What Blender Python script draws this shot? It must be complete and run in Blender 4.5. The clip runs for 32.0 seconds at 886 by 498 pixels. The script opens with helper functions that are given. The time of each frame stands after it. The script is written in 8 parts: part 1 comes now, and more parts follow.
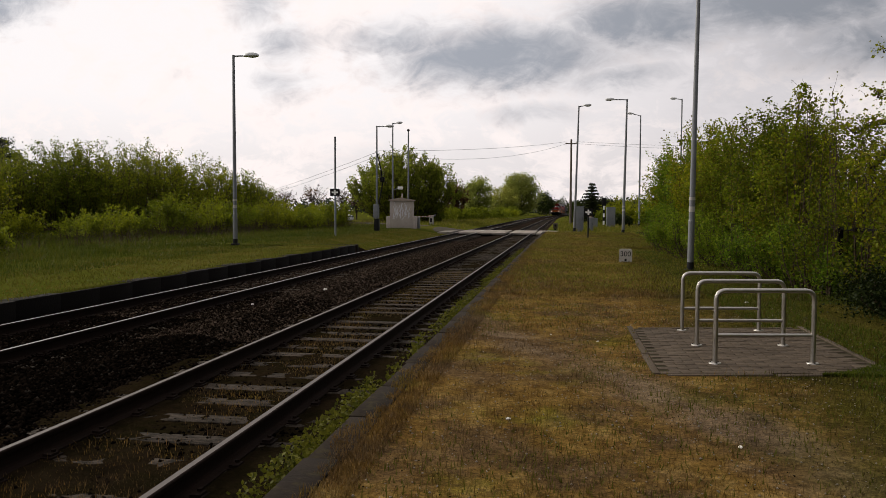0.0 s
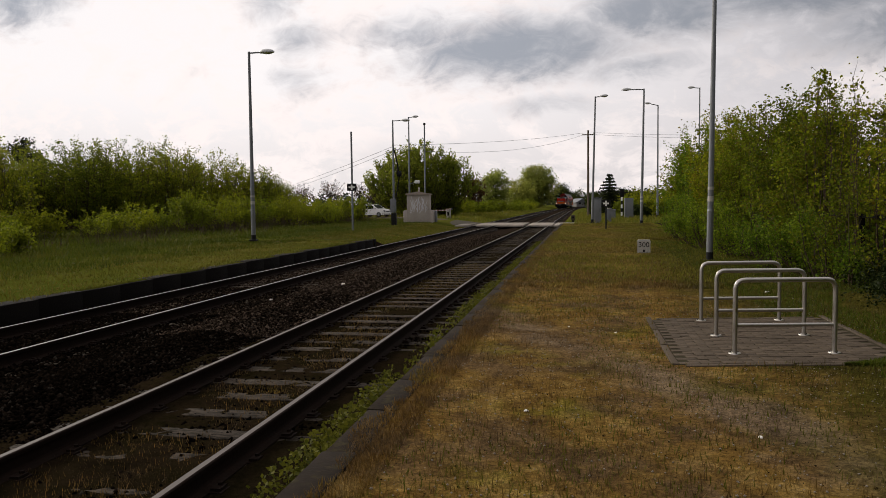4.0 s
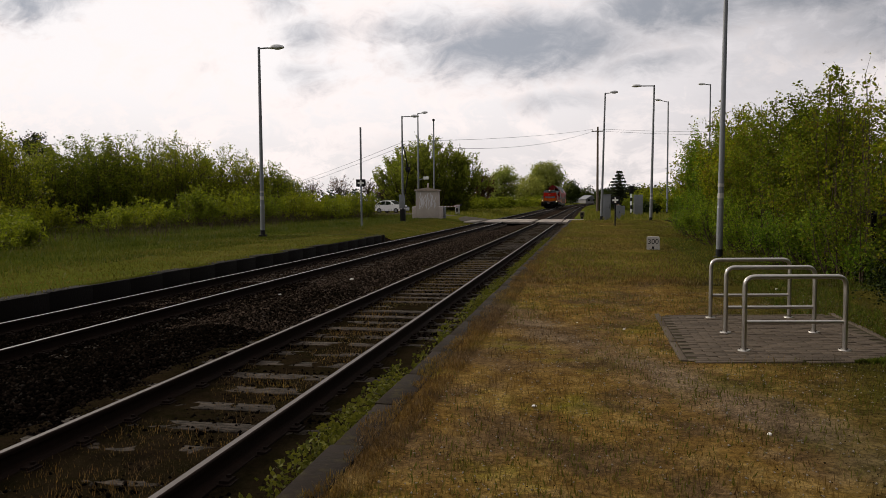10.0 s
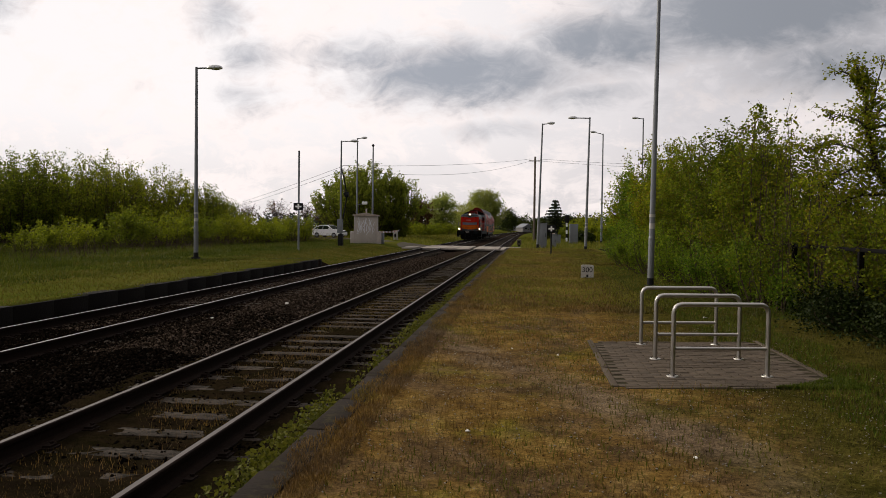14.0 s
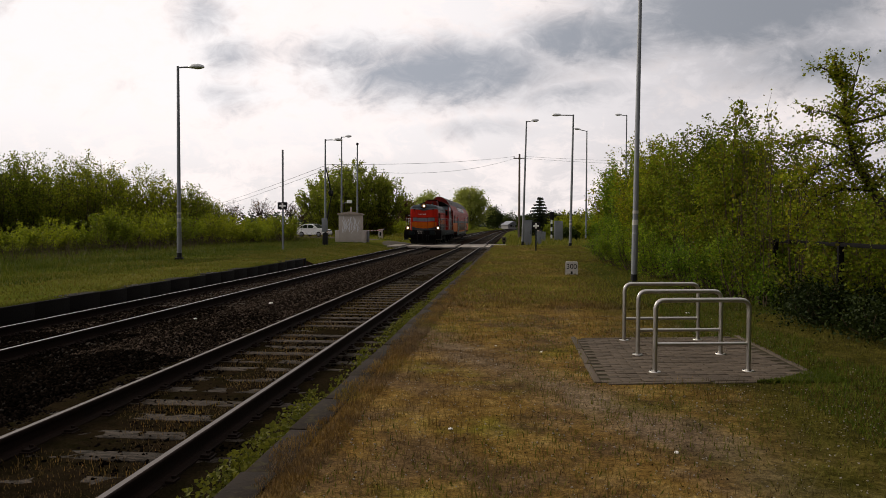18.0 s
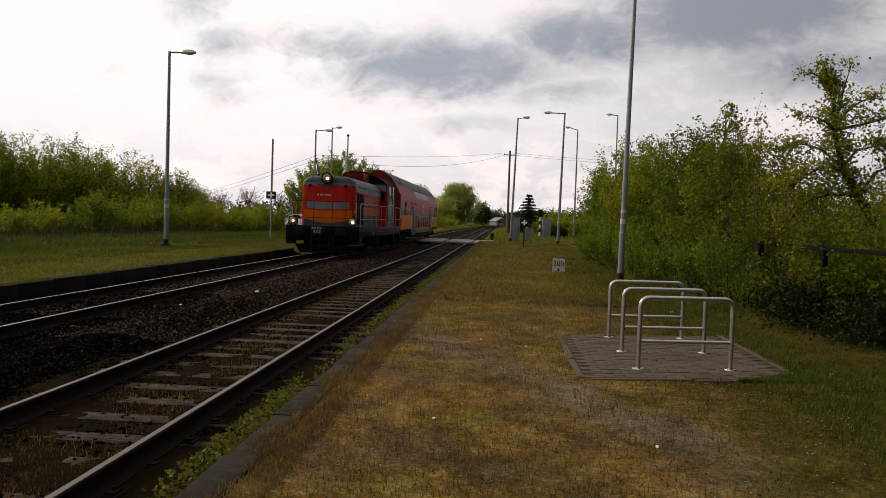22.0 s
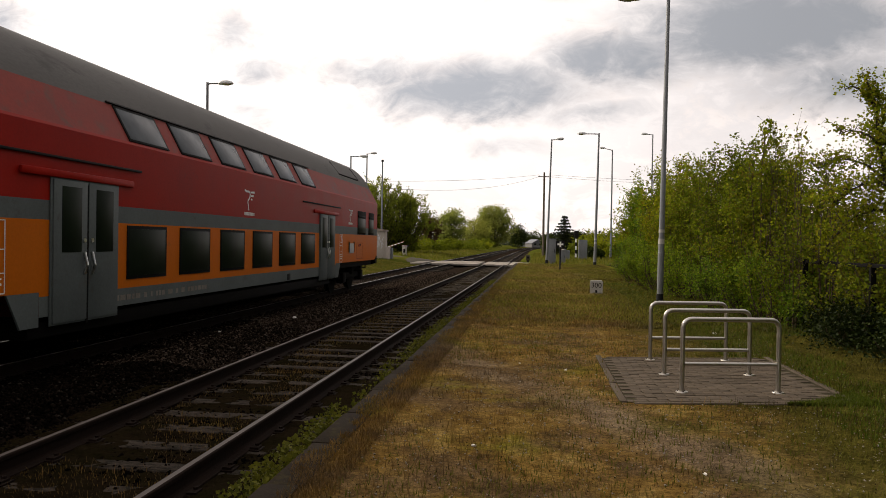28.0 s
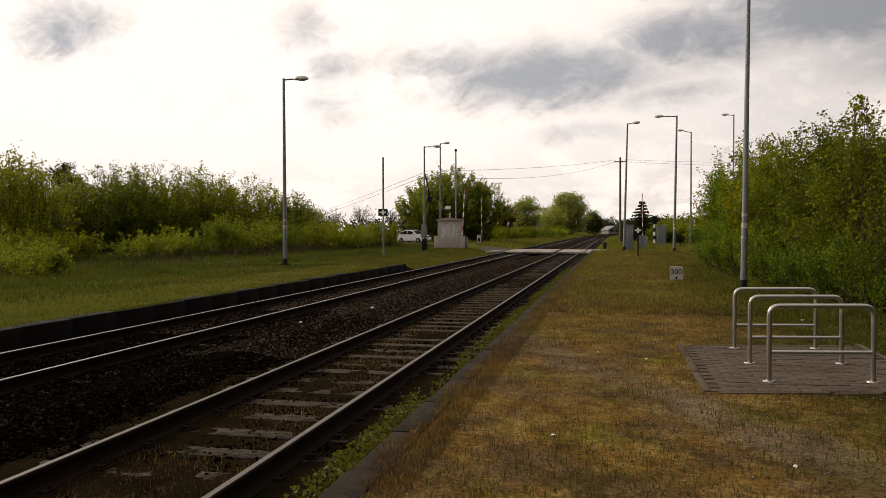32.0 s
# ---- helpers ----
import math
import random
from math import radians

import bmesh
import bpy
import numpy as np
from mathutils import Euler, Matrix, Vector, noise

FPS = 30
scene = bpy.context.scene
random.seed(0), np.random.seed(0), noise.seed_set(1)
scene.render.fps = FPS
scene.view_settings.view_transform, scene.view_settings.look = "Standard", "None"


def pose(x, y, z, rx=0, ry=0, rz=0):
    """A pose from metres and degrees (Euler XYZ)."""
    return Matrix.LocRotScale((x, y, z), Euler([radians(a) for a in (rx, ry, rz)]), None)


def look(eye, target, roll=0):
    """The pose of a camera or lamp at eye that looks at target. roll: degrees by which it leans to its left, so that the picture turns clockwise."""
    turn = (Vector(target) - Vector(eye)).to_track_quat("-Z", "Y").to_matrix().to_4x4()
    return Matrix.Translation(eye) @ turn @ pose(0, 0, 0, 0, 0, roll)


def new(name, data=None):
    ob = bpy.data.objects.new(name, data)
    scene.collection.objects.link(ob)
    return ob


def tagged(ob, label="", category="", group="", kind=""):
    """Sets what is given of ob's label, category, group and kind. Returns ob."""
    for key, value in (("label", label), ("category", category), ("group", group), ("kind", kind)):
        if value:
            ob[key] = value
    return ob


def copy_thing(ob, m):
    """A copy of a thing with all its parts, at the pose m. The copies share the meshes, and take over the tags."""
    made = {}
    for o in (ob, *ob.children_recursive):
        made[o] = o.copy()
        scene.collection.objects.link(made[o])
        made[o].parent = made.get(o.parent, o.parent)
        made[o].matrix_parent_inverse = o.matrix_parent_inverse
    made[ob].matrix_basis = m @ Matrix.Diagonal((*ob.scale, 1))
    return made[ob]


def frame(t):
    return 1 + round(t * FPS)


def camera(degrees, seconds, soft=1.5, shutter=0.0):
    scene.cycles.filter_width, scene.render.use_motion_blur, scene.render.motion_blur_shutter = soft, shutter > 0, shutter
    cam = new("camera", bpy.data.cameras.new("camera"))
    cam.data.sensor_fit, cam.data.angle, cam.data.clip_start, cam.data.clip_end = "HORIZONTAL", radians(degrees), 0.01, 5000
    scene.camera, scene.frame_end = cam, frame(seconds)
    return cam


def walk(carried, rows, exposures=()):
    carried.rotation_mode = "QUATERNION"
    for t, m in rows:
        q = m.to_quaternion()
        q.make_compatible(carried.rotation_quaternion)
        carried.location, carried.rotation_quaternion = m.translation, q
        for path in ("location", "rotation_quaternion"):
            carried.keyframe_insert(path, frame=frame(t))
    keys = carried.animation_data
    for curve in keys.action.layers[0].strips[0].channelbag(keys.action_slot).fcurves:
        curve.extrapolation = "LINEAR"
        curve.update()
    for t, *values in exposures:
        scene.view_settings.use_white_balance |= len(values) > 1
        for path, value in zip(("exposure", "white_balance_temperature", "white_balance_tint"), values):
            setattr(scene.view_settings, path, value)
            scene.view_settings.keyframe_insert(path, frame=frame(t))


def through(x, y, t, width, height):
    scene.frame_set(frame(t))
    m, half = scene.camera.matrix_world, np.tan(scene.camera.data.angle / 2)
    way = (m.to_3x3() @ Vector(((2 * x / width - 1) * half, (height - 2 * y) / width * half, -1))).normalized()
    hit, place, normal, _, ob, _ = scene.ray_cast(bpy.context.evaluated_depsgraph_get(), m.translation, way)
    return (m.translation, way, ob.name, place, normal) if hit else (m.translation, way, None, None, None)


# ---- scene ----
cam = camera(59.7, 32.0, soft=0.85)
EXPOSURES = ((0, 0, 6400, 10), (12, 0, 6400, 10), (19, 0.04, 6400, 10), (23, 0.07, 6400, 10), (25.5, 0.18, 6450, 10), (28, 0.38, 6750, 10), (30, 0.42, 6950, 10), (31, 0.32, 6950, 10), (32, 0.16, 6900, 10))
PATH = [
    (0, (-0.05, 0.002, 1.738), (-0.36, 1.976, 1.638), 0.2),
    (0.5, (-0.038, -0.006, 1.743), (-0.349, 1.967, 1.647), 0.2),
    (1, (-0.035, -0.009, 1.736), (-0.341, 1.965, 1.628), -0.1),
    (1.5, (-0.034, -0.018, 1.741), (-0.335, 1.957, 1.647), -0.2),
    (2, (-0.044, -0.028, 1.74), (-0.347, 1.946, 1.648), -0.2),
    (2.5, (-0.038, -0.009, 1.738), (-0.35, 1.964, 1.634), -0.4),
    (3, (-0.039, -0.006, 1.73), (-0.374, 1.963, 1.624), -0.5),
    (3.5, (-0.036, 0.006, 1.733), (-0.383, 1.973, 1.621), -0.6),
    (5.5, (-0.034, 0.011, 1.729), (-0.404, 1.973, 1.605), -0.5),
    (6, (-0.033, 0.017, 1.728), (-0.396, 1.979, 1.599), -0.5),
    (6.5, (-0.033, 0.008, 1.733), (-0.391, 1.971, 1.603), -0.4),
    (7, (-0.032, 0.011, 1.731), (-0.386, 1.975, 1.601), -0.4),
    (7.5, (-0.03, 0.019, 1.724), (-0.396, 1.98, 1.585), -0.5),
    (8, (-0.022, 0.004, 1.734), (-0.39, 1.965, 1.596), -0.6),
    (8.5, (-0.028, 0.009, 1.724), (-0.398, 1.97, 1.598), -0.6),
    (9, (-0.032, 0.005, 1.727), (-0.402, 1.967, 1.606), -0.6),
    (9.5, (-0.032, -0.002, 1.73), (-0.407, 1.958, 1.606), -0.6),
    (10, (-0.035, 0.007, 1.722), (-0.412, 1.967, 1.596), -0.4),
    (10.5, (-0.027, 0.004, 1.735), (-0.408, 1.963, 1.597), -0.3),
    (11, (-0.03, 0.004, 1.735), (-0.404, 1.965, 1.628), 0.2),
    (11.5, (-0.031, 0.01, 1.722), (-0.372, 1.978, 1.617), 0.9),
    (12, (-0.014, 0.019, 1.712), (-0.327, 1.991, 1.602), 0.6),
    (12.5, (-0.018, 0.012, 1.723), (-0.308, 1.988, 1.613), 0.3),
    (13, (-0.017, -0.008, 1.725), (-0.281, 1.974, 1.652), 0.5),
    (13.5, (-0.016, -0.012, 1.735), (-0.217, 1.977, 1.68), 0.4),
    (14, (-0.02, -0.002, 1.707), (-0.239, 1.985, 1.649), 0.7),
    (14.5, (-0.035, 0.012, 1.711), (-0.25, 1.999, 1.639), 1.1),
    (16.5, (0.0, 0.003, 1.703), (-0.191, 1.992, 1.627), 0.2),
    (17, (0.007, -0.004, 1.7), (-0.176, 1.987, 1.639), 0.1),
    (17.5, (0.009, -0.001, 1.706), (-0.174, 1.99, 1.647), 0.3),
    (18, (0.013, 0.002, 1.71), (-0.169, 1.993, 1.647), 0.2),
    (18.5, (0.008, -0.008, 1.713), (-0.173, 1.983, 1.654), 0.4),
    (19, (0.009, -0.003, 1.711), (-0.173, 1.988, 1.648), 0.4),
    (19.5, (0.009, -0.005, 1.711), (-0.171, 1.986, 1.651), 0.4),
    (20, (0.018, -0.014, 1.701), (-0.166, 1.977, 1.649), 0.5),
    (20.5, (0.016, -0.013, 1.705), (-0.163, 1.979, 1.656), 0.4),
    (21, (0.007, -0.027, 1.705), (-0.165, 1.965, 1.651), 0.5),
    (21.5, (-0.002, -0.015, 1.698), (-0.204, 1.974, 1.64), 1.0),
    (22, (0.009, -0.023, 1.68), (-0.141, 1.97, 1.604), 1.9),
    (22.5, (0.008, -0.028, 1.702), (-0.205, 1.961, 1.691), 2.2),
    (23, (0.005, -0.018, 1.692), (-0.186, 1.972, 1.658), 1.7),
    (23.5, (0.002, 0.005, 1.693), (-0.196, 1.995, 1.646), 1.6),
    (24, (0.002, 0.0, 1.694), (-0.152, 1.994, 1.648), 3.1),
    (24.5, (-0.014, 0.023, 1.688), (-0.238, 2.01, 1.684), 1.9),
    (25, (-0.007, 0.01, 1.692), (-0.235, 1.997, 1.689), 1.9),
    (25.5, (-0.003, 0.016, 1.688), (-0.219, 2.004, 1.687), 1.9),
    (27.5, (-0.011, 0.034, 1.672), (-0.282, 2.015, 1.641), 1.3),
    (28, (-0.004, 0.033, 1.683), (-0.247, 2.018, 1.665), 0.9),
    (28.5, (-0.007, 0.01, 1.689), (-0.284, 1.991, 1.7), 0.6),
    (29, (-0.008, -0.016, 1.692), (-0.342, 1.956, 1.675), 0.2),
    (29.5, (-0.004, 0.007, 1.697), (-0.373, 1.972, 1.66), 0.2),
    (30, (-0.006, 0.007, 1.691), (-0.396, 1.968, 1.642), 0.1),
    (30.5, (-0.017, 0.033, 1.688), (-0.44, 1.987, 1.627), 0.2),
    (31, (-0.015, 0.036, 1.683), (-0.453, 1.987, 1.62), -0.1),
    (31.5, (-0.011, 0.038, 1.693), (-0.442, 1.991, 1.641), -0.1),
    (32, (-0.012, 0.03, 1.691), (-0.445, 1.981, 1.643), -0.2),
]
walk(cam, [(t, look(eye, target, roll)) for t, eye, target, roll in PATH], EXPOSURES)

# ---- world, sun, exposure ----
SUN_AZ, SUN_EL = radians(-66), radians(32)      # azimuth from the track's direction, to the right
sun_dir = Vector((math.sin(SUN_AZ) * math.cos(SUN_EL), math.cos(SUN_AZ) * math.cos(SUN_EL), math.sin(SUN_EL)))


def make_world():
    w = bpy.data.worlds.new("sky")
    scene.world = w
    w.use_nodes = True
    N, L = w.node_tree.nodes, w.node_tree.links
    N.clear()
    out, bg = N.new("ShaderNodeOutputWorld"), N.new("ShaderNodeBackground")
    L.new(bg.outputs[0], out.inputs[0])
    tc = N.new("ShaderNodeTexCoord")
    sky = N.new("ShaderNodeTexSky")
    sky.sky_type, sky.sun_disc = 'NISHITA', False
    sky.sun_elevation, sky.sun_rotation = SUN_EL, SUN_AZ

    def M(op, a, b=None, c=None, clamp=False):
        n = N.new("ShaderNodeMath")
        n.operation, n.use_clamp = op, clamp
        for i, v in enumerate((a, b, c)):
            if v is None:
                continue
            if isinstance(v, (int, float)):
                n.inputs[i].default_value = v
            else:
                L.new(v, n.inputs[i])
        return n.outputs[0]

    def ramp(v, a, b, lo=0.0, hi=1.0):
        n = N.new("ShaderNodeMapRange")
        n.interpolation_type = 'SMOOTHSTEP'
        L.new(v, n.inputs[0])
        for i, x in enumerate((a, b, lo, hi)):
            n.inputs[i + 1].default_value = x
        return n.outputs[0]

    def mix(f, a, b):
        n = N.new("ShaderNodeMix")
        n.data_type = 'RGBA'
        for s, v in ((n.inputs[0], f), (n.inputs[6], a), (n.inputs[7], b)):
            if isinstance(v, tuple):
                s.default_value = (*v, 1)
            elif isinstance(v, (int, float)):
                s.default_value = v
            else:
                L.new(v, s)
        return n.outputs[2]

    sep = N.new("ShaderNodeSeparateXYZ")
    L.new(tc.outputs["Generated"], sep.inputs[0])
    X, Y, Z = sep.outputs
    # directions ahead, as slopes to the side and upwards
    yy = M('MAXIMUM', Y, 0.12)
    U0, W0 = M('DIVIDE', X, yy), M('DIVIDE', Z, yy)
    front = N.new("ShaderNodeCombineXYZ")
    L.new(U0, front.inputs[0]), L.new(M('MULTIPLY', W0, 1.7), front.inputs[1]), L.new(M('MULTIPLY', Y, 0.6), front.inputs[2])

    def puffs(scale, detail, rough, off, warp=0.0):
        n = N.new("ShaderNodeTexNoise")
        n.inputs["Scale"].default_value, n.inputs["Detail"].default_value = scale, detail
        n.inputs["Roughness"].default_value, n.inputs["Distortion"].default_value = rough, warp
        m = N.new("ShaderNodeMapping")
        m.inputs["Location"].default_value = (off, off * 0.6, off * 1.3)
        L.new(front.outputs[0], m.inputs[0]), L.new(m.outputs[0], n.inputs[0])
        return n.outputs[0]
    body, curl, fine = puffs(3.4, 8, 0.60, 2.3, 0.25), puffs(8.0, 9, 0.62, 5.1, 0.6), puffs(22.0, 8, 0.66, 8.2, 0.9)
    U = M('ADD', U0, M('MULTIPLY', M('SUBTRACT', body, 0.5), 0.09))
    W = M('ADD', W0, M('MULTIPLY', M('SUBTRACT', curl, 0.5), 0.05))
    bias = None
    for u, v, a, b, s in CLOUDS:
        e = M('SQRT', M('ADD', M('POWER', M('DIVIDE', M('SUBTRACT', U, u), a), 2), M('POWER', M('DIVIDE', M('SUBTRACT', W, v), b), 2)))
        k = M('MULTIPLY', ramp(e, 1.7, 0.0), s)
        bias = k if bias is None else M('MAXIMUM', bias, k)
    glow_dir = N.new("ShaderNodeVectorMath")
    glow_dir.operation = 'DOT_PRODUCT'
    L.new(tc.outputs["Generated"], glow_dir.inputs[0])
    glow_dir.inputs[1].default_value = GLOW_DIR
    side = ramp(glow_dir.outputs["Value"], 0.66, 0.985)
    # an even grey veil away from the bright side, with darker bodies in it
    field = M('ADD', M('MULTIPLY', bias, 0.72), M('MULTIPLY', M('SUBTRACT', 1.0, side), 0.21))
    for f, w in ((body, 0.74), (curl, 0.85), (fine, 0.60)):
        field = M('ADD', field, M('MULTIPLY', M('SUBTRACT', f, 0.5), w))
    dark = ramp(field, 0.10, 0.86)
    lit = mix(side, (0.74, 0.70, 0.71), (1.06, 1.00, 0.985))
    dim_dir = N.new("ShaderNodeVectorMath")
    dim_dir.operation = 'DOT_PRODUCT'
    L.new(tc.outputs["Generated"], dim_dir.inputs[0])
    dim_dir.inputs[1].default_value = (-0.84, 0.36, 0.40)
    back = ramp(dim_dir.outputs["Value"], -0.75, 0.22)
    low = ramp(Z, 0.15, 0.02)
    lit = mix(M('MULTIPLY', low, 0.5), lit, (0.76, 0.69, 0.67))
    puff = M('MULTIPLY', ramp(M('ADD', M('MULTIPLY', curl, 0.65), M('MULTIPLY', fine, 0.35)), 0.46, 0.58), 0.9)
    lit = mix(puff, lit, (1.10, 0.99, 0.95))
    shade = mix(side, (0.29, 0.305, 0.34), (0.42, 0.44, 0.49))
    cloud = mix(dark, lit, shade)
    cloud = mix(back, (0.13, 0.135, 0.15), cloud)
    blue = N.new("ShaderNodeMix")
    blue.data_type, blue.blend_type = 'RGBA', 'MULTIPLY'
    blue.inputs[0].default_value = 1
    L.new(sky.outputs[0], blue.inputs[6])
    blue.inputs[7].default_value = (0.10, 0.10, 0.10, 1)
    gap = M('MULTIPLY', ramp(body, 0.30, 0.20), 0.5)
    col = mix(gap, cloud, blue.outputs[2])
    ground_side = ramp(Z, 0.0, -0.03)
    col = mix(ground_side, col, (0.06, 0.06, 0.045))
    L.new(col, bg.inputs[0])
    bg.inputs[1].default_value = SKY_STRENGTH


GLOW_DIR = (-0.50, 0.80, 0.33)
SKY_STRENGTH = 0.95
# clouds: slope to the side, slope upwards, half width, half height, depth of grey
CLOUDS = (
    (-0.088, 0.200, 0.165, 0.046, 1.0), (-0.22, 0.222, 0.090, 0.032, 0.8), (-0.415, 0.275, 0.050, 0.040, 0.75), (-0.375, 0.225, 0.055, 0.028, 0.75), (-0.375, 0.172, 0.060, 0.022, 0.50),
    (-0.79, 0.300, 0.100, 0.055, 1.0), (0.095, 0.240, 0.120, 0.045, 0.85), (0.27, 0.275, 0.200, 0.060, 1.0), (0.42, 0.205, 0.180, 0.040, 0.7), (0.066, 0.165, 0.090, 0.020, 0.6), (-0.044, 0.122, 0.070, 0.016, 0.55),
    (0.02, 0.350, 0.200, 0.045, 0.7), (-0.62, 0.075, 0.060, 0.02, 0.4), (0.80, 0.30, 0.25, 0.14, 0.8), (-0.20, 0.07, 0.12, 0.02, 0.4))
make_world()
sun = new("sun", bpy.data.lights.new("sun", 'SUN'))
sun.data.energy, sun.data.angle, sun.data.color = 3.0, radians(22), (1.0, 0.90, 0.76)
sun.matrix_basis = look(sun_dir * 50, (0, 0, 0))

# ---- materials ----


def shader(name):
    m = bpy.data.materials.new(name)
    m.use_nodes = True
    N, L = m.node_tree.nodes, m.node_tree.links
    return m, N, L, N["Principled BSDF"]


def tex(N, L, co, scale, detail=4, rough=0.55, kind="ShaderNodeTexNoise"):
    n = N.new(kind)
    n.inputs["Scale"].default_value = scale
    if kind == "ShaderNodeTexNoise":
        n.inputs["Detail"].default_value, n.inputs["Roughness"].default_value = detail, rough
    L.new(co, n.inputs["Vector"])
    return n.outputs[0]


def stops(N, L, f, *cols):
    n = N.new("ShaderNodeValToRGB")
    els = n.color_ramp.elements
    while len(els) < len(cols):
        els.new(0.5)
    for e, (p, c) in zip(els, cols):
        e.position, e.color = p, (*c, 1)
    L.new(f, n.inputs[0])
    return n.outputs[0]


def blend(N, L, f, a, b, how='MIX'):
    n = N.new("ShaderNodeMix")
    n.data_type, n.blend_type = 'RGBA', how
    for s, v in ((n.inputs[0], f), (n.inputs[6], a), (n.inputs[7], b)):
        if isinstance(v, tuple):
            s.default_value = (*v, 1)
        elif isinstance(v, (int, float)):
            s.default_value = v
        else:
            L.new(v, s)
    return n.outputs[2]


def mat(name, base, rough=0.8, metal=0.0, var=0.25, big=1.5, fine=30, bump=0.25, dist=0.01, dirt=None, dirt_at=0.58, rand=0.0, stretch=(1, 1, 1), spec=None):
    """A worn surface: two scales of colour change, dirt in patches, fine relief."""
    m, N, L, p = shader(name)
    tc, mp = N.new("ShaderNodeTexCoord"), N.new("ShaderNodeMapping")
    mp.inputs["Scale"].default_value = stretch
    L.new(tc.outputs["Object"], mp.inputs[0])
    co = mp.outputs[0]
    if rand:
        oi, ad = N.new("ShaderNodeObjectInfo"), N.new("ShaderNodeVectorMath")
        mu = N.new("ShaderNodeMath")
        mu.operation = 'MULTIPLY'
        mu.inputs[1].default_value = 37.0
        L.new(oi.outputs["Random"], mu.inputs[0])
        L.new(co, ad.inputs[0]), L.new(mu.outputs[0], ad.inputs[1])
        co = ad.outputs[0]
    a, b = tex(N, L, co, big, 5), tex(N, L, co, fine, 4)
    lo, hi = tuple(c * (1 - var) for c in base), tuple(min(1, c * (1 + var)) for c in base)
    c = stops(N, L, a, (0.3, lo), (0.7, hi))
    c = blend(N, L, 0.35, c, stops(N, L, b, (0.35, lo), (0.65, hi)))
    if rand:
        c = blend(N, L, rand, c, stops(N, L, oi.outputs["Random"], (0.0, tuple(x * 0.45 for x in base)), (1.0, tuple(min(1, x * 1.5) for x in base))))
    if dirt:
        d = tex(N, L, co, big * 2.3, 8, 0.7)
        f = N.new("ShaderNodeMapRange")
        L.new(d, f.inputs[0])
        f.inputs[1].default_value, f.inputs[2].default_value = dirt_at, dirt_at + 0.14
        c = blend(N, L, f.outputs[0], c, dirt)
    L.new(c, p.inputs["Base Color"])
    r = N.new("ShaderNodeMapRange")
    L.new(a, r.inputs[0])
    r.inputs[3].default_value, r.inputs[4].default_value = max(0.03, rough - 0.12), min(1, rough + 0.12)
    L.new(r.outputs[0], p.inputs["Roughness"])
    p.inputs["Metallic"].default_value = metal
    p.inputs["Specular IOR Level"].default_value = (0.08 if rough > 0.84 else 0.5) if spec is None else spec
    if bump:
        bp = N.new("ShaderNodeBump")
        bp.inputs["Strength"].default_value, bp.inputs["Distance"].default_value = bump, dist
        L.new(b, bp.inputs["Height"]), L.new(bp.outputs[0], p.inputs["Normal"])
    return m


def leafy(name, *cols, through=0.4, rough=0.55, patch=0.0, size=0.8):
    """Leaves or blades: each island its own shade, some light comes through. patch: how far the shade follows patches of that many a metre."""
    m, N, L, p = shader(name)
    ge, tc, oi = N.new("ShaderNodeNewGeometry"), N.new("ShaderNodeTexCoord"), N.new("ShaderNodeObjectInfo")
    n = len(cols)
    f = ge.outputs["Random Per Island"]
    d = tex(N, L, tc.outputs["Object"], size, 5, 0.6)
    if patch:
        w, a = N.new("ShaderNodeMapRange"), N.new("ShaderNodeMix")
        L.new(d, w.inputs[0])
        w.inputs[1].default_value, w.inputs[2].default_value = 0.34, 0.66
        a.inputs[0].default_value = patch
        L.new(f, a.inputs[2]), L.new(w.outputs[0], a.inputs[3])
        f = a.outputs[0]
    c = stops(N, L, f, *[((i + 0.5) / n, k) for i, k in enumerate(cols)])
    if not patch:
        e = tex(N, L, tc.outputs["Object"], 0.5, 3)
        c = blend(N, L, 1.0, c, stops(N, L, e, (0.35, (0.72, 0.70, 0.62)), (0.65, (1.18, 1.15, 1.05))), 'MULTIPLY')
        c = blend(N, L, 1.0, c, stops(N, L, oi.outputs["Random"], (0.0, (0.74, 0.80, 0.85)), (0.5, (1.0, 1.0, 1.0)), (1.0, (1.28, 1.18, 0.95))), 'MULTIPLY')
    L.new(c, p.inputs["Base Color"])
    p.inputs["Roughness"].default_value = rough
    p.inputs["Specular IOR Level"].default_value = 0.04
    t, mx = N.new("ShaderNodeBsdfTranslucent"), N.new("ShaderNodeMixShader")
    L.new(c, t.inputs[0])
    mx.inputs[0].default_value = through
    L.new(p.outputs[0], mx.inputs[1]), L.new(t.outputs[0], mx.inputs[2])
    L.new(mx.outputs[0], N["Material Output"].inputs[0])
    return m


def glow(name, col, strength):
    m, N, L, p = shader(name)
    p.inputs["Base Color"].default_value = (*col, 1)
    p.inputs["Emission Color"].default_value, p.inputs["Emission Strength"].default_value = (*col, 1), strength
    return m


def glass(name, tint=(0.010, 0.013, 0.010), rough=0.06, spec=0.5):
    m, N, L, p = shader(name)
    tc = N.new("ShaderNodeTexCoord")
    a = tex(N, L, tc.outputs["Object"], 2.0, 4)
    L.new(stops(N, L, a, (0.3, tint), (0.8, tuple(c * 1.8 for c in tint))), p.inputs["Base Color"])
    p.inputs["Roughness"].default_value, p.inputs["IOR"].default_value = rough, 1.32
    p.inputs["Specular IOR Level"].default_value = spec
    return m


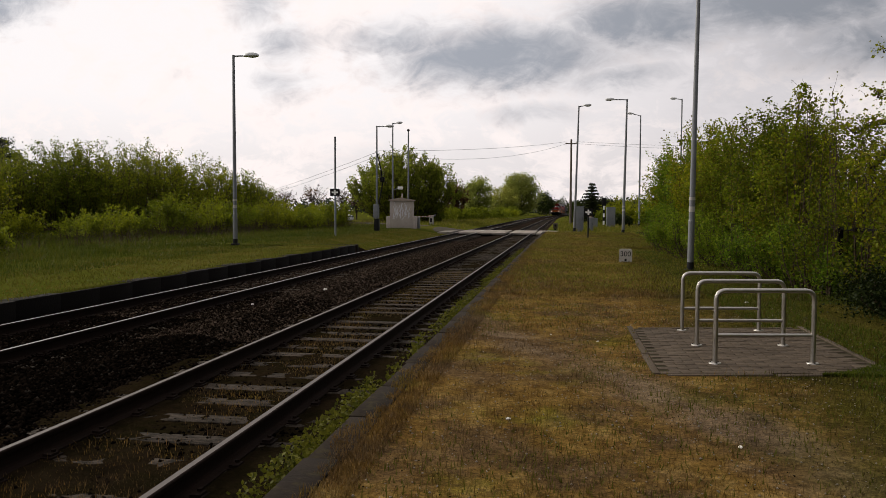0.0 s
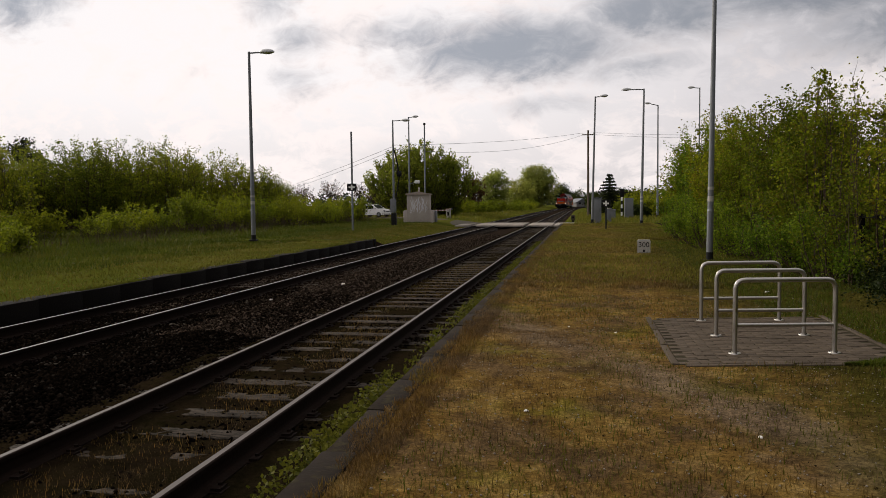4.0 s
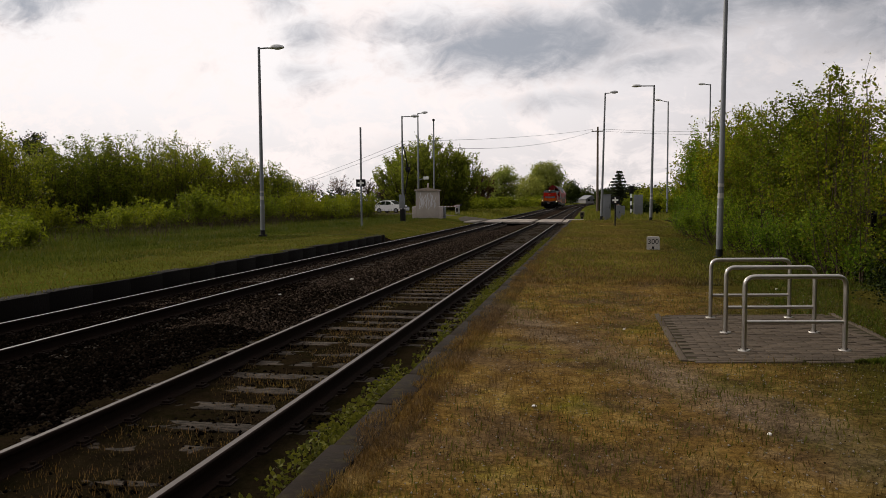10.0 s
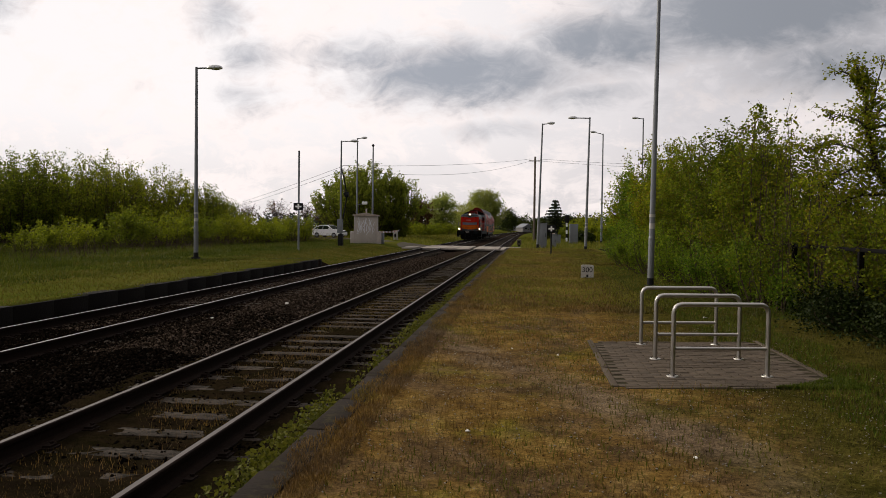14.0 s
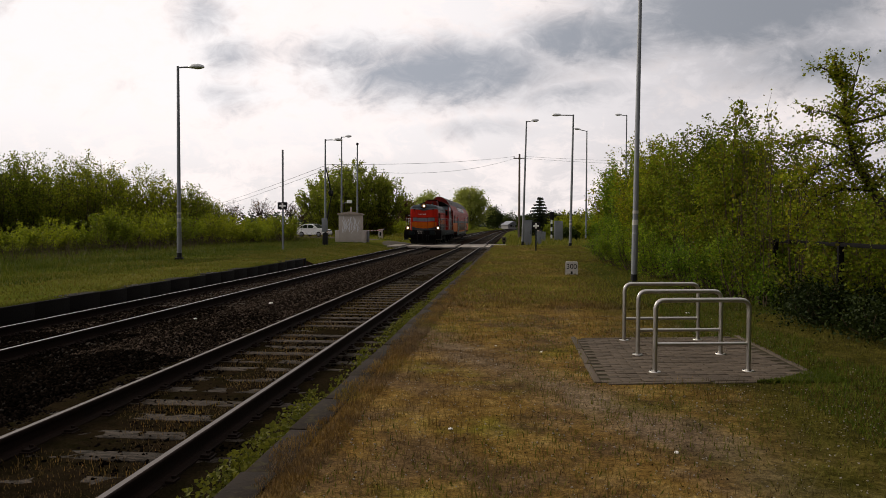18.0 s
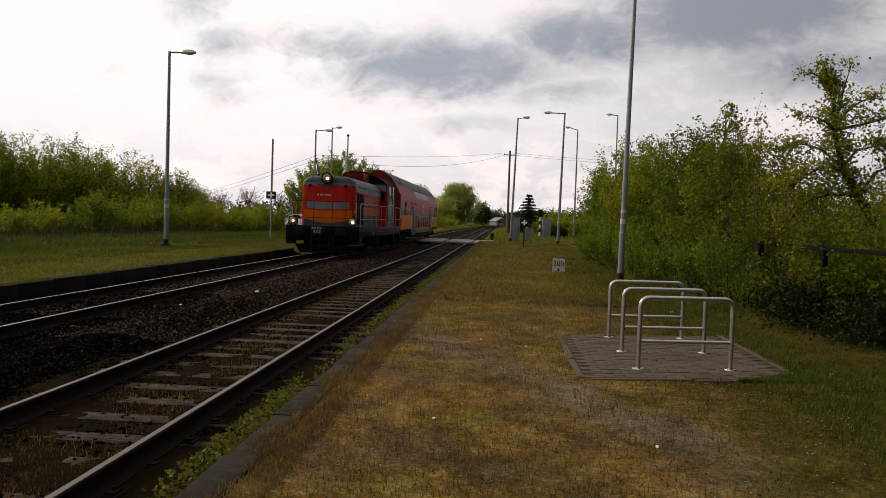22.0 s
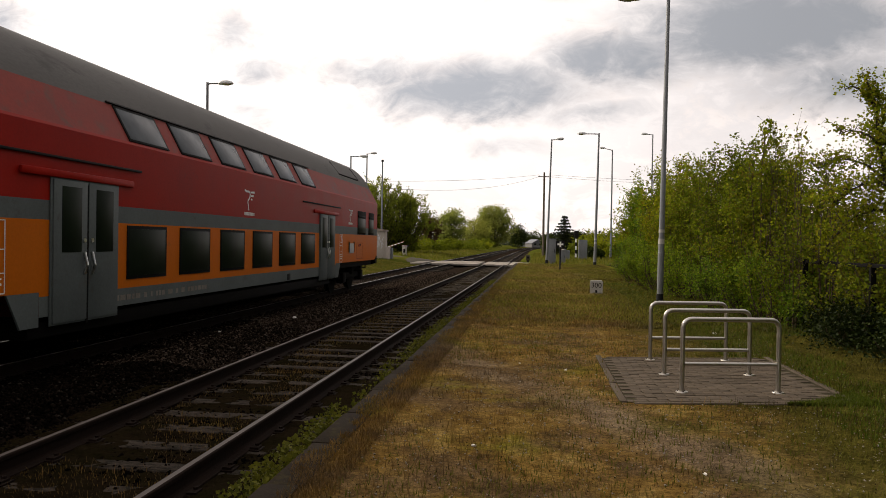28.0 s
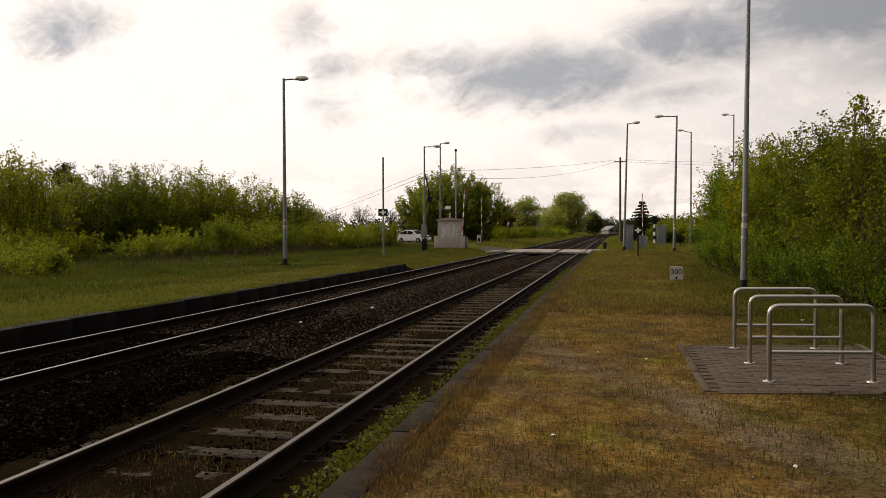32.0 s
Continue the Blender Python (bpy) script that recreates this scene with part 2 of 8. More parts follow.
def soil(name, cols, scale, fine, bump=0.5, dist=0.02, rough=0.95):
    """Ground: patches of several colours at two scales."""
    m, N, L, p = shader(name)
    tc = N.new("ShaderNodeTexCoord")
    co = tc.outputs["Object"]
    a, b, d = tex(N, L, co, scale, 6, 0.62), tex(N, L, co, fine, 5, 0.7), tex(N, L, co, scale * 5, 5, 0.6)
    n = len(cols)
    c = stops(N, L, a, *[(0.3 + 0.4 * i / (n - 1), k) for i, k in enumerate(cols)])
    c2 = stops(N, L, d, *[(0.3 + 0.4 * i / (n - 1), k) for i, k in enumerate(cols[::-1])])
    c = blend(N, L, 0.4, c, c2)
    c = blend(N, L, 0.6, c, stops(N, L, b, (0.3, (0.45, 0.45, 0.45)), (0.7, (1.3, 1.3, 1.3))), 'MULTIPLY')
    L.new(c, p.inputs["Base Color"])
    p.inputs["Roughness"].default_value = rough
    p.inputs["Specular IOR Level"].default_value = 0.0
    bp = N.new("ShaderNodeBump")
    bp.inputs["Strength"].default_value, bp.inputs["Distance"].default_value = bump, dist
    L.new(b, bp.inputs["Height"]), L.new(bp.outputs[0], p.inputs["Normal"])
    return m


def turf_tint(N, L, co):
    """Mossy brown, straw, olive and bare sandy patches; blades and ground share them."""
    a, b = tex(N, L, co, 0.85, 6, 0.66), tex(N, L, co, 3.1, 6, 0.7)
    c = stops(N, L, b, (0.30, (0.060, 0.038, 0.018)), (0.44, (0.115, 0.068, 0.019)), (0.54, (0.152, 0.095, 0.026)), (0.66, (0.220, 0.150, 0.052)), (0.76, (0.120, 0.085, 0.040)))
    g = stops(N, L, b, (0.30, (0.060, 0.056, 0.010)), (0.50, (0.125, 0.110, 0.014)), (0.70, (0.190, 0.160, 0.026)))
    f = N.new("ShaderNodeMapRange")
    f.inputs[1].default_value, f.inputs[2].default_value = 0.53, 0.66
    L.new(a, f.inputs[0])
    c = blend(N, L, f.outputs[0], c, g)
    d = tex(N, L, co, 1.35, 5, 0.6)
    f = N.new("ShaderNodeMapRange")
    f.inputs[1].default_value, f.inputs[2].default_value = 0.47, 0.62
    L.new(d, f.inputs[0])
    # a trodden way that crosses the platform aslant
    dot, off, w = N.new("ShaderNodeVectorMath"), N.new("ShaderNodeMath"), N.new("ShaderNodeMapRange")
    dot.operation, off.operation = 'DOT_PRODUCT', 'SUBTRACT'
    dot.inputs[1].default_value = (0.887, 0.462, 0.0)
    L.new(co, dot.inputs[0]), L.new(dot.outputs["Value"], off.inputs[0])
    off.inputs[1].default_value = 3.68
    ab, wob = N.new("ShaderNodeMath"), N.new("ShaderNodeMath")
    ab.operation, wob.operation = 'ABSOLUTE', 'MULTIPLY_ADD'
    L.new(off.outputs[0], ab.inputs[0]), L.new(d, wob.inputs[0]), L.new(ab.outputs[0], wob.inputs[2])
    wob.inputs[1].default_value = 1.7
    L.new(wob.outputs[0], w.inputs[0])
    for i, v in enumerate((0.88, 1.36, 0.9, 0.0)):
        w.inputs[i + 1].default_value = v
    c = blend(N, L, w.outputs[0], c, stops(N, L, b, (0.35, (0.090, 0.064, 0.040)), (0.65, (0.180, 0.132, 0.085))))
    c = blend(N, L, f.outputs[0], c, stops(N, L, b, (0.35, (0.062, 0.040, 0.019)), (0.65, (0.132, 0.085, 0.040))))
    # darker olive towards the hedge, yellower green further along
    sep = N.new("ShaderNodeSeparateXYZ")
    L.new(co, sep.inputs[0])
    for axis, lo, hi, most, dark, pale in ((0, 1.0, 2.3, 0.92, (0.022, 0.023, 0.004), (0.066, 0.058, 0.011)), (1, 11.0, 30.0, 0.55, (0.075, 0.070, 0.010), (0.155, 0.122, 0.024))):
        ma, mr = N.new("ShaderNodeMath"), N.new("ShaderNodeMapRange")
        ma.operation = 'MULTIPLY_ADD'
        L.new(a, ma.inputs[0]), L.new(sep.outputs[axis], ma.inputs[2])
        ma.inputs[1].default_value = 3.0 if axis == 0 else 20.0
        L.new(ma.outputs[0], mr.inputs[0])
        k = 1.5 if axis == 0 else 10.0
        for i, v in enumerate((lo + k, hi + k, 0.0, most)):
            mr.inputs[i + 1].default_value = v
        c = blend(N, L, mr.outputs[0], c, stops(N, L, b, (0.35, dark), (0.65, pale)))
    return c


def turf(name):
    m, N, L, p = shader(name)
    tc = N.new("ShaderNodeTexCoord")
    co = tc.outputs["Object"]
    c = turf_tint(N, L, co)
    e, s = tex(N, L, co, 42, 6, 0.75), tex(N, L, co, 16, 5, 0.7)
    c = blend(N, L, 0.9, c, stops(N, L, e, (0.36, (0.40, 0.40, 0.40)), (0.5, (0.95, 0.95, 0.95)), (0.64, (1.5, 1.48, 1.42))), 'MULTIPLY')
    c = blend(N, L, 0.8, c, stops(N, L, s, (0.33, (0.60, 0.60, 0.60)), (0.62, (1.25, 1.25, 1.25))), 'MULTIPLY')
    L.new(c, p.inputs["Base Color"])
    p.inputs["Roughness"].default_value, p.inputs["Specular IOR Level"].default_value = 0.95, 0.0
    bp = N.new("ShaderNodeBump")
    bp.inputs["Strength"].default_value, bp.inputs["Distance"].default_value = 0.7, 0.03
    L.new(e, bp.inputs["Height"]), L.new(bp.outputs[0], p.inputs["Normal"])
    return m


def turf_blade(name, through=0.3):
    m, N, L, p = shader(name)
    tc, ge = N.new("ShaderNodeTexCoord"), N.new("ShaderNodeNewGeometry")
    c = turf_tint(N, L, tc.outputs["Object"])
    c = blend(N, L, 1.0, c, stops(N, L, ge.outputs["Random Per Island"], (0.0, (0.64, 0.62, 0.52)), (0.5, (0.92, 0.90, 0.82)), (0.88, (1.2, 1.15, 1.0)), (1.0, (1.7, 1.55, 1.3))), 'MULTIPLY')
    L.new(c, p.inputs["Base Color"])
    p.inputs["Roughness"].default_value, p.inputs["Specular IOR Level"].default_value = 0.6, 0.1
    t, mx = N.new("ShaderNodeBsdfTranslucent"), N.new("ShaderNodeMixShader")
    L.new(c, t.inputs[0])
    mx.inputs[0].default_value = through
    L.new(p.outputs[0], mx.inputs[1]), L.new(t.outputs[0], mx.inputs[2])
    L.new(mx.outputs[0], N["Material Output"].inputs[0])
    return m


M_TURF = turf("dry_turf")
M_MEADOW = soil("meadow", ((0.034, 0.046, 0.006), (0.062, 0.070, 0.010), (0.098, 0.084, 0.020)), 0.12, 9)
# earth colour includes the deep shade under the hedge
M_EARTH = soil("shade_toned_earth", ((0.010, 0.008, 0.005), (0.022, 0.016, 0.009), (0.014, 0.013, 0.006)), 0.9, 20, 0.8, 0.03)
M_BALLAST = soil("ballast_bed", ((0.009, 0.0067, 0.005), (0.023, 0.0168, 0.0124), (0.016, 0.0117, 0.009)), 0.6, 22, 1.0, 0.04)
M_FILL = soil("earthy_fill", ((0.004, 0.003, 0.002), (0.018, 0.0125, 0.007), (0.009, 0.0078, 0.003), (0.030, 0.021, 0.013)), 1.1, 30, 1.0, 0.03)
M_ROAD = soil("worn_asphalt", ((0.055, 0.052, 0.044), (0.085, 0.078, 0.064), (0.068, 0.062, 0.050)), 0.7, 40, 0.3, 0.01)
M_SLAB = mat("crossing_concrete", (0.23, 0.205, 0.175), 0.85, var=0.2, dirt=(0.12, 0.10, 0.08), rand=0.25)
M_EDGE = mat("mossy_edge_concrete", (0.016, 0.0115, 0.008), 0.99, var=0.45, big=3.5, dirt=(0.034, 0.029, 0.011), dirt_at=0.52, rand=0.25, bump=0.5)
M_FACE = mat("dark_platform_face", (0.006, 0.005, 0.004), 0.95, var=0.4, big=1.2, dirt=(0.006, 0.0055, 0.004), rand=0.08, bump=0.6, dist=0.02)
M_RAILTOP = mat("polished_rail_head", (0.20, 0.19, 0.185), 0.48, 0.3, var=0.12, big=3, spec=0.35, bump=0.05, stretch=(1, 0.05, 1))
M_RAILTOP_WORN = mat("brown_worn_rail_head", (0.075, 0.060, 0.052), 0.55, 0.1, var=0.2, big=3, spec=0.3, bump=0.08, stretch=(1, 0.05, 1))
M_RUST = mat("rusty_steel", (0.010, 0.0055, 0.0035), 0.98, 0.0, var=0.35, big=4, bump=0.4)
M_SLEEPER = mat("weathered_sleeper", (0.052, 0.041, 0.031), 0.99, var=0.65, big=4.4, fine=60, dirt=(0.009, 0.007, 0.004), dirt_at=0.44, rand=0.35, bump=0.6, stretch=(0.8, 2.2, 1))
M_STEEL = mat("brushed_steel_tube", (0.44, 0.42, 0.385), 0.36, 1.0, var=0.12, big=6, bump=0.06)
M_GALV = mat("galvanised_steel", (0.19, 0.20, 0.21), 0.55, 0.6, var=0.15, big=4, bump=0.1)
M_LAMPHEAD = mat("lamp_housing", (0.55, 0.56, 0.56), 0.5, 0.0, var=0.1, bump=0.05)
M_LAMPGLASS = glass("lamp_glass", (0.35, 0.36, 0.36), 0.15)
M_PAVER = mat("grey_paver", (0.074, 0.058, 0.042), 0.95, var=0.22, big=4, fine=70, dirt=(0.045, 0.036, 0.022), rand=0.3, bump=0.4)
M_JOINT = mat("sandy_joint", (0.030, 0.025, 0.012), 0.95, var=0.3)
M_STONEWHITE = mat("weathered_whitewash", (0.40, 0.385, 0.35), 0.85, var=0.2, dirt=(0.2, 0.19, 0.15), dirt_at=0.55)
M_WHITE = mat("white_paint", (0.72, 0.71, 0.68), 0.6, var=0.08, dirt=(0.38, 0.34, 0.28), dirt_at=0.66)
M_BLACK = mat("black_paint", (0.012, 0.012, 0.012), 0.7, var=0.3, spec=0.12)
M_REDP = mat("signal_red_paint", (0.36, 0.06, 0.04), 0.55, var=0.15)
M_YELLOW = mat("faded_yellow_paint", (0.060, 0.044, 0.018), 0.6, var=0.2)
M_RENDER = mat("plastered_wall", (0.40, 0.355, 0.32), 0.9, var=0.14, big=1.2, dirt=(0.22, 0.19, 0.16), dirt_at=0.6, bump=0.2)
M_GRAFFITI = mat("pale_spray_paint", (0.60, 0.60, 0.64), 0.7, var=0.1)
M_ROOFSLAB = mat("roof_concrete", (0.36, 0.30, 0.25), 0.9, var=0.15, dirt=(0.25, 0.2, 0.15))
M_CABINET = mat("grey_cabinet_paint", (0.17, 0.18, 0.19), 0.6, var=0.15, dirt=(0.11, 0.10, 0.09), spec=0.2)
M_BOOMRED = mat("faded_boom_red", (0.40, 0.13, 0.09), 0.6, var=0.15)
M_WOODPOLE = mat("weathered_pole", (0.13, 0.105, 0.08), 0.9, var=0.3, big=3, stretch=(4, 4, 0.3))
M_BARK = mat("bark", (0.042, 0.033, 0.025), 0.95, var=0.4, big=4, fine=40, bump=0.8, stretch=(3, 3, 0.6))
M_TWIG = mat("brown_twig", (0.060, 0.043, 0.028), 0.9, var=0.3, big=5)
M_PALETRUNK = mat("pale_bark", (0.22, 0.17, 0.12), 0.9, var=0.25, big=5)
# foliage
M_LEAF_NEAR = leafy("fresh_hedge_leaf", (0.080, 0.116, 0.006), (0.145, 0.186, 0.010), (0.235, 0.262, 0.017), (0.105, 0.138, 0.008), (0.145, 0.128, 0.015), through=0.55)
M_LEAF_FRESH = leafy("bright_hedge_leaf", (0.085, 0.150, 0.010), (0.130, 0.205, 0.014), (0.190, 0.250, 0.020), through=0.5)
M_LEAF_HEDGE = leafy("willow_leaf", (0.118, 0.158, 0.011), (0.178, 0.212, 0.015), (0.268, 0.285, 0.024), (0.100, 0.130, 0.011), through=0.55)
M_LEAF_LIGHT = leafy("light_shrub_leaf", (0.165, 0.205, 0.013), (0.215, 0.248, 0.018), (0.128, 0.160, 0.011), through=0.5)
M_LEAF_WILLOW = leafy("crossing_willow_leaf", (0.190, 0.230, 0.022), (0.265, 0.300, 0.032), (0.330, 0.345, 0.042), (0.165, 0.190, 0.020), through=0.6)
M_LEAF_TREE = leafy("poplar_leaf", (0.27, 0.31, 0.060), (0.36, 0.38, 0.085), (0.31, 0.33, 0.075), through=0.65)
M_LEAF_DARK = leafy("dark_leaf", (0.032, 0.048, 0.008), (0.050, 0.068, 0.010), (0.040, 0.056, 0.010), through=0.2)
# leaf colour near black, painting the shade beneath the overhanging hedge
M_LEAF_SHADE = leafy("shaded_leaf", (0.010, 0.017, 0.004), (0.017, 0.026, 0.005), (0.024, 0.034, 0.006), through=0.1)
M_LEAF_PURPLE = leafy("purple_leaf", (0.098, 0.055, 0.029), (0.130, 0.072, 0.034), (0.088, 0.060, 0.029))
M_LEAF_NEEDLE = leafy("spruce_needle", (0.012, 0.018, 0.008), (0.020, 0.026, 0.010), through=0.1)
M_LEAF_FAR = leafy("far_wood_leaf", (0.052, 0.065, 0.042), (0.073, 0.086, 0.049), (0.047, 0.060, 0.042), through=0.25)
M_BLADE = turf_blade("dry_grass_blade")
M_BLADE_GREEN = leafy("green_grass_blade", (0.078, 0.090, 0.010), (0.112, 0.120, 0.012), (0.155, 0.148, 0.018), (0.190, 0.150, 0.033), through=0.35, patch=0.4, size=0.4)
M_WEED = leafy("weed_leaf", (0.066, 0.074, 0.008), (0.115, 0.112, 0.014), (0.040, 0.046, 0.006), through=0.35, patch=0.3, size=1.5)
M_BLADE_TUFT = leafy("olive_grass_blade", (0.052, 0.058, 0.007), (0.080, 0.080, 0.010), (0.112, 0.098, 0.018), through=0.3, patch=0.4, size=0.4)
M_BLADE_LUSH = leafy("lush_grass_blade", (0.030, 0.048, 0.004), (0.052, 0.076, 0.006), (0.085, 0.100, 0.010), through=0.3, patch=0.3, size=0.7)
M_BLADE_MEADOW = leafy("meadow_blade", (0.030, 0.046, 0.004), (0.048, 0.066, 0.006), (0.076, 0.086, 0.009), (0.092, 0.080, 0.015), through=0.35, patch=0.5, size=0.3)
M_BLADE_VERGE = leafy("verge_blade", (0.060, 0.062, 0.007), (0.095, 0.088, 0.012), (0.150, 0.122, 0.028), through=0.35, patch=0.6, size=0.5)
M_LITTER = mat("pale_litter", (0.62, 0.60, 0.56), 0.8, var=0.15)
M_PEBBLE = mat("pale_pebble", (0.20, 0.18, 0.155), 0.9, var=0.3)
M_CABLE = mat("black_cable", (0.02, 0.02, 0.02), 0.7)
# vehicles
M_RED = mat("red_carriage_paint", (0.36, 0.016, 0.008), 0.45, var=0.28, big=1.1, fine=12, dirt=(0.10, 0.012, 0.009), dirt_at=0.54, bump=0.06, spec=0.04, stretch=(1.6, 1.6, 0.35))
M_STREAK = mat("pale_red_streak", (0.42, 0.085, 0.055), 0.5, var=0.3, big=3, bump=0.04, spec=0.10, stretch=(1.5, 1.5, 0.4))
# pale blue-grey base colour paints a sky reflection on the windscreen
M_WINDOW_SKY = glass("sky_tinted_windscreen", (0.16, 0.18, 0.20), 0.12)
M_PINK = mat("pinkish_red_paint", (0.215, 0.040, 0.032), 0.50, var=0.2, big=1.0, dirt=(0.14, 0.060, 0.052), dirt_at=0.52, bump=0.06, spec=0.04)
M_ORANGE = mat("orange_carriage_paint", (0.520, 0.125, 0.006), 0.42, var=0.12, big=1.2, dirt=(0.33, 0.10, 0.02), dirt_at=0.62, bump=0.05, spec=0.04)
M_GREY = mat("grey_carriage_paint", (0.105, 0.120, 0.118), 0.48, var=0.18, big=1.4, dirt=(0.085, 0.08, 0.07), dirt_at=0.58, bump=0.06, spec=0.04)
# grime patches over a grey darkened for the locomotive's unlit side
M_LOCOGREY = mat("grimy_shaded_grey_paint", (0.042, 0.050, 0.050), 0.5, var=0.3, big=1.4, dirt=(0.028, 0.028, 0.026), dirt_at=0.55, bump=0.06, spec=0.04, stretch=(1.4, 1.4, 0.45))
M_ROOFGREY = mat("sooty_roof_paint", (0.100, 0.095, 0.090), 0.7, var=0.25, big=0.9, dirt=(0.05, 0.047, 0.045), stretch=(1, 0.4, 1), spec=0.10)
M_DARKRED = mat("sooty_red_paint", (0.120, 0.012, 0.009), 0.55, var=0.45, big=1.2, dirt=(0.03, 0.012, 0.01), dirt_at=0.5, spec=0.04)
M_FRAME = mat("dark_frame_paint", (0.0070, 0.0105, 0.0105), 0.6, var=0.4, big=1.6, dirt=(0.005, 0.006, 0.006), dirt_at=0.52, spec=0.05)
M_PALEGREY = mat("pale_grey_stripe", (0.125, 0.134, 0.145), 0.5, var=0.22, big=1.6, dirt=(0.06, 0.062, 0.062), dirt_at=0.57, stretch=(1.4, 1.4, 0.5), bump=0.05, spec=0.10)
M_HOODGREY = mat("weathered_grey_hood", (0.055, 0.065, 0.070), 0.5, var=0.35, big=1.6, dirt=(0.022, 0.024, 0.025), dirt_at=0.55, bump=0.08, spec=0.10)
M_UNDER = mat("oily_underframe", (0.004, 0.0035, 0.003), 0.95, var=0.4, big=2)
M_WINDOW = glass("dark_tinted_window")
# dark green tint puts the mirrored hedge into the pane colour
M_PANE_DARK = glass("green_tinted_pane", (0.007, 0.011, 0.006), 0.35, 0.06)
M_PALEHATCH = mat("pale_grey_enamel", (0.34, 0.35, 0.34), 0.5, var=0.15, big=4, dirt=(0.2, 0.19, 0.17))
M_COACHRED = mat("glossy_coach_red", (0.28, 0.010, 0.005), 0.40, var=0.18, big=1.1, dirt=(0.13, 0.022, 0.015), dirt_at=0.62, bump=0.06, spec=0.04)
# darker than the coach's orange: the shaded front is put into this colour
M_LOCO_ORANGE = mat("sooty_shaded_orange_paint", (0.42, 0.090, 0.006), 0.45, var=0.22, big=1.2, stretch=(1.5, 1.5, 0.4), dirt=(0.14, 0.045, 0.014), dirt_at=0.56, bump=0.05, spec=0.04)
# grey-blue tint stands in for sky mirrored in the panes
M_WINDOW_UP = glass("sky_tinted_window", (0.060, 0.067, 0.074), 0.25, 0.08)
M_RUBBER = mat("black_rubber", (0.008, 0.008, 0.008), 0.8, spec=0.08)
M_CHROME = mat("bright_metal", (0.6, 0.6, 0.58), 0.3, 1.0, var=0.1)
M_RAILPAINT = mat("worn_grey_rail_paint", (0.26, 0.26, 0.25), 0.5, 0.3, var=0.2, big=4, spec=0.2)
M_HEADLAMP = glow("warm_headlamp", (1.0, 0.62, 0.30), 70.0)
M_REFLECT = mat("lamp_reflector", (0.22, 0.14, 0.075), 0.25, 0.6, var=0.35, big=6)
M_CARPAINT = mat("white_car_paint", (0.70, 0.70, 0.70), 0.22, var=0.03, bump=0)
M_TILE_ROOF = mat("far_roof_sheet", (0.09, 0.095, 0.105), 0.5, var=0.1)
M_FARWALL = mat("far_house_wall", (0.17, 0.165, 0.16), 0.9, var=0.1)

# ---- mesh helpers ----


def thing(name, label, category, m=None, group="", kind=""):
    ob = new(name)
    ob.empty_display_size = 0.2
    if m is not None:
        ob.matrix_basis = m
    return tagged(ob, label, category, group, kind)


def smooth_by(me, deg):
    me.polygons.foreach_set("use_smooth", [True] * len(me.polygons))
    me.set_sharp_from_angle(angle=radians(deg))


def mesh_of(name, bm, material, smooth=35):
    me = bpy.data.meshes.new(name)
    bmesh.ops.recalc_face_normals(bm, faces=bm.faces[:])
    bm.to_mesh(me)
    bm.free()
    for k in (material if isinstance(material, (list, tuple)) else (material,)):
        me.materials.append(k)
    if smooth:
        smooth_by(me, smooth)
    return me


def part(name, bm, material, parent, label="", m=None, smooth=35):
    """One mesh object under a thing or under a part."""
    me = bm if isinstance(bm, bpy.types.Mesh) else mesh_of(name, bm, material, smooth)
    ob = new(name, me)
    ob.parent = parent
    if m is not None:
        ob.matrix_basis = m
    return tagged(ob, label)


def np_mesh(name, V, F, material):
    """A mesh from arrays of points and faces (all of one size)."""
    me = bpy.data.meshes.new(name)
    V, F = np.asarray(V, np.float32), np.asarray(F, np.int32)
    n, k = F.shape
    me.vertices.add(len(V)), me.loops.add(n * k), me.polygons.add(n)
    me.vertices.foreach_set("co", V.ravel())
    me.loops.foreach_set("vertex_index", F.ravel())
    me.polygons.foreach_set("loop_start", np.arange(0, n * k, k, dtype=np.int32))
    me.polygons.foreach_set("loop_total", np.full(n, k, np.int32))
    me.update(calc_edges=True)
    me.materials.append(material)
    return me


def box(bm, x0, x1, y0, y1, z0, z1, bevel=0.0, mi=0):
    r = bmesh.ops.create_cube(bm, size=1, matrix=Matrix.Translation(((x0 + x1) / 2, (y0 + y1) / 2, (z0 + z1) / 2)) @ Matrix.Diagonal((abs(x1 - x0), abs(y1 - y0), abs(z1 - z0), 1)))
    vs = r["verts"]
    fs = {f for v in vs for f in v.link_faces}
    for f in fs:
        f.material_index = mi
    if bevel:
        bmesh.ops.bevel(bm, geom=list({e for v in vs for e in v.link_edges}), offset=bevel, segments=2, affect='EDGES', profile=0.5)
    return bm


def boxed(x0, x1, y0, y1, z0, z1, bevel=0.0):
    return box(bmesh.new(), x0, x1, y0, y1, z0, z1, bevel)


def rod(bm, p, q, r, r2=None, seg=12):
    p, q = Vector(p), Vector(q)
    d = q - p
    m = Matrix.Translation((p + q) / 2) @ d.to_track_quat('Z', 'Y').to_matrix().to_4x4()
    bmesh.ops.create_cone(bm, cap_ends=True, segments=seg, radius1=r, radius2=r if r2 is None else r2, depth=d.length, matrix=m)
    return bm


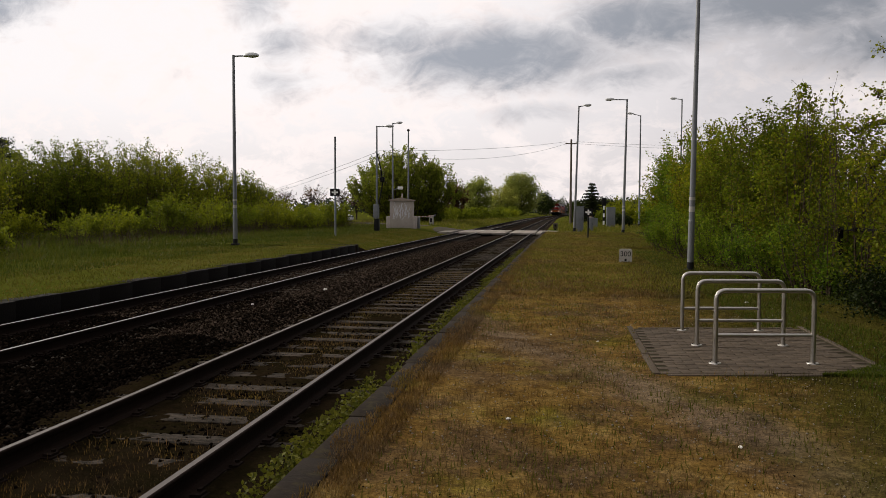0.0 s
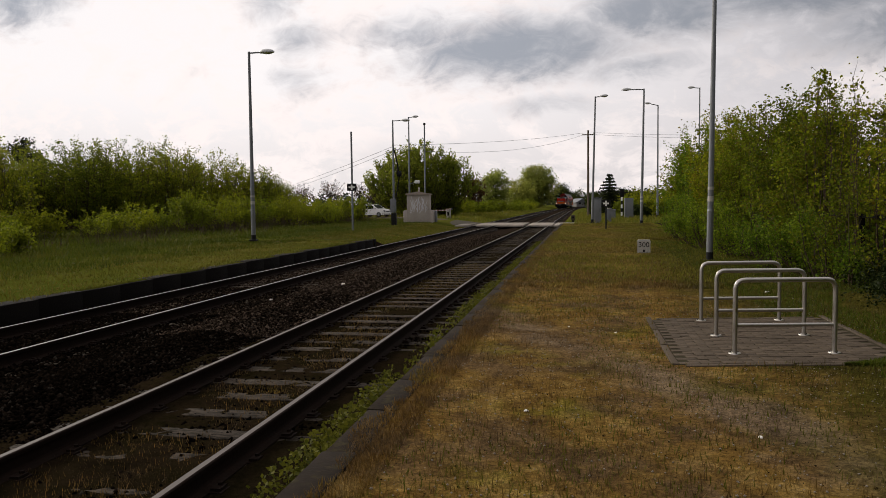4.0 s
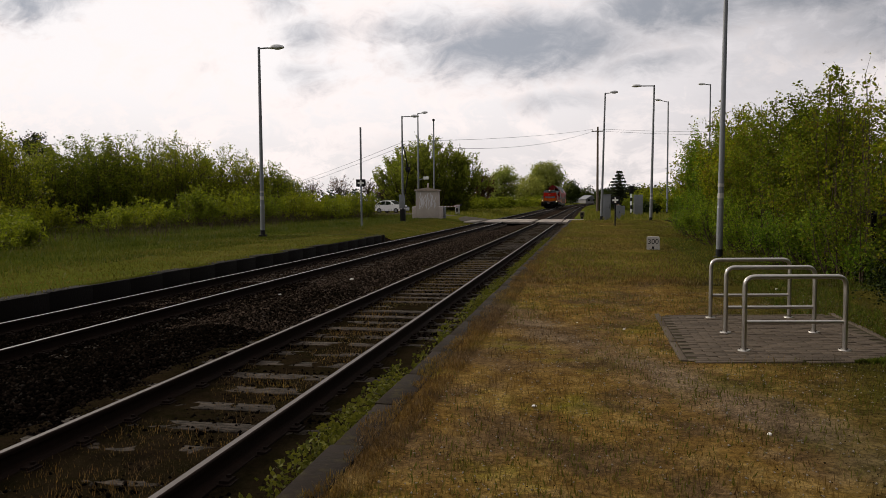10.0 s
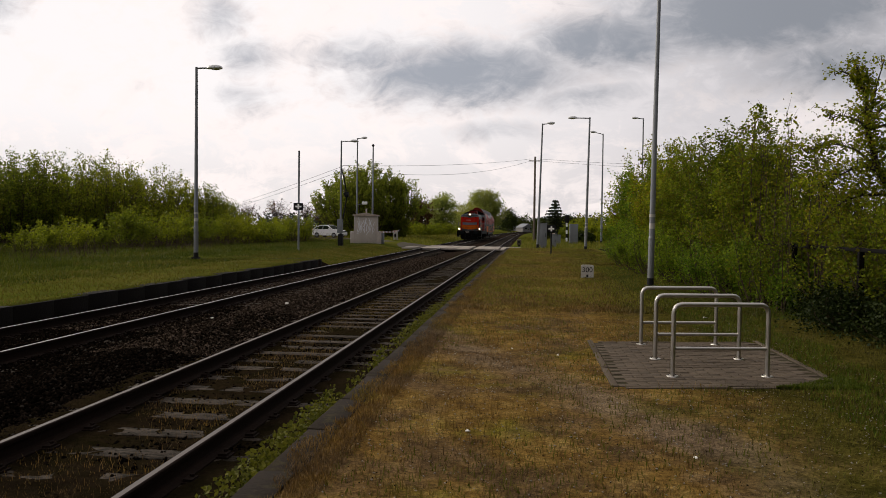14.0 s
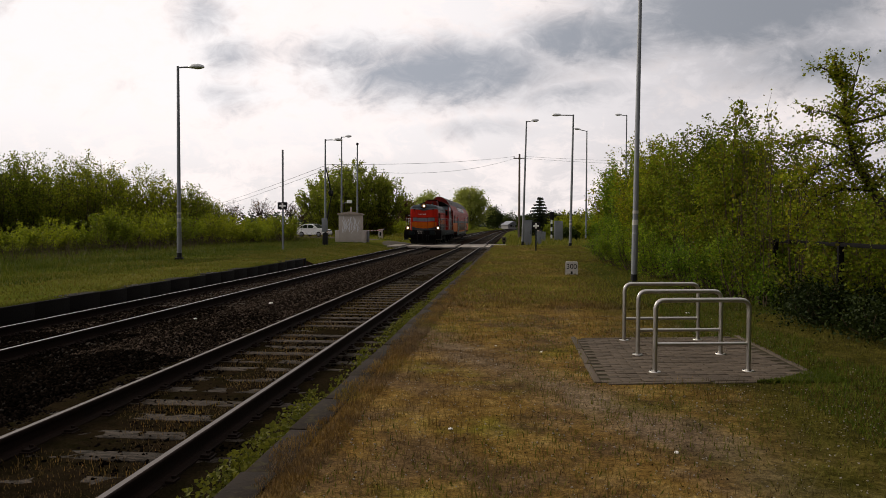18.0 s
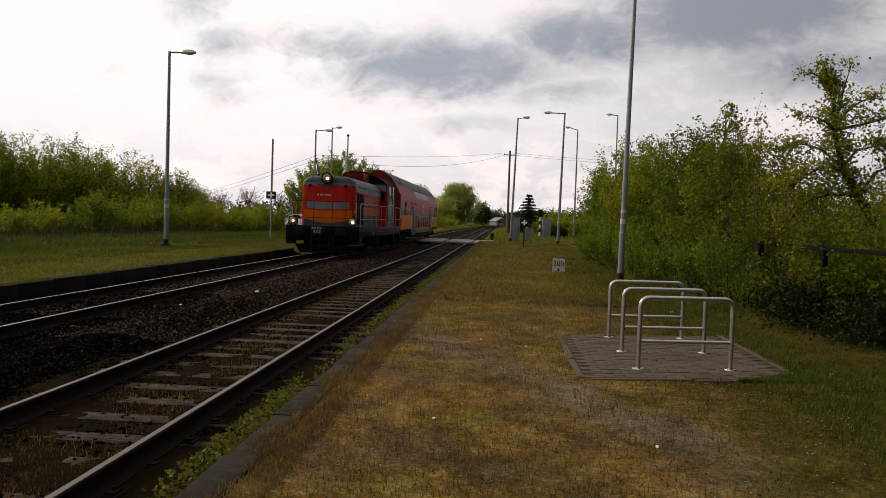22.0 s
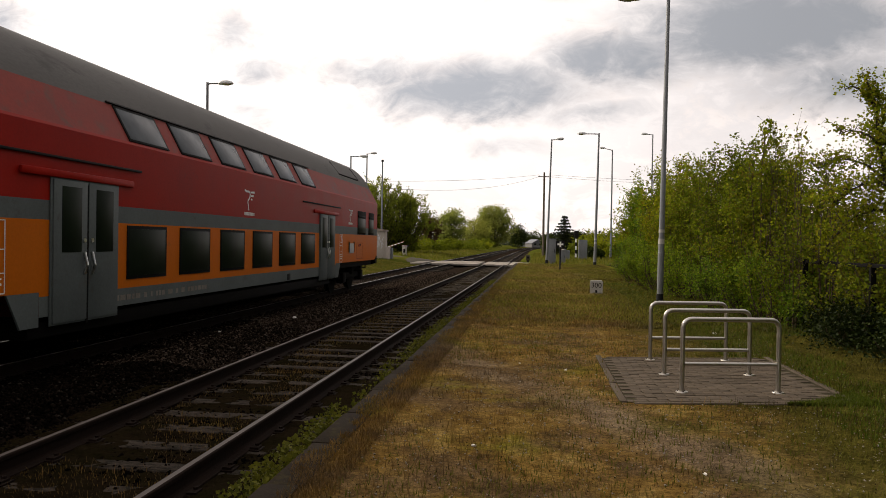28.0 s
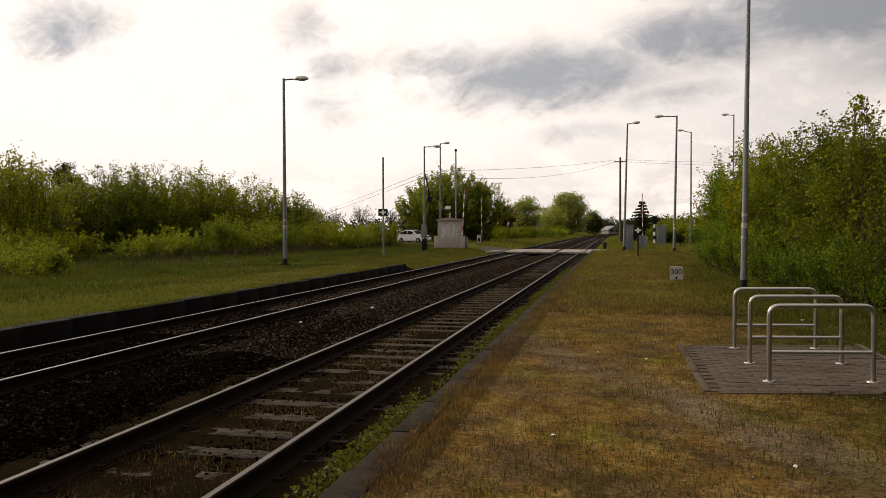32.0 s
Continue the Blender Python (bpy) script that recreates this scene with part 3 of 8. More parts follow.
def tube(bm, pts, r, seg=10):
    """A round bar along points, with its ends closed; r: one radius or one a point."""
    pts = [Vector(p) for p in pts]
    rs = r if isinstance(r, (list, tuple)) else [r] * len(pts)
    rings = []
    up = Vector((0.31, 0.17, 0.93))
    for i, p in enumerate(pts):
        d = (pts[min(i + 1, len(pts) - 1)] - pts[max(i - 1, 0)]).normalized()
        a = d.cross(up)
        if a.length < 1e-3:
            a = d.cross(Vector((1, 0, 0)))
        a.normalize()
        b = d.cross(a)
        rings.append([bm.verts.new(p + (a * math.cos(2 * math.pi * k / seg) + b * math.sin(2 * math.pi * k / seg)) * rs[i]) for k in range(seg)])
    for u, v in zip(rings, rings[1:]):
        for k in range(seg):
            bm.faces.new((u[k], u[(k + 1) % seg], v[(k + 1) % seg], v[k]))
    bm.faces.new(rings[0][::-1]), bm.faces.new(rings[-1])
    return bm


def bend(pts, r, n=5):
    """A path with its inner corners rounded."""
    pts = [Vector(p) for p in pts]
    out = [pts[0]]
    for a, b, c in zip(pts, pts[1:], pts[2:]):
        u, v = (a - b).normalized(), (c - b).normalized()
        for i in range(n + 1):
            t = i / n
            out.append((b + u * r) * (1 - t) ** 2 + b * 2 * t * (1 - t) + (b + v * r) * t ** 2)
    return out + [pts[-1]]


def prism(bm, outline, axis, a, b, mi=0):
    """An outline of (u, v) drawn along an axis from a to b: x -> (y, z), y -> (x, z), z -> (x, y)."""
    def at(u, v, w):
        return {'x': (w, u, v), 'y': (u, w, v), 'z': (u, v, w)}[axis]
    lo = [bm.verts.new(at(u, v, a)) for u, v in outline]
    hi = [bm.verts.new(at(u, v, b)) for u, v in outline]
    n = len(outline)
    fs = [bm.faces.new((lo[i], lo[(i + 1) % n], hi[(i + 1) % n], hi[i])) for i in range(n)]
    fs += [bm.faces.new(lo[::-1]), bm.faces.new(hi)]
    for f in fs:
        f.material_index = mi
    return bm


def text_mesh(name, body, size, material, depth=0.002):
    cu = bpy.data.curves.new(name, 'FONT')
    cu.body, cu.size, cu.extrude, cu.align_x, cu.align_y = body, size, depth, 'CENTER', 'CENTER'
    tmp = new("tmp", cu)
    bpy.context.view_layer.update()
    me = bpy.data.meshes.new_from_object(tmp.evaluated_get(bpy.context.evaluated_depsgraph_get()))
    bpy.data.objects.remove(tmp)
    bpy.data.curves.remove(cu)
    me.name = name
    me.materials.clear()
    me.materials.append(material)
    return me


# ---- plan ----
NEAR_X, FAR_X, FAR_Z = -3.30, -7.62, 0.0       # track centres; z = 0 is the near track's rail head
PLAT_Z, EDGE_X = 0.20, -1.58                     # the platform with the stands
LEFT_X, LEFT_Z, LEFT_END = -9.30, 0.17, 34.0     # the opposite platform: edge, height, end


def sway(y):
    """The line bends to the right far beyond the crossing."""
    return 2.0e-4 * max(0.0, y - 150.0) ** 2


def step01(a, b, v):
    t = min(1, max(0, (v - a) / (b - a)))
    return t * t * (3 - 2 * t)


def ground_z(x, y):
    x -= sway(y)
    bed = -0.20 if x > -5.6 else -0.30
    right = PLAT_Z if y < 57.5 else -0.02
    if y >= 57.5:
        right += 0.22 * step01(0.0, 3.0, x)
    left_low = -0.16 + 0.36 * step01(-9.6, -12.5, x)
    left = left_low + (LEFT_Z - left_low) * (1 if y < LEFT_END else 0)
    if x > EDGE_X:
        z = right
    elif x < LEFT_X:
        z = left
    else:
        z = bed
    far = step01(25, 80, abs(x + 3)) * 0.25
    return z + far * noise.noise((x * 0.02, y * 0.02, 0.3)) + (0.008 * noise.noise((x * 0.5, y * 0.5, 2.0)) if not (LEFT_X <= x <= EDGE_X) else 0)


def ground():
    xs = [-1500, -900, -500, -300, -200, -140, -100, -75, -58, -46, -38, -32, -28, -24, -21, -18.5, -16.5, -15, -13.8, -12.8, -12, -11.3, -10.6, -10, -9.7, LEFT_X - 0.002, LEFT_X + 0.002,
          -8.6, -7, -5.9, -5.3, -4, -2.6, EDGE_X - 0.002, EDGE_X + 0.002, -1.2, -0.6, 0, 0.6, 1.2, 1.8, 2.4, 3, 3.8, 5, 6.5, 8.5, 11, 15, 20, 28, 40, 60, 90, 140, 220, 350, 600, 1000, 1500]
    ys = [-400, -200, -100, -60, -35, -20, -12, -6, -2] + list(np.arange(0, 30, 1.25)) + [LEFT_END - 0.002, LEFT_END + 0.002] + list(np.arange(31.5, 57, 2)) + [57.498, 57.502] + list(np.arange(59, 100, 3)) + \
        [105, 112, 120, 130, 142, 156, 172, 190, 210, 235, 262, 295, 335, 385, 450, 550, 700, 1000, 1500, 2200]
    V = [(x + sway(y) * (1 if -60 < x < 60 else 0), y, ground_z(x + sway(y), y)) for y in ys for x in xs]
    n = len(xs)
    F = [(j * n + i, j * n + i + 1, (j + 1) * n + i + 1, (j + 1) * n + i) for j in range(len(ys) - 1) for i in range(n - 1)]
    me = np_mesh("ground", V, F, M_MEADOW)
    me.materials.append(M_BALLAST)
    me.materials.append(M_TURF)
    me.materials.append(M_EARTH)
    idx = []
    for j in range(len(ys) - 1):
        for i in range(n - 1):
            xm, ym = (xs[i] + xs[i + 1]) / 2, (ys[j] + ys[j + 1]) / 2
            k = 0
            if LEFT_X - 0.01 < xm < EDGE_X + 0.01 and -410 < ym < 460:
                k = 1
            elif (EDGE_X < xm < 5.0 and ym < 58.5):
                k = 2
            # strip under the hedge takes the shade-darkened earth
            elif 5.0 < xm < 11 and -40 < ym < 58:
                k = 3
            idx.append(k)
    me.polygons.foreach_set("material_index", idx)
    tagged(new("ground", me), "dry turf, meadow and dark ballast bed round two railway tracks", "ground", kind="structure")


ground()
# ---- tracks ----
RAIL = ((-0.075, -0.172), (0.075, -0.172), (0.075, -0.160), (0.018, -0.142), (0.010, -0.128), (0.010, -0.046), (0.036, -0.034), (0.037, -0.009), (0.031, -0.003), (0.023, 0.0))
RAIL = RAIL + tuple((-u, v) for u, v in reversed(RAIL[2:]))


def rail_line(parent, cx, dz, offs, worn):
    ys = [-60, 0, 20, 60, 150] + list(range(165, 440, 15))
    bm = bmesh.new()
    rings = [[bm.verts.new((cx + offs + u + sway(y), y, v + dz)) for u, v in RAIL] for y in ys]
    n = len(RAIL)
    for a, b in zip(rings, rings[1:]):
        for i in range(n):
            f = bm.faces.new((a[i], a[(i + 1) % n], b[(i + 1) % n], b[i]))
            f.material_index = 0 if all(v.co.z > dz - 0.001 for v in f.verts) else 1
    part("rail", bm, [M_RAILTOP_WORN if worn else M_RAILTOP, M_RUST], parent, smooth=20)


def sleeper_mesh():
    bm = bmesh.new()
    box(bm, -1.28, 1.28, -0.13, 0.13, -0.32, -0.172, 0.02)
    for v in bm.verts:
        v.co.z += 0.008 * noise.noise(v.co * 3.1)
        v.co.y += 0.012 * noise.noise(v.co * 2.3 + Vector((7, 0, 0)))
    return mesh_of("sleeper", bm, M_SLEEPER, 30)


def fastening_mesh():
    bm = bmesh.new()
    for s in (-0.7535, 0.7535):
        box(bm, s - 0.17, s - 0.076, -0.075, 0.075, -0.172, -0.155)
        box(bm, s + 0.076, s + 0.17, -0.075, 0.075, -0.172, -0.155)
        for d in (-0.115, 0.115):
            rod(bm, (s + d, 0.03, -0.156), (s + d, 0.03, -0.118), 0.019, seg=6)
            box(bm, s + d - 0.035, s + d + 0.035, -0.05, 0.055, -0.156, -0.136)
    return mesh_of("fastening", bm, M_RUST, 0)


SLEEPER, FASTENING = sleeper_mesh(), fastening_mesh()


def track(name, label, cx, dz, worn, seed):
    rng = random.Random(seed)
    t = thing(name, label, "railway track", kind="structure")
    for s in (-0.7535, 0.7535):
        rail_line(t, cx, dz, s, worn)
    y, k = -4.0, 0
    while y < 170:
        k += 1
        if not 59.2 < y < 71.5:
            part("sleeper", SLEEPER, None, t, m=pose(cx + sway(y) + rng.uniform(-0.02, 0.02), y, dz + rng.uniform(-0.008, 0.004), 0, 0, rng.uniform(-0.6, 0.6)))
            if y < 34:
                part("fastening", FASTENING, None, t, m=pose(cx, y, dz))
        y += 0.62 + rng.uniform(-0.02, 0.02)
    return t


near_track = track("near_track", "railway track with brown worn rails on half-buried weathered sleepers", NEAR_X, 0.0, True, 5)
far_track = track("far_track", "railway track with bright polished rails in dark ballast", FAR_X, FAR_Z, False, 6)


def stones(name, label, n, xr, yr, zfun, size, material, seed, power=1.0):
    """Many small uneven stones, one mesh."""
    rng = np.random.default_rng(seed)
    x = rng.uniform(xr[0], xr[1], n)
    y = yr[0] + (yr[1] - yr[0]) * rng.random(n) ** power
    z = np.array([zfun(a, b) for a, b in zip(x, y)])
    s = rng.uniform(size[0], size[1], n)
    base = np.array([(1, 0, 0), (0, 1, 0), (-1, 0, 0), (0, -1, 0), (0.2, 0.1, 0.75), (-0.1, 0, -0.7)])
    V = base[None] * s[:, None, None] * rng.uniform(0.6, 1.35, (n, 6, 3))
    a = rng.uniform(0, 6.28, n)
    c, d = np.cos(a)[:, None], np.sin(a)[:, None]
    V = np.stack([V[..., 0] * c - V[..., 1] * d, V[..., 0] * d + V[..., 1] * c, V[..., 2] + 0.3 * V[..., 0] * rng.uniform(-1, 1, (n, 1))], -1)
    V += np.stack([x, y, z], -1)[:, None]
    f = np.array([(0, 1, 4), (1, 2, 4), (2, 3, 4), (3, 0, 4), (1, 0, 5), (2, 1, 5), (3, 2, 5), (0, 3, 5)])
    F = (np.arange(n) * 6)[:, None, None] + f[None]
    return tagged(new(name, np_mesh(name, V.reshape(-1, 3), F.reshape(-1, 3), material)), label, "ballast", kind="stuff")


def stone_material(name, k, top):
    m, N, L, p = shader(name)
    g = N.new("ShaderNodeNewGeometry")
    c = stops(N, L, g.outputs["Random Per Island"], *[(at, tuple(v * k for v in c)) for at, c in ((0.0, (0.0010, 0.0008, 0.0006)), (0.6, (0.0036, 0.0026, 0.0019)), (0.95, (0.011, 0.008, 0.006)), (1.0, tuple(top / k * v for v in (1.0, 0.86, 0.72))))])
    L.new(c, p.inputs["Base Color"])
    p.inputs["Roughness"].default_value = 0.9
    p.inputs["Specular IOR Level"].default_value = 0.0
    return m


# one stone in two tones: shaded gaps painted near, lit tops painted further off
M_CRUSHED = stone_material("shaded_crushed_stone", 1.0, 0.03)
M_CRUSHED_LIT = stone_material("lit_crushed_stone", 6.0, 0.07)


def bed_z(x, y):
    """The ballast lies higher between the tracks and slopes to the sleepers."""
    mid = math.exp(-((x + 5.45) / 0.55) ** 2) * 0.10
    return -0.195 + mid


stones("ballast", "crushed stone between the tracks, coloured dark for its shaded gaps", 46000, (-6.9, -4.0), (3.0, 15.5), lambda x, y: bed_z(x, y), (0.012, 0.036), M_CRUSHED, 11, 1.1)
stones("ballast", "brown crushed stone between the tracks, coloured paler as if lit", 30000, (-6.9, -4.0), (10.5, 46), lambda x, y: bed_z(x, y), (0.016, 0.042), M_CRUSHED_LIT, 14, 1.3)
stones("ballast", "crushed stone between polished rails, coloured dark for its shaded gaps", 26000, (-9.3, -6.3), (6.0, 17), lambda x, y: -0.172 + 0.02 * noise.noise((x * 0.9, y * 0.9, 3.0)), (0.016, 0.040), M_CRUSHED, 12, 1.1)
stones("ballast", "brown crushed stone between polished rails, coloured paler as if lit", 18000, (-9.3, -6.3), (12.5, 48), lambda x, y: -0.172 + 0.02 * noise.noise((x * 0.9, y * 0.9, 3.0)), (0.018, 0.042), M_CRUSHED_LIT, 15, 1.3)
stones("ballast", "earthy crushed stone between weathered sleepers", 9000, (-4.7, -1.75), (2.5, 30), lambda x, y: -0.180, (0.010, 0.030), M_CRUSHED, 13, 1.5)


def track_fill():
    """Earth and fine ballast that half bury the near track's sleepers."""
    xs = np.linspace(-4.75, -1.62, 44)
    ys = np.concatenate([np.arange(-6, 30, 0.09), np.arange(30, 59, 0.5)])
    V = []
    for y in ys:
        for x in xs:
            d = abs(abs(x - NEAR_X) - 0.7535)
            z = -0.167 - 0.018 * step01(6, 12, y) + 0.036 * noise.noise((x * 1.1, y * 1.1, 5.0)) + 0.022 * noise.noise((x * 4.1, y * 4.1, 1.0)) + 0.012 * noise.noise((x * 11, y * 11, 2.0))
            z = min(z, -0.178) if d < 0.10 else z
            V.append((x, y, z))
    n = len(xs)
    F = [(j * n + i, j * n + i + 1, (j + 1) * n + i + 1, (j + 1) * n + i) for j in range(len(ys) - 1) for i in range(n - 1)]
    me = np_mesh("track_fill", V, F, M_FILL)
    me.polygons.foreach_set("use_smooth", [True] * len(F))
    tagged(new("track_fill", me), "dark earth and dust half burying old sleepers", "ground", kind="structure")


track_fill()


# ---- platform edges ----
def edge_strip():
    e = thing("platform_edge", "narrow mossy concrete edge strip along the grassy platform", "platform edge", kind="structure")
    rng = random.Random(3)
    bm = bmesh.new()
    box(bm, 0.0, 0.235, -0.4995, 0.4995, -0.42, 0.012, 0.012)
    for v in bm.verts:
        v.co.x += 0.012 * noise.noise(v.co * 4)
    me = mesh_of("edge_stone", bm, M_EDGE, 30)
    for k in range(67):
        part("edge_stone", me, None, e, m=pose(EDGE_X - 0.03 + rng.uniform(-0.012, 0.012), -9.0 + k * 1.0, PLAT_Z + rng.uniform(-0.006, 0.003), rng.uniform(-0.25, 0.25), rng.uniform(-0.6, 0.6), rng.uniform(-0.3, 0.3)))


def left_edge():
    e = thing("opposite_platform_edge", "dark platform wall of worn stone blocks with a mossy top", "platform edge", kind="structure")
    rng = random.Random(4)
    bm = bmesh.new()
    box(bm, -0.36, 0.04, -0.599, 0.599, -0.62, 0.0, 0.02)
    for v in bm.verts:
        v.co += Vector((0.02 * noise.noise(v.co * 3), 0, 0.02 * noise.noise(v.co * 2.2 + Vector((3, 1, 0)))))
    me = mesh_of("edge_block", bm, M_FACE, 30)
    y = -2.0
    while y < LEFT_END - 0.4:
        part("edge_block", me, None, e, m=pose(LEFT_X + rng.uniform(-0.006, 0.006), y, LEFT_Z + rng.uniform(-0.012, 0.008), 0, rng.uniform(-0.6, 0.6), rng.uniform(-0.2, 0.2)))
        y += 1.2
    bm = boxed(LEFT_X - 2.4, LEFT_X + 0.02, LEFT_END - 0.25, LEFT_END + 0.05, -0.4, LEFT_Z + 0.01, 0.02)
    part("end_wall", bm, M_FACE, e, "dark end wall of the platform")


edge_strip()
left_edge()


# ---- level crossing ----
def crossing():
    c = thing("level_crossing", "pale worn road slabs laid across both tracks", "level crossing", kind="structure")
    rng = random.Random(8)
    bm = bmesh.new()
    box(bm, -0.49, 0.49, -1.02, 1.02, -0.14, 0.0, 0.015)
    me = mesh_of("road_slab", bm, M_SLAB, 30)
    xs = [-9.6] + [FAR_X - 0.5, FAR_X + 0.5] + [-6.1, -5.1] + [NEAR_X - 0.5, NEAR_X + 0.5] + [-1.7, -0.7]
    for x in xs:
        for j in range(4):
            zz = (FAR_Z if x < -6.5 else 0) + rng.uniform(-0.006, 0.004)
            part("road_slab", me, None, c, m=pose(x, 61.2 + 2.06 * j - 0.22 * (x + 5.5), zz + 0.012, 0, 0, 0.0))


crossing()


def road_piece(name, label, pts, width):
    """A road strip along points (x, y, z)."""
    bm = bmesh.new()
    rows = []
    for i, p in enumerate(pts):
        a, b = Vector(pts[max(0, i - 1)]), Vector(pts[min(len(pts) - 1, i + 1)])
        d = (b - a).normalized()
        n = Vector((-d.y, d.x, 0)).normalized() * (width / 2)
        rows.append([bm.verts.new(Vector(p) + n * k + Vector((0, 0, dz))) for k, dz in ((-1.0, -0.30), (-1.0, 0), (-0.5, 0.02), (0, 0.03), (0.5, 0.02), (1.0, 0), (1.0, -0.30))])
    for u, v in zip(rows, rows[1:]):
        for k in range(6):
            bm.faces.new((u[k], u[k + 1], v[k + 1], v[k]))
    tagged(new(name, mesh_of(name, bm, M_ROAD, 40)), label, "road", kind="structure")


ROAD_LEFT = [(-9.9, 64.4, -0.06), (-11.5, 66.6, 0.06), (-13.2, 69.5, 0.14), (-15.6, 74.5, 0.20), (-18.8, 81.3, 0.24), (-23, 86.1, 0.26), (-30, 89.0, 0.28), (-45, 93, 0.28), (-80, 104, 0.28)]
road_piece("road", "narrow pale worn asphalt road leading to the crossing", ROAD_LEFT, 5.6)
road_piece("road", "narrow pale worn asphalt road beyond the tracks", [(-0.2, 64.5, 0.0), (3, 63.8, 0.12), (9, 61.5, 0.24), (20, 56, 0.25), (60, 38, 0.25)], 5.6)


# ---- lamps and masts ----
def lamp_post(label, x, y, z0, top, arm, r=0.075, head_len=0.62, tilt=0, sticker=True, lean=0.0):
    """A tapered steel mast with a side arm and a flat oval lamp head; arm: its reach to +x or -x."""
    t = thing("street_lamp", label, "street lamp", pose(x, y, z0, 0, lean, 0), "lamps along the platforms")
    h = top - z0
    s = 1 if arm > 0 else -1
    reach = abs(arm) - head_len
    bm = bmesh.new()
    rod(bm, (0, 0, 0), (0, 0, h * 0.16), r * 1.1)
    rod(bm, (0, 0, h * 0.16), (0, 0, h * 0.165), r * 1.15, r)
    rod(bm, (0, 0, h * 0.16), (0, 0, h), r, r * 0.62)
    part("mast", bm, M_GALV, t)
    bm = boxed(-0.14, 0.14, -0.14, 0.14, -0.05, 0.03, 0.01)
    part("base_plate", bm, M_BLACK, t)
    part("tarred_foot", rod(bmesh.new(), (0, 0, 0.03), (0, 0, 0.22), r * 1.22, r * 1.14), M_BLACK, t, "black tarred foot")
    bm = bmesh.new()
    z = math.tan(radians(tilt))
    tube(bm, [(0, 0, h - 0.06), (s * reach * 0.5, 0, h - 0.05 + z * reach * 0.5), (s * (reach + 0.06), 0, h - 0.05 + z * reach)], r * 0.42, 8)
    part("arm", bm, M_GALV, t)
    bm = bmesh.new()
    bmesh.ops.create_uvsphere(bm, u_segments=16, v_segments=8, radius=0.5, matrix=Matrix.Translation((s * (reach + head_len / 2), 0, h - 0.05 + z * (reach + head_len * .4))) @ Euler((0, -radians(tilt) * s, 0)).to_matrix().to_4x4() @ Matrix.Diagonal((head_len * 1.12, 0.36, 0.27, 1)))
    for v in bm.verts:
        v.co.z = max(v.co.z, h - 0.085 + z * (reach + head_len * .4) - (0.02 if abs(v.co.x) > reach + head_len else 0))
    head = part("lamp_head", bm, M_LAMPHEAD, t)
    bm = bmesh.new()
    bmesh.ops.create_uvsphere(bm, u_segments=14, v_segments=6, radius=0.5, matrix=Matrix.Translation((s * (reach + head_len * 0.58), 0, h - 0.08 + z * (reach + head_len * .4))) @ Matrix.Diagonal((head_len * 0.72, 0.25, 0.12, 1)))
    part("diffuser", bm, M_LAMPGLASS, head)
    if sticker:
        for a, b in ((1.52, 1.66), (1.82, 1.90)):
            part("paper_notice", rod(bmesh.new(), (0, 0, a), (0, 0, b), r * 1.12 if b < h * 0.16 else r * 1.04, seg=16), M_STONEWHITE, t, "torn pale paper notice")
    return t


lamp_post("tall galvanised lamp mast with notices, beside a hedge", 3.19, 20.75, 0.2, 8.19, -1.30, r=0.074, lean=0.6)
lamp_post("tall galvanised lamp mast on the opposite platform", -13.85, 31.0, 0.28, 8.22, 1.10, r=0.085)
lamp_post("grey lamp mast beside the crossing hut", -13.61, 55.1, 0.2, 7.86, 1.24, r=0.085)
lamp_post("tall grey lamp mast at the platform's end", 4.06, 56.0, 0.2, 9.60, -1.50, r=0.095, lean=0.9)
lamp_post("tall thin street lamp beside a cable pole", 0.72, 60.7, 0.2, 9.80, 0.92, r=0.09, tilt=8, sticker=False, lean=1.4)
lamp_post("street lamp with a tilted head behind bushes", 7.38, 80.0, 0.2, 11.32, -1.25, r=0.095, tilt=14, sticker=False)
lamp_post("street lamp rising out of a hedge", 10.64, 75.0, 0.2, 12.18, -1.05, r=0.09, tilt=6, sticker=False)
lamp_post("street lamp behind the crossing hut", -15.77, 70.0, 0.2, 9.75, 0.9, r=0.09, tilt=6, sticker=False)


def camera_pole():
    t = thing("ball_topped_pole", "thin grey pole with a round cap behind a hut", "pole", pose(-13.89, 68.0, 0.2))
    part("mast", rod(bmesh.new(), (0, 0, 0), (0, 0, 8.6), 0.09, 0.06), M_GALV, t)
    bm = bmesh.new()
    bmesh.ops.create_uvsphere(bm, u_segments=14, v_segments=10, radius=0.12, matrix=Matrix.Translation((0, 0, 8.66)))
    part("cap", bm, M_BLACK, t)
    t = thing("floodlight_arm", "small white floodlight on a short bracket", "floodlight", pose(-15.77, 70.0, 3.6))
    part("bracket", rod(bmesh.new(), (0, 0, 0), (0.6, 0, 0.15), 0.03, seg=8), M_GALV, t)
    part("housing", boxed(0.5, 0.95, -0.15, 0.15, 0.05, 0.32, 0.04), M_WHITE, t)


camera_pole()


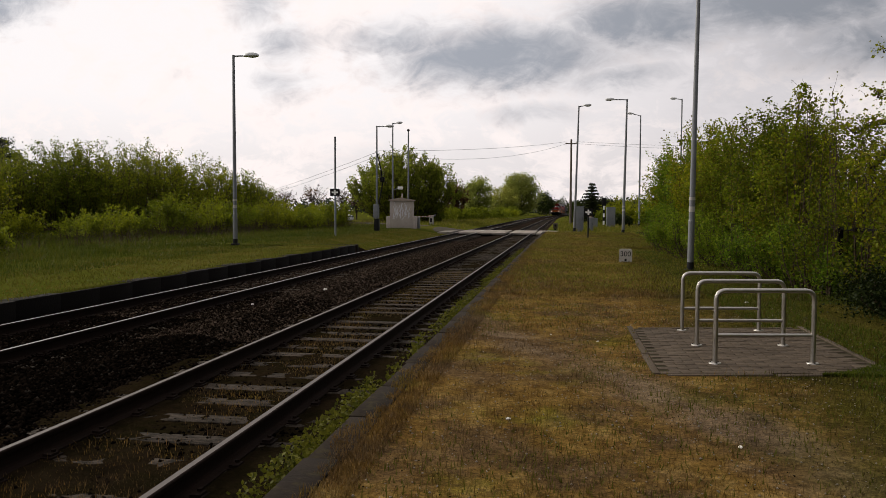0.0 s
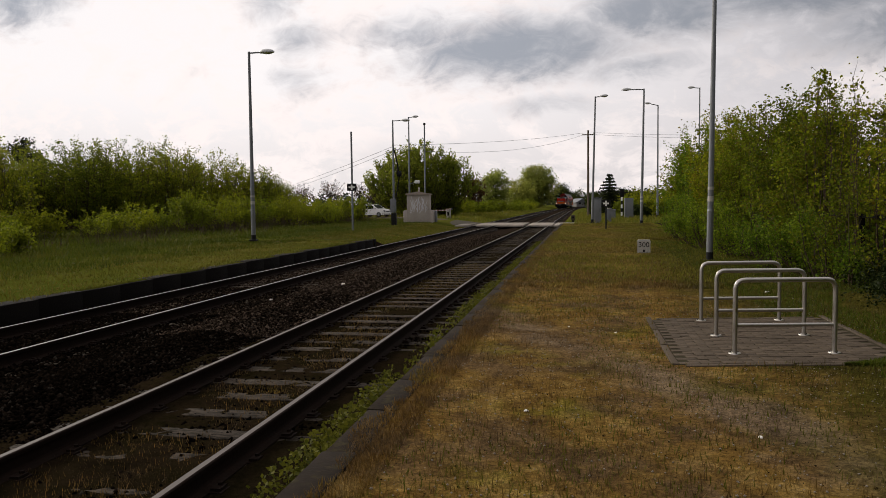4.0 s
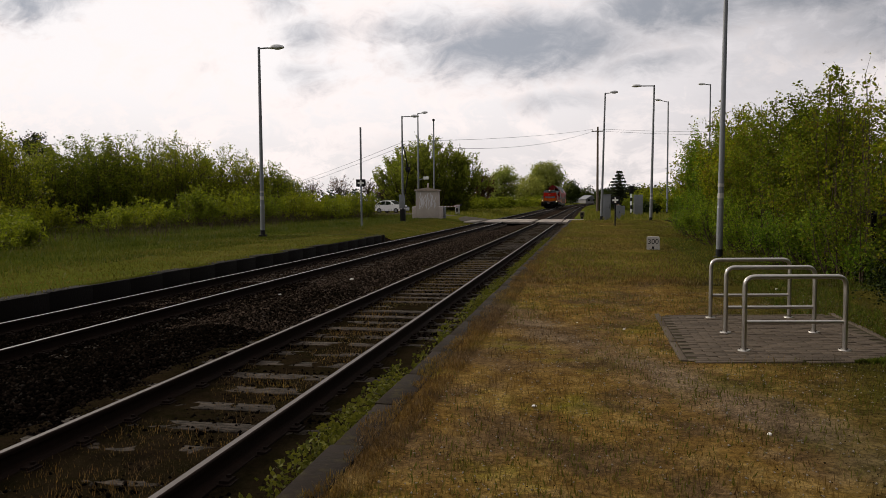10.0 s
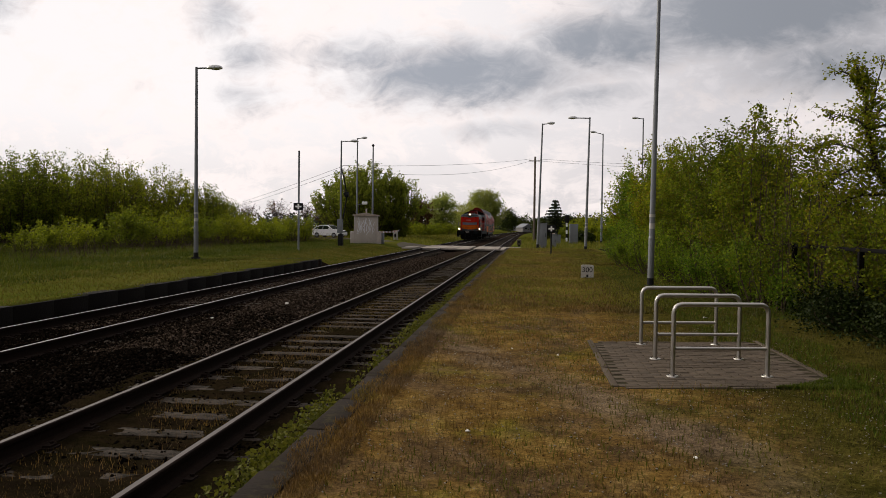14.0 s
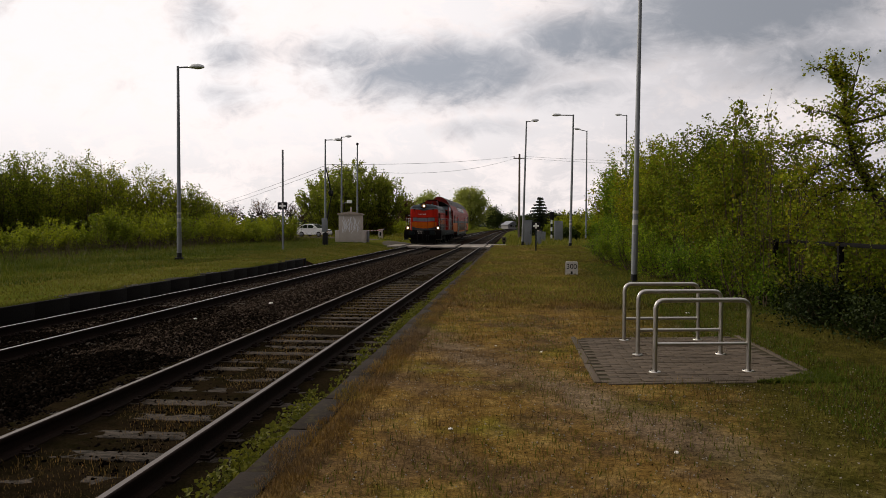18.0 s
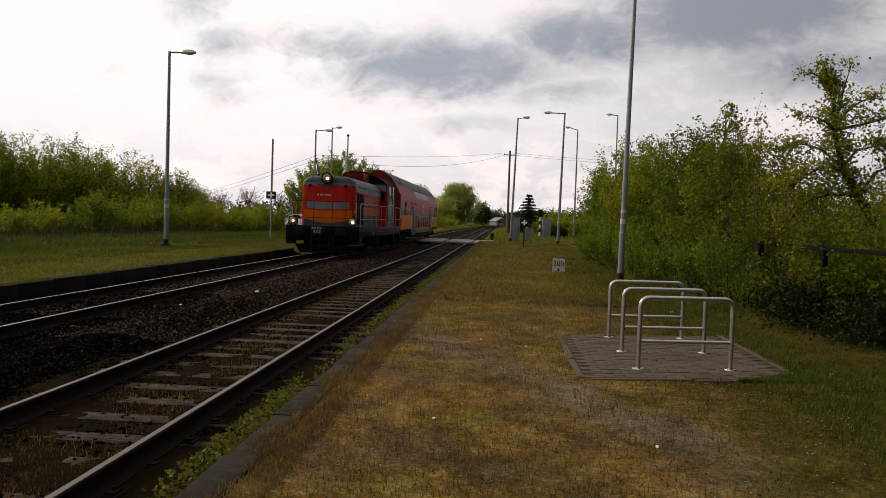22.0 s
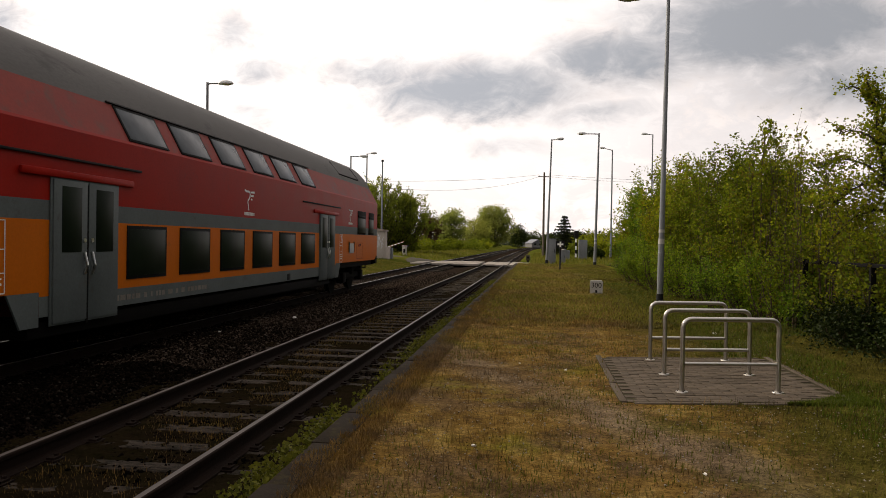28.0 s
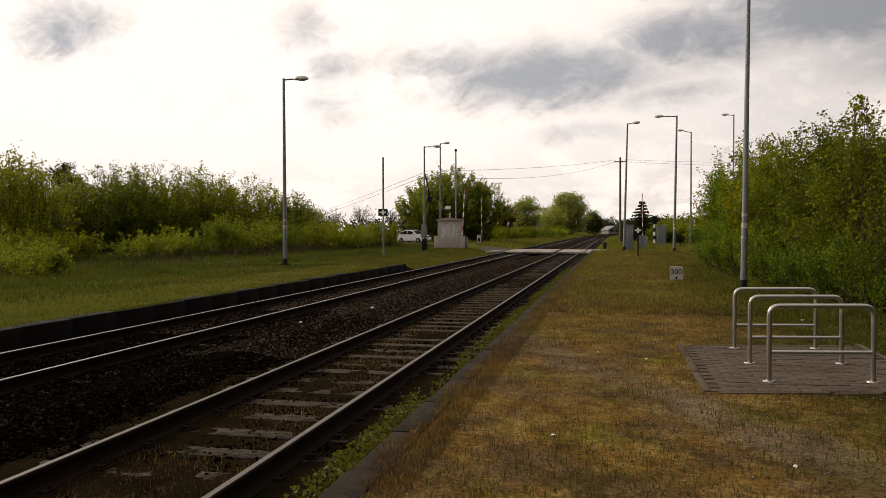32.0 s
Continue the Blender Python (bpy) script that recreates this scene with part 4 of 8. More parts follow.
def cable_pole():
    t = thing("utility_pole", "weathered wooden utility pole with a short crossarm", "utility pole", pose(0.7, 99.3, 0.0))
    part("mast", rod(bmesh.new(), (0, 0, 0), (0, 0, 10.75), 0.16, 0.11), M_WOODPOLE, t)
    part("crossarm", boxed(-0.75, 0.75, -0.06, 0.06, 10.15, 10.27, 0.01), M_WOODPOLE, t)
    for x in (-0.65, 0.65):
        part("insulator", rod(bmesh.new(), (x, 0, 10.27), (x, 0, 10.45), 0.05, 0.035, 10), M_WHITE, t)

    def wire(label, p, q, sag):
        bm = bmesh.new()
        p, q = Vector(p), Vector(q)
        tube(bm, [p.lerp(q, i / 24) - Vector((0, 0, 4 * sag * (i / 24) * (1 - i / 24))) for i in range(25)], 0.014, 5)
        tagged(new("overhead_cable", mesh_of("overhead_cable", bm, M_CABLE)), label, "cable", "overhead cables")
    wire("thin black overhead cable sagging across the tracks", (0.05, 99.3, 10.45), (-13.5, 55.1, 6.05), 0.30)
    wire("thick black overhead cable sagging across the tracks", (0.05, 99.3, 10.2), (-13.5, 55.1, 5.75), 0.95)
    wire("thin black cable running off behind the bushes", (1.35, 99.3, 10.45), (34, 104, 10.2), 0.4)
    wire("thin black cable running off behind the trees", (1.35, 99.3, 10.2), (34, 104, 9.6), 0.4)
    wire("thin black cable dipping towards bare trees", (-13.5, 55.1, 6.0), (-66, 150, 4.0), 0.4)
    wire("thin black cable above a meadow", (-13.5, 55.1, 5.7), (-68, 152, 3.0), 0.4)


cable_pole()


# ---- signs and small fixtures ----
def cross_sign(name, label, x, y, z0, top, plate_z, w, h, pole_mat, pole_r):
    t = thing(name, label, "sign", pose(x, y, z0))
    part("post", rod(bmesh.new(), (0, 0, 0), (0, 0, top - z0), pole_r, seg=10), pole_mat, t)
    b = part("board", boxed(-w / 2, w / 2, -pole_r - 0.03, -pole_r - 0.005, plate_z - z0 - h / 2, plate_z - z0 + h / 2, 0.006), M_BLACK, t, "black board")
    yy = -pole_r - 0.036
    c = plate_z - z0
    bm = bmesh.new()
    box(bm, -w * 0.33, w * 0.33, yy, yy + 0.006, c - h * 0.11, c + h * 0.11)
    box(bm, -h * 0.11, h * 0.11, yy - 0.003, yy + 0.006, c - h * 0.36, c + h * 0.36)
    part("cross", bm, M_WHITE, b, "white upright cross")
    return t


cross_sign("cross_sign", "black board with a white cross on a tall thin mast", -13.45, 44.2, 0.2, 6.05, 2.78, 0.58, 0.42, M_GALV, 0.055)
cross_sign("cross_sign", "low black board with a white cross on a black post", 1.3, 45.1, 0.2, 1.9, 1.66, 0.50, 0.42, M_BLACK, 0.045)


def hectometre_stone():
    t = thing("distance_stone", "white-painted distance stone with black numerals in short grass", "distance marker", pose(1.79, 23.9, 0.17, 0, 0, -4))
    bm = bmesh.new()
    prism(bm, [(-0.19, 0), (0.19, 0), (0.19, 0.38), (0.16, 0.42), (-0.16, 0.42), (-0.19, 0.38)], 'y', -0.09, 0.09)
    part("stone", bm, M_STONEWHITE, t)
    part("numeral", text_mesh("numeral", "300", 0.215, M_BLACK, 0.004), None, t, "black numerals", m=pose(0, -0.093, 0.27, 90, 0, 0))
    part("lower_bar", boxed(-0.03, 0.03, -0.096, -0.088, 0.05, 0.13), M_BLACK, t)


hectometre_stone()


def hut():
    t = thing("crossing_hut", "small plastered crossing hut with a graffiti scrawl and flat slab roof", "hut", pose(-13.65, 64.2, 0.1, 0, 0, 6))
    bm = boxed(-0.93, 0.93, -0.95, 0.95, 0, 2.42, 0.02)
    w = part("wall", bm, M_RENDER, t)
    bm = bmesh.new()
    prism(bm, [(-1.03, 2.42), (1.03, 2.42), (1.03, 2.52), (0, 2.68), (-1.03, 2.52)], 'y', -1.08, 1.08)
    part("roof", bm, M_ROOFSLAB, t)
    for x0, x1 in ((-1.24, -0.91), (0.91, 1.24)):
        part("plinth", boxed(x0, x1, -0.9, 0.9, 0, 1.12, 0.03), M_RENDER, t)
    part("finial", boxed(-0.06, 0.06, -0.06, 0.06, 2.6, 3.05, 0.01), M_RENDER, t)
    rng = random.Random(21)
    for k in range(13):
        bm = bmesh.new()
        x, z = -0.62 + 0.105 * k, 1.55 + rng.uniform(-0.15, 0.15)
        pts = [(x + rng.uniform(-0.16, 0.16), -0.957, z + d + rng.uniform(-0.1, 0.1)) for d in (-0.55, -0.2, 0.15, 0.5)]
        tube(bm, bend(pts, 0.09, 3), 0.022, 6)
        for v in bm.verts:
            v.co.y = -0.953 + (v.co.y + 0.957) * 0.12
        part("graffiti_stroke", bm, M_GRAFFITI, w, "pale spray-painted stroke")


hut()


def signal_post():
    """The dark road signal that leans on the lamp beside the hut."""
    t = thing("road_signal", "dark road signal mast with a grey relay box", "signal", pose(-13.45, 54.4, 0.15))
    part("mast", tube(bmesh.new(), [(0.05, 0, 0), (0.02, 0, 1.2), (0.45, 0, 3.6), (0.30, 0, 4.6), (0.05, 0, 5.6)], 0.045, 8), M_BLACK, t)
    part("relay_box", boxed(-0.21, 0.16, -0.2, 0.15, 1.0, 2.0, 0.02), M_CABINET, t, "grey relay box")
    part("foot_box", boxed(-0.16, 0.18, -0.18, 0.18, 0.0, 0.95, 0.02), M_BLACK, t)
    hd = part("signal_head", boxed(0.30, 0.58, -0.2, 0.08, 3.58, 3.98, 0.05), M_BLACK, t)
    part("hood", rod(bmesh.new(), (0.44, -0.22, 3.8), (0.44, -0.42, 3.8), 0.11, 0.12), M_BLACK, hd)


signal_post()


def stripes(parent, x0, y0, z0, length, r, n, c1, c2):
    for k in range(n):
        a, b = z0 + length * k / n, z0 + length * (k + 1) / n
        part("band", rod(bmesh.new(), (x0, y0, a), (x0, y0, b), r, seg=10), (c1, c2)[k % 2], parent)


def crossing_gear():
    for x, w, h in ((1.12, 0.66, 1.95), (2.02, 0.42, 1.1)):
        t = thing("switch_cabinet", "grey sheet-metal switch cabinet beside the crossing", "cabinet", pose(x, 62.6, 0.1), "cabinets at the crossing")
        part("body", boxed(-w / 2, w / 2, -0.25, 0.25, 0, h, 0.015), M_CABINET, t)
        d = part("door", boxed(-w / 2 + 0.04, w / 2 - 0.04, -0.268, -0.252, 0.1, h - 0.08, 0.004), M_CABINET, t)
        part("handle", boxed(w / 2 - 0.12, w / 2 - 0.09, -0.29, -0.268, h * 0.45, h * 0.6), M_BLACK, d)
        part("lid", boxed(-w / 2 - 0.04, w / 2 + 0.04, -0.3, 0.3, h, h + 0.04, 0.008), M_CABINET, t)
    t = thing("striped_signal_post", "black and white striped post carrying a dark crossing signal", "signal", pose(3.58, 73.6, 0.1))
    stripes(t, 0, 0, 0, 2.1, 0.09, 6, M_BLACK, M_WHITE)
    hd = part("signal_head", boxed(-0.18, 0.22, -0.15, 0.12, 2.1, 2.85, 0.04), M_BLACK, t)
    for z in (2.3, 2.62):
        part("lens_hood", rod(bmesh.new(), (0.02, -0.15, z), (0.02, -0.36, z), 0.12, 0.13), M_BLACK, hd)
    part("cross_arm", boxed(-0.5, 0.55, -0.06, -0.03, 2.42, 2.54, 0.01), M_BLACK, t)
    t = thing("switch_cabinet", "grey metal locker behind a striped post", "cabinet", pose(4.25, 74.2, 0.1), "cabinets at the crossing")
    part("body", boxed(-0.4, 0.4, -0.3, 0.3, 0, 2.0, 0.015), M_CABINET, t)
    part("door", boxed(-0.35, 0.35, -0.318, -0.302, 0.1, 1.9, 0.004), M_CABINET, t)
    t = thing("dwarf_signal", "low weathered dwarf signal beside the rails", "signal", pose(-0.85, 70.8, 0.0))
    part("housing", boxed(-0.2, 0.2, -0.12, 0.12, 0.12, 0.62, 0.03), M_YELLOW, t)
    part("foot", boxed(-0.1, 0.1, -0.08, 0.08, -0.02, 0.14), M_BLACK, t)
    part("lens", rod(bmesh.new(), (0, -0.12, 0.4), (0, -0.17, 0.4), 0.09, 0.1), M_BLACK, t)
    t = thing("bollard", "short white post at the crossing", "post", pose(-14.0, 80.8, 0.15))
    part("post", boxed(-0.21, 0.21, -0.18, 0.18, 0, 1.05, 0.04), M_STONEWHITE, t)
    part("window_plate", boxed(-0.1, 0.1, -0.215, -0.2, 0.35, 0.75, 0.005), M_BLACK, t)


crossing_gear()


def barrier(name_label, base, length, heading):
    """A crossing barrier: its housing, and a boom that turns at its top. heading: the way of the lowered boom, in degrees from +x."""
    t = thing("crossing_barrier", name_label, "barrier", pose(*base, 0, 0, heading), "crossing barriers")
    part("housing", boxed(-0.22, 0.22, -0.2, 0.2, 0, 1.0, 0.03), M_CABINET, t)
    boom = new("boom")
    boom.parent = t
    boom.matrix_basis = pose(0, 0.26, 1.05)
    n = 10
    for k in range(n):
        a, b = 0.1 + length * k / n, 0.1 + length * (k + 1) / n
        part("band", boxed(a, b, -0.03, 0.03, -0.05 + 0.002 * k, 0.05 - 0.002 * k), (M_WHITE, M_BOOMRED)[k % 2], boom)
    part("counterweight", boxed(-0.75, -0.1, -0.06, 0.06, -0.14, 0.14, 0.02), M_BLACK, boom)
    return boom


BOOM_A = barrier("red and white barrier boom pivoted beside the hut", (-12.55, 65.3, 0.12), 4.0, 80)
BOOM_B = barrier("red and white barrier boom across the road", (-14.1, 81.6, 0.15), 4.2, -88)
BOOM_C = barrier("red and white barrier boom beyond the tracks", (2.7, 71.1, 0.1), 3.7, 92)


# ---- bicycle stands ----
def bike_stands():
    t = thing("bicycle_stand", "brushed steel tube bicycle stand with a cross rail on grey pavers", "bicycle stand", pose(1.46, 8.02, PLAT_Z + 0.012, 0, 0, 9.2), "bicycle stands")
    w, h, r = 0.985, 0.735, 0.024
    part("hoop", tube(bmesh.new(), bend([(0, 0, 0), (0, 0, h), (w, 0, h), (w, 0, 0)], 0.10, 8), r, 14), M_STEEL, t)
    part("cross_rail", rod(bmesh.new(), (r * 0.9, 0, 0.285), (w - r * 0.9, 0, 0.285), 0.019, seg=12), M_STEEL, t)
    for x in (0, w):
        f = part("foot_plate", rod(bmesh.new(), (x, 0, 0), (x, 0, 0.010), 0.062, 0.058, 20), M_STEEL, t)
        for k in range(3):
            a = k * 2.094 + 0.5
            part("bolt", rod(bmesh.new(), (x + 0.044 * math.cos(a), 0.044 * math.sin(a), 0.010), (x + 0.044 * math.cos(a), 0.044 * math.sin(a), 0.018), 0.007, seg=6), M_RUST, f)
    for k, (x, y) in enumerate(((1.455, 9.08), (1.455, 10.2))):
        copy_thing(t, pose(x, y, PLAT_Z + 0.012, 0, 0, 9.2))


bike_stands()


# ---- train ----


def headlight(parent, name, x, y, z, r, lens_mat, depth=0.28, label=""):
    h = part(name, rod(bmesh.new(), (x, y + depth, z), (x, y, z), r * 0.82, r * 1.12, 20), M_UNDER, parent, label)
    bm = bmesh.new()
    bmesh.ops.create_uvsphere(bm, u_segments=18, v_segments=8, radius=r * 0.95, matrix=Matrix.Translation((x, y - 0.005, z)) @ Matrix.Diagonal((1, 0.22, 1, 1)))
    part("lens", bm, M_REFLECT, h, "warm reflector lens")
    bm = bmesh.new()
    bmesh.ops.create_uvsphere(bm, u_segments=14, v_segments=8, radius=r * 0.25, matrix=Matrix.Translation((x + 0.02, y - 0.05, z + 0.01)) @ Matrix.Diagonal((1, 0.6, 1, 1)))
    part("bulb", bm, lens_mat, h, "glowing warm bulb")
    return h


def wheelset(parent, y, r=0.5, c=None):
    c = r if c is None else c
    bm = bmesh.new()
    rod(bm, (-0.8, y, c), (0.8, y, c), 0.08, seg=10)
    ax = part("wheelset", bm, M_UNDER, parent)
    for s in (-1, 1):
        bm = bmesh.new()
        rod(bm, (s * 0.69, y, c), (s * 0.82, y, c), r, seg=28)
        rod(bm, (s * 0.69, y, c), (s * 0.72, y, c), r + 0.03, seg=28)
        part("wheel", bm, M_UNDER, ax)


def emblem_mesh(q, bars=8):
    """A winged letter drawn as plain strokes, in a plane facing +x, with a row of bars below."""
    bm = bmesh.new()

    def stroke(pts, w0, w1):
        n = len(pts)
        rows = []
        for k, (u, v) in enumerate(pts):
            a, b = Vector(pts[max(0, k - 1)]), Vector(pts[min(n - 1, k + 1)])
            d = (b - a).normalized()
            w = (w0 + (w1 - w0) * k / (n - 1)) / 2
            rows.append([bm.verts.new((0.0, (u - d.y * w * e) * q, (v + d.x * w * e) * q)) for e in (-1, 1)])
        for a, b in zip(rows, rows[1:]):
            bm.faces.new((a[0], a[1], b[1], b[0]))
    stroke([(-0.29, 0.24), (-0.20, 0.215), (-0.06, 0.215), (0.0, 0.19), (0.015, 0.13), (-0.03, 0.07), (-0.10, 0.03), (-0.115, -0.02), (-0.08, -0.09), (-0.055, -0.19)], 0.045, 0.03)
    stroke([(0.05, 0.205), (0.27, 0.215)], 0.035, 0.045)
    stroke([(0.055, 0.125), (0.21, 0.135)], 0.035, 0.045)
    stroke([(0.06, 0.05), (0.14, 0.055)], 0.035, 0.04)
    for k in range(bars):
        x = -0.30 + 0.60 * k / bars
        stroke([(x, -0.265), (x + 0.42 / bars, -0.265)], 0.07, 0.07)
    r = bmesh.ops.extrude_face_region(bm, geom=bm.faces[:])
    for v in r["geom"]:
        if isinstance(v, bmesh.types.BMVert):
            v.co.x += 0.004
    return bm


def locomotive():
    # its paints are darkened to stand in for shade on front and side
    t = thing("diesel_locomotive", "red, orange and grey diesel shunting locomotive with lit headlamps, soot-streaked, paint darkened for shade", "locomotive")
    # frame and front
    bm = bmesh.new()
    box(bm, -1.55, 1.55, 0.05, 13.55, 0.80, 1.24, 0.015)
    part("frame", bm, M_FRAME, t, "weathered grey frame")
    b = part("buffer_beam", boxed(-1.58, 1.58, -0.22, 0.05, 0.62, 1.27, 0.02), M_UNDER, t, "black buffer beam")
    part("rear_buffer_beam", boxed(-1.5, 1.5, 13.55, 13.75, 0.62, 1.24, 0.02), M_UNDER, t)
    for s in (-1, 1):
        bf = part("buffer", rod(bmesh.new(), (s * 0.88, -0.22, 1.03), (s * 0.88, -0.66, 1.03), 0.13, 0.10, 16), M_UNDER, t)
        part("buffer_head", boxed(s * 0.88 - 0.24, s * 0.88 + 0.24, -0.74, -0.66, 0.86, 1.20, 0.06), M_FRAME, bf, "scuffed dark buffer plate")
        part("buffer", rod(bmesh.new(), (s * 0.88, 13.75, 0.98), (s * 0.88, 14.3, 0.98), 0.13, 0.16, 16), M_UNDER, t)
        headlight(t, "headlamp", s * 1.29, -0.20, 1.45, 0.19, M_HEADLAMP, label="round side headlamp, lit")
        part("lamp_bracket", boxed(s * 1.29 - 0.09, s * 1.29 + 0.09, -0.16, 0.10, 1.24, 1.32, 0.01), M_UNDER, t)
        part("marker_lamp", rod(bmesh.new(), (s * 1.27, 0.16, 1.66), (s * 1.27, 0.04, 1.66), 0.055, 0.06, 12), M_UNDER, t)
        # corner steps
        c = part("corner_steps", boxed(s * 1.28, s * 1.58, -0.18, 0.45, 0.45, 0.80, 0.03), M_FRAME, t)
        for z in (0.46, 0.72):
            part("tread", boxed(s * 1.12, s * 1.60, -0.28, -0.10, z, z + 0.03), M_YELLOW if z < 0.5 else M_UNDER, c)
        # frame side knees
        bm = bmesh.new()
        prism(bm, [(0.05, 0.46), (0.45, 0.46), (0.72, 0.80), (0.05, 0.80)], 'x', s * 1.50, s * 1.56)
        part("side_knee", bm, M_FRAME, t)
    bm = bmesh.new()
    prism(bm, [(-1.15, 0.50), (1.15, 0.50), (0.95, 0.13), (-0.95, 0.13)], 'y', -0.30, -0.22)
    part("rail_guard", bm, M_UNDER, t)
    part("coupling", tube(bmesh.new(), [(0, -0.22, 0.96), (0, -0.5, 0.9), (0.02, -0.55, 0.6), (0, -0.45, 0.42)], 0.05, 8), M_UNDER, t)
    for x in (-0.42, 0.36, 0.52):
        part("brake_hose", tube(bmesh.new(), [(x, -0.22, 0.86), (x, -0.42, 0.8), (x, -0.46, 0.45), (x + 0.05, -0.36, 0.30)], 0.03, 8), M_RUBBER, t)
    pl = part("number_plate", boxed(-0.50, 0.10, -0.235, -0.222, 0.92, 1.26), M_BLACK, t)
    for k in range(4):
        part("number_bar", boxed(-0.46 + 0.115 * k, -0.385 + 0.115 * k, -0.242, -0.236, 1.12, 1.23), M_PEBBLE, pl)
    for k in range(3):
        part("number_bar", boxed(-0.38 + 0.115 * k, -0.305 + 0.115 * k, -0.242, -0.236, 0.97, 1.08), M_PEBBLE, pl)
    # long hood, in bands that sag across the front
    hw, y0, y1 = 1.19, 0.62, 8.1
    levels = [(1.24, 0, 0, 0.0, 0.0), (1.56, 0, 0, 0.0, 0.15), (1.78, 0, 0, 0.0, 0.09), (1.97, 0, 0, 0.0, 0.04), (2.05, 0, 0, 0.0, 0.05), (2.16, 0, 0, 0.0, 0.05), (2.25, 0, 0, 0.0, 0.05), (2.36, 0, 0, 0.0, 0.06),
              (2.80, 0, 0, 0.26, 0.06), (2.92, 0, 0, 0.19, 0.03), (3.02, 0, 0, 0.13, 0.0), (3.13, 0.02, 0.0, 0.06, 0.0), (3.24, 0.06, 0.01, 0.02, 0.0), (3.33, 0.14, 0.03, 0.0, 0.0), (3.40, 0.27, 0.07, 0.0, 0.0), (3.44, 0.46, 0.14, 0.0, 0.0), (3.455, 0.80, 0.3, 0.0, 0.0)]
    r = 0.25
    arc = [(hw - r + r * math.cos(a), y0 + r + 0.09 - r * math.sin(a)) for a in [math.pi / 2 * k / 6 for k in range(7)]]
    plan = [(hw, y1), (hw, 7.25), (hw, 2.86), (hw, 1.36)] + arc + [(0.6, y0 + 0.03), (0.3, y0 + 0.005), (0.0, y0)]
    ring = plan + [(-x, y) for x, y in reversed(plan[:-1])]
    RED, OR, GR, ROOF, PALE = range(5)

    def band(z, i):
        j = i if i < len(plan) - 1 else len(ring) - 2 - i
        if z >= 3.02:
            return ROOF
        if z >= 2.80:
            return PALE
        if j >= 8:                             # front
            return GR if z < 1.56 else OR if z < 1.97 else RED if z < 2.05 else PALE if z < 2.36 and j >= 10 else RED
        if j == 1:                             # striped side
            return GR if z < 1.78 else OR if z < 2.16 else GR if z < 2.25 else RED
        if j == 2 and z < 1.56:
            return GR
        return RED
    bm = bmesh.new()
    rows = []
    for z, ins, insf, lift, sag in levels:
        row = []
        for x, y in ring:
            k = (hw - ins) / hw
            f = step01(1.30, 0.72, y)
            c = max(0.0, 1 - (x / 1.0) ** 2) if y < 0.8 else 0.0
            row.append(bm.verts.new((x * k, y0 + insf + (y - y0) * (y1 - y0 - insf) / (y1 - y0), z + lift * f - sag * c)))
        rows.append(row)
    for a in range(len(rows) - 1):
        for i in range(len(ring) - 1):
            f = bm.faces.new((rows[a][i], rows[a][i + 1], rows[a + 1][i + 1], rows[a + 1][i]))
            f.material_index = band(levels[a][0], i)
    f = bm.faces.new(rows[-1])
    f.material_index = ROOF
    bm.faces.new([rows[k][0] for k in range(len(rows))] + [rows[k][-1] for k in reversed(range(len(rows)))])
    hood = part("long_hood", bm, [M_RED, M_LOCO_ORANGE, M_LOCOGREY, M_HOODGREY, M_PALEGREY], t, "long engine hood in red, orange and grey bands", smooth=40)
    # grilles, seams, panels on the hood
    for s in (-1, 1):
        for a, b2 in ((1.18, 1.90), (2.02, 2.75)):
            g = part("radiator_grille", boxed(s * 1.17, s * 1.205, a, b2, 1.36, 2.74, 0.01), M_UNDER, hood, "open black radiator grille")
            for k in range(12):
                part("slat", boxed(s * 1.203, s * 1.209, a + 0.03, b2 - 0.03, 1.43 + 0.108 * k, 1.45 + 0.108 * k), M_UNDER, g)
            part("grille_frame", tube(bmesh.new(), [(s * 1.205, a, 1.36), (s * 1.205, a, 2.74), (s * 1.205, b2, 2.74), (s * 1.205, b2, 1.36)], 0.014, 6), M_DARKRED, g)
        for y in (3.25, 3.75, 4.25, 4.75, 5.25, 5.75, 6.25, 6.75, 7.25):
            part("door_seam", boxed(s * 1.186, s * 1.1915, y, y + 0.006, 1.30, 2.76), M_UNDER, hood)
            part("door_hinge", boxed(s * 1.188, s * 1.204, y + 0.03, y + 0.06, 2.62, 2.70, 0.003), M_DARKRED, hood)
            part("door_hinge", boxed(s * 1.188, s * 1.204, y + 0.03, y + 0.06, 1.42, 1.50, 0.003), M_HOODGREY, hood)
        for y in (3.5, 4.0, 4.5, 5.5):
            part("door_latch", rod(bmesh.new(), (s * 1.188, y, 2.02), (s * 1.215, y, 2.02), 0.022, seg=8), M_UNDER, hood)
        for y in (4.28, 4.5, 4.72, 4.94, 5.4):
            part("wash_streak", boxed(s * 1.1885, s * 1.1905, y, y + 0.05, 2.36, 2.70), M_STREAK, hood, "pale red streak down the hood door")
        for y in (2.9, 4.4, 5.9):
            part("roof_seam", boxed(s * 1.188, s * 1.198, y, y + 0.02, 2.82, 3.02), M_UNDER, hood)
        part("gutter", boxed(s * 1.18, s * 1.205, 1.4, 8.05, 3.015, 3.035), M_UNDER, hood)
        part("dark_panel", boxed(s * 1.188, s * 1.196, 7.45, 7.75, 1.3, 1.72, 0.003), M_DARKRED, hood)
        part("side_mirror", boxed(s * 1.22, s * 1.40, 7.85, 8.08, 2.60, 3.06, 0.05), M_UNDER, t, "black mirror housing beside the cab")
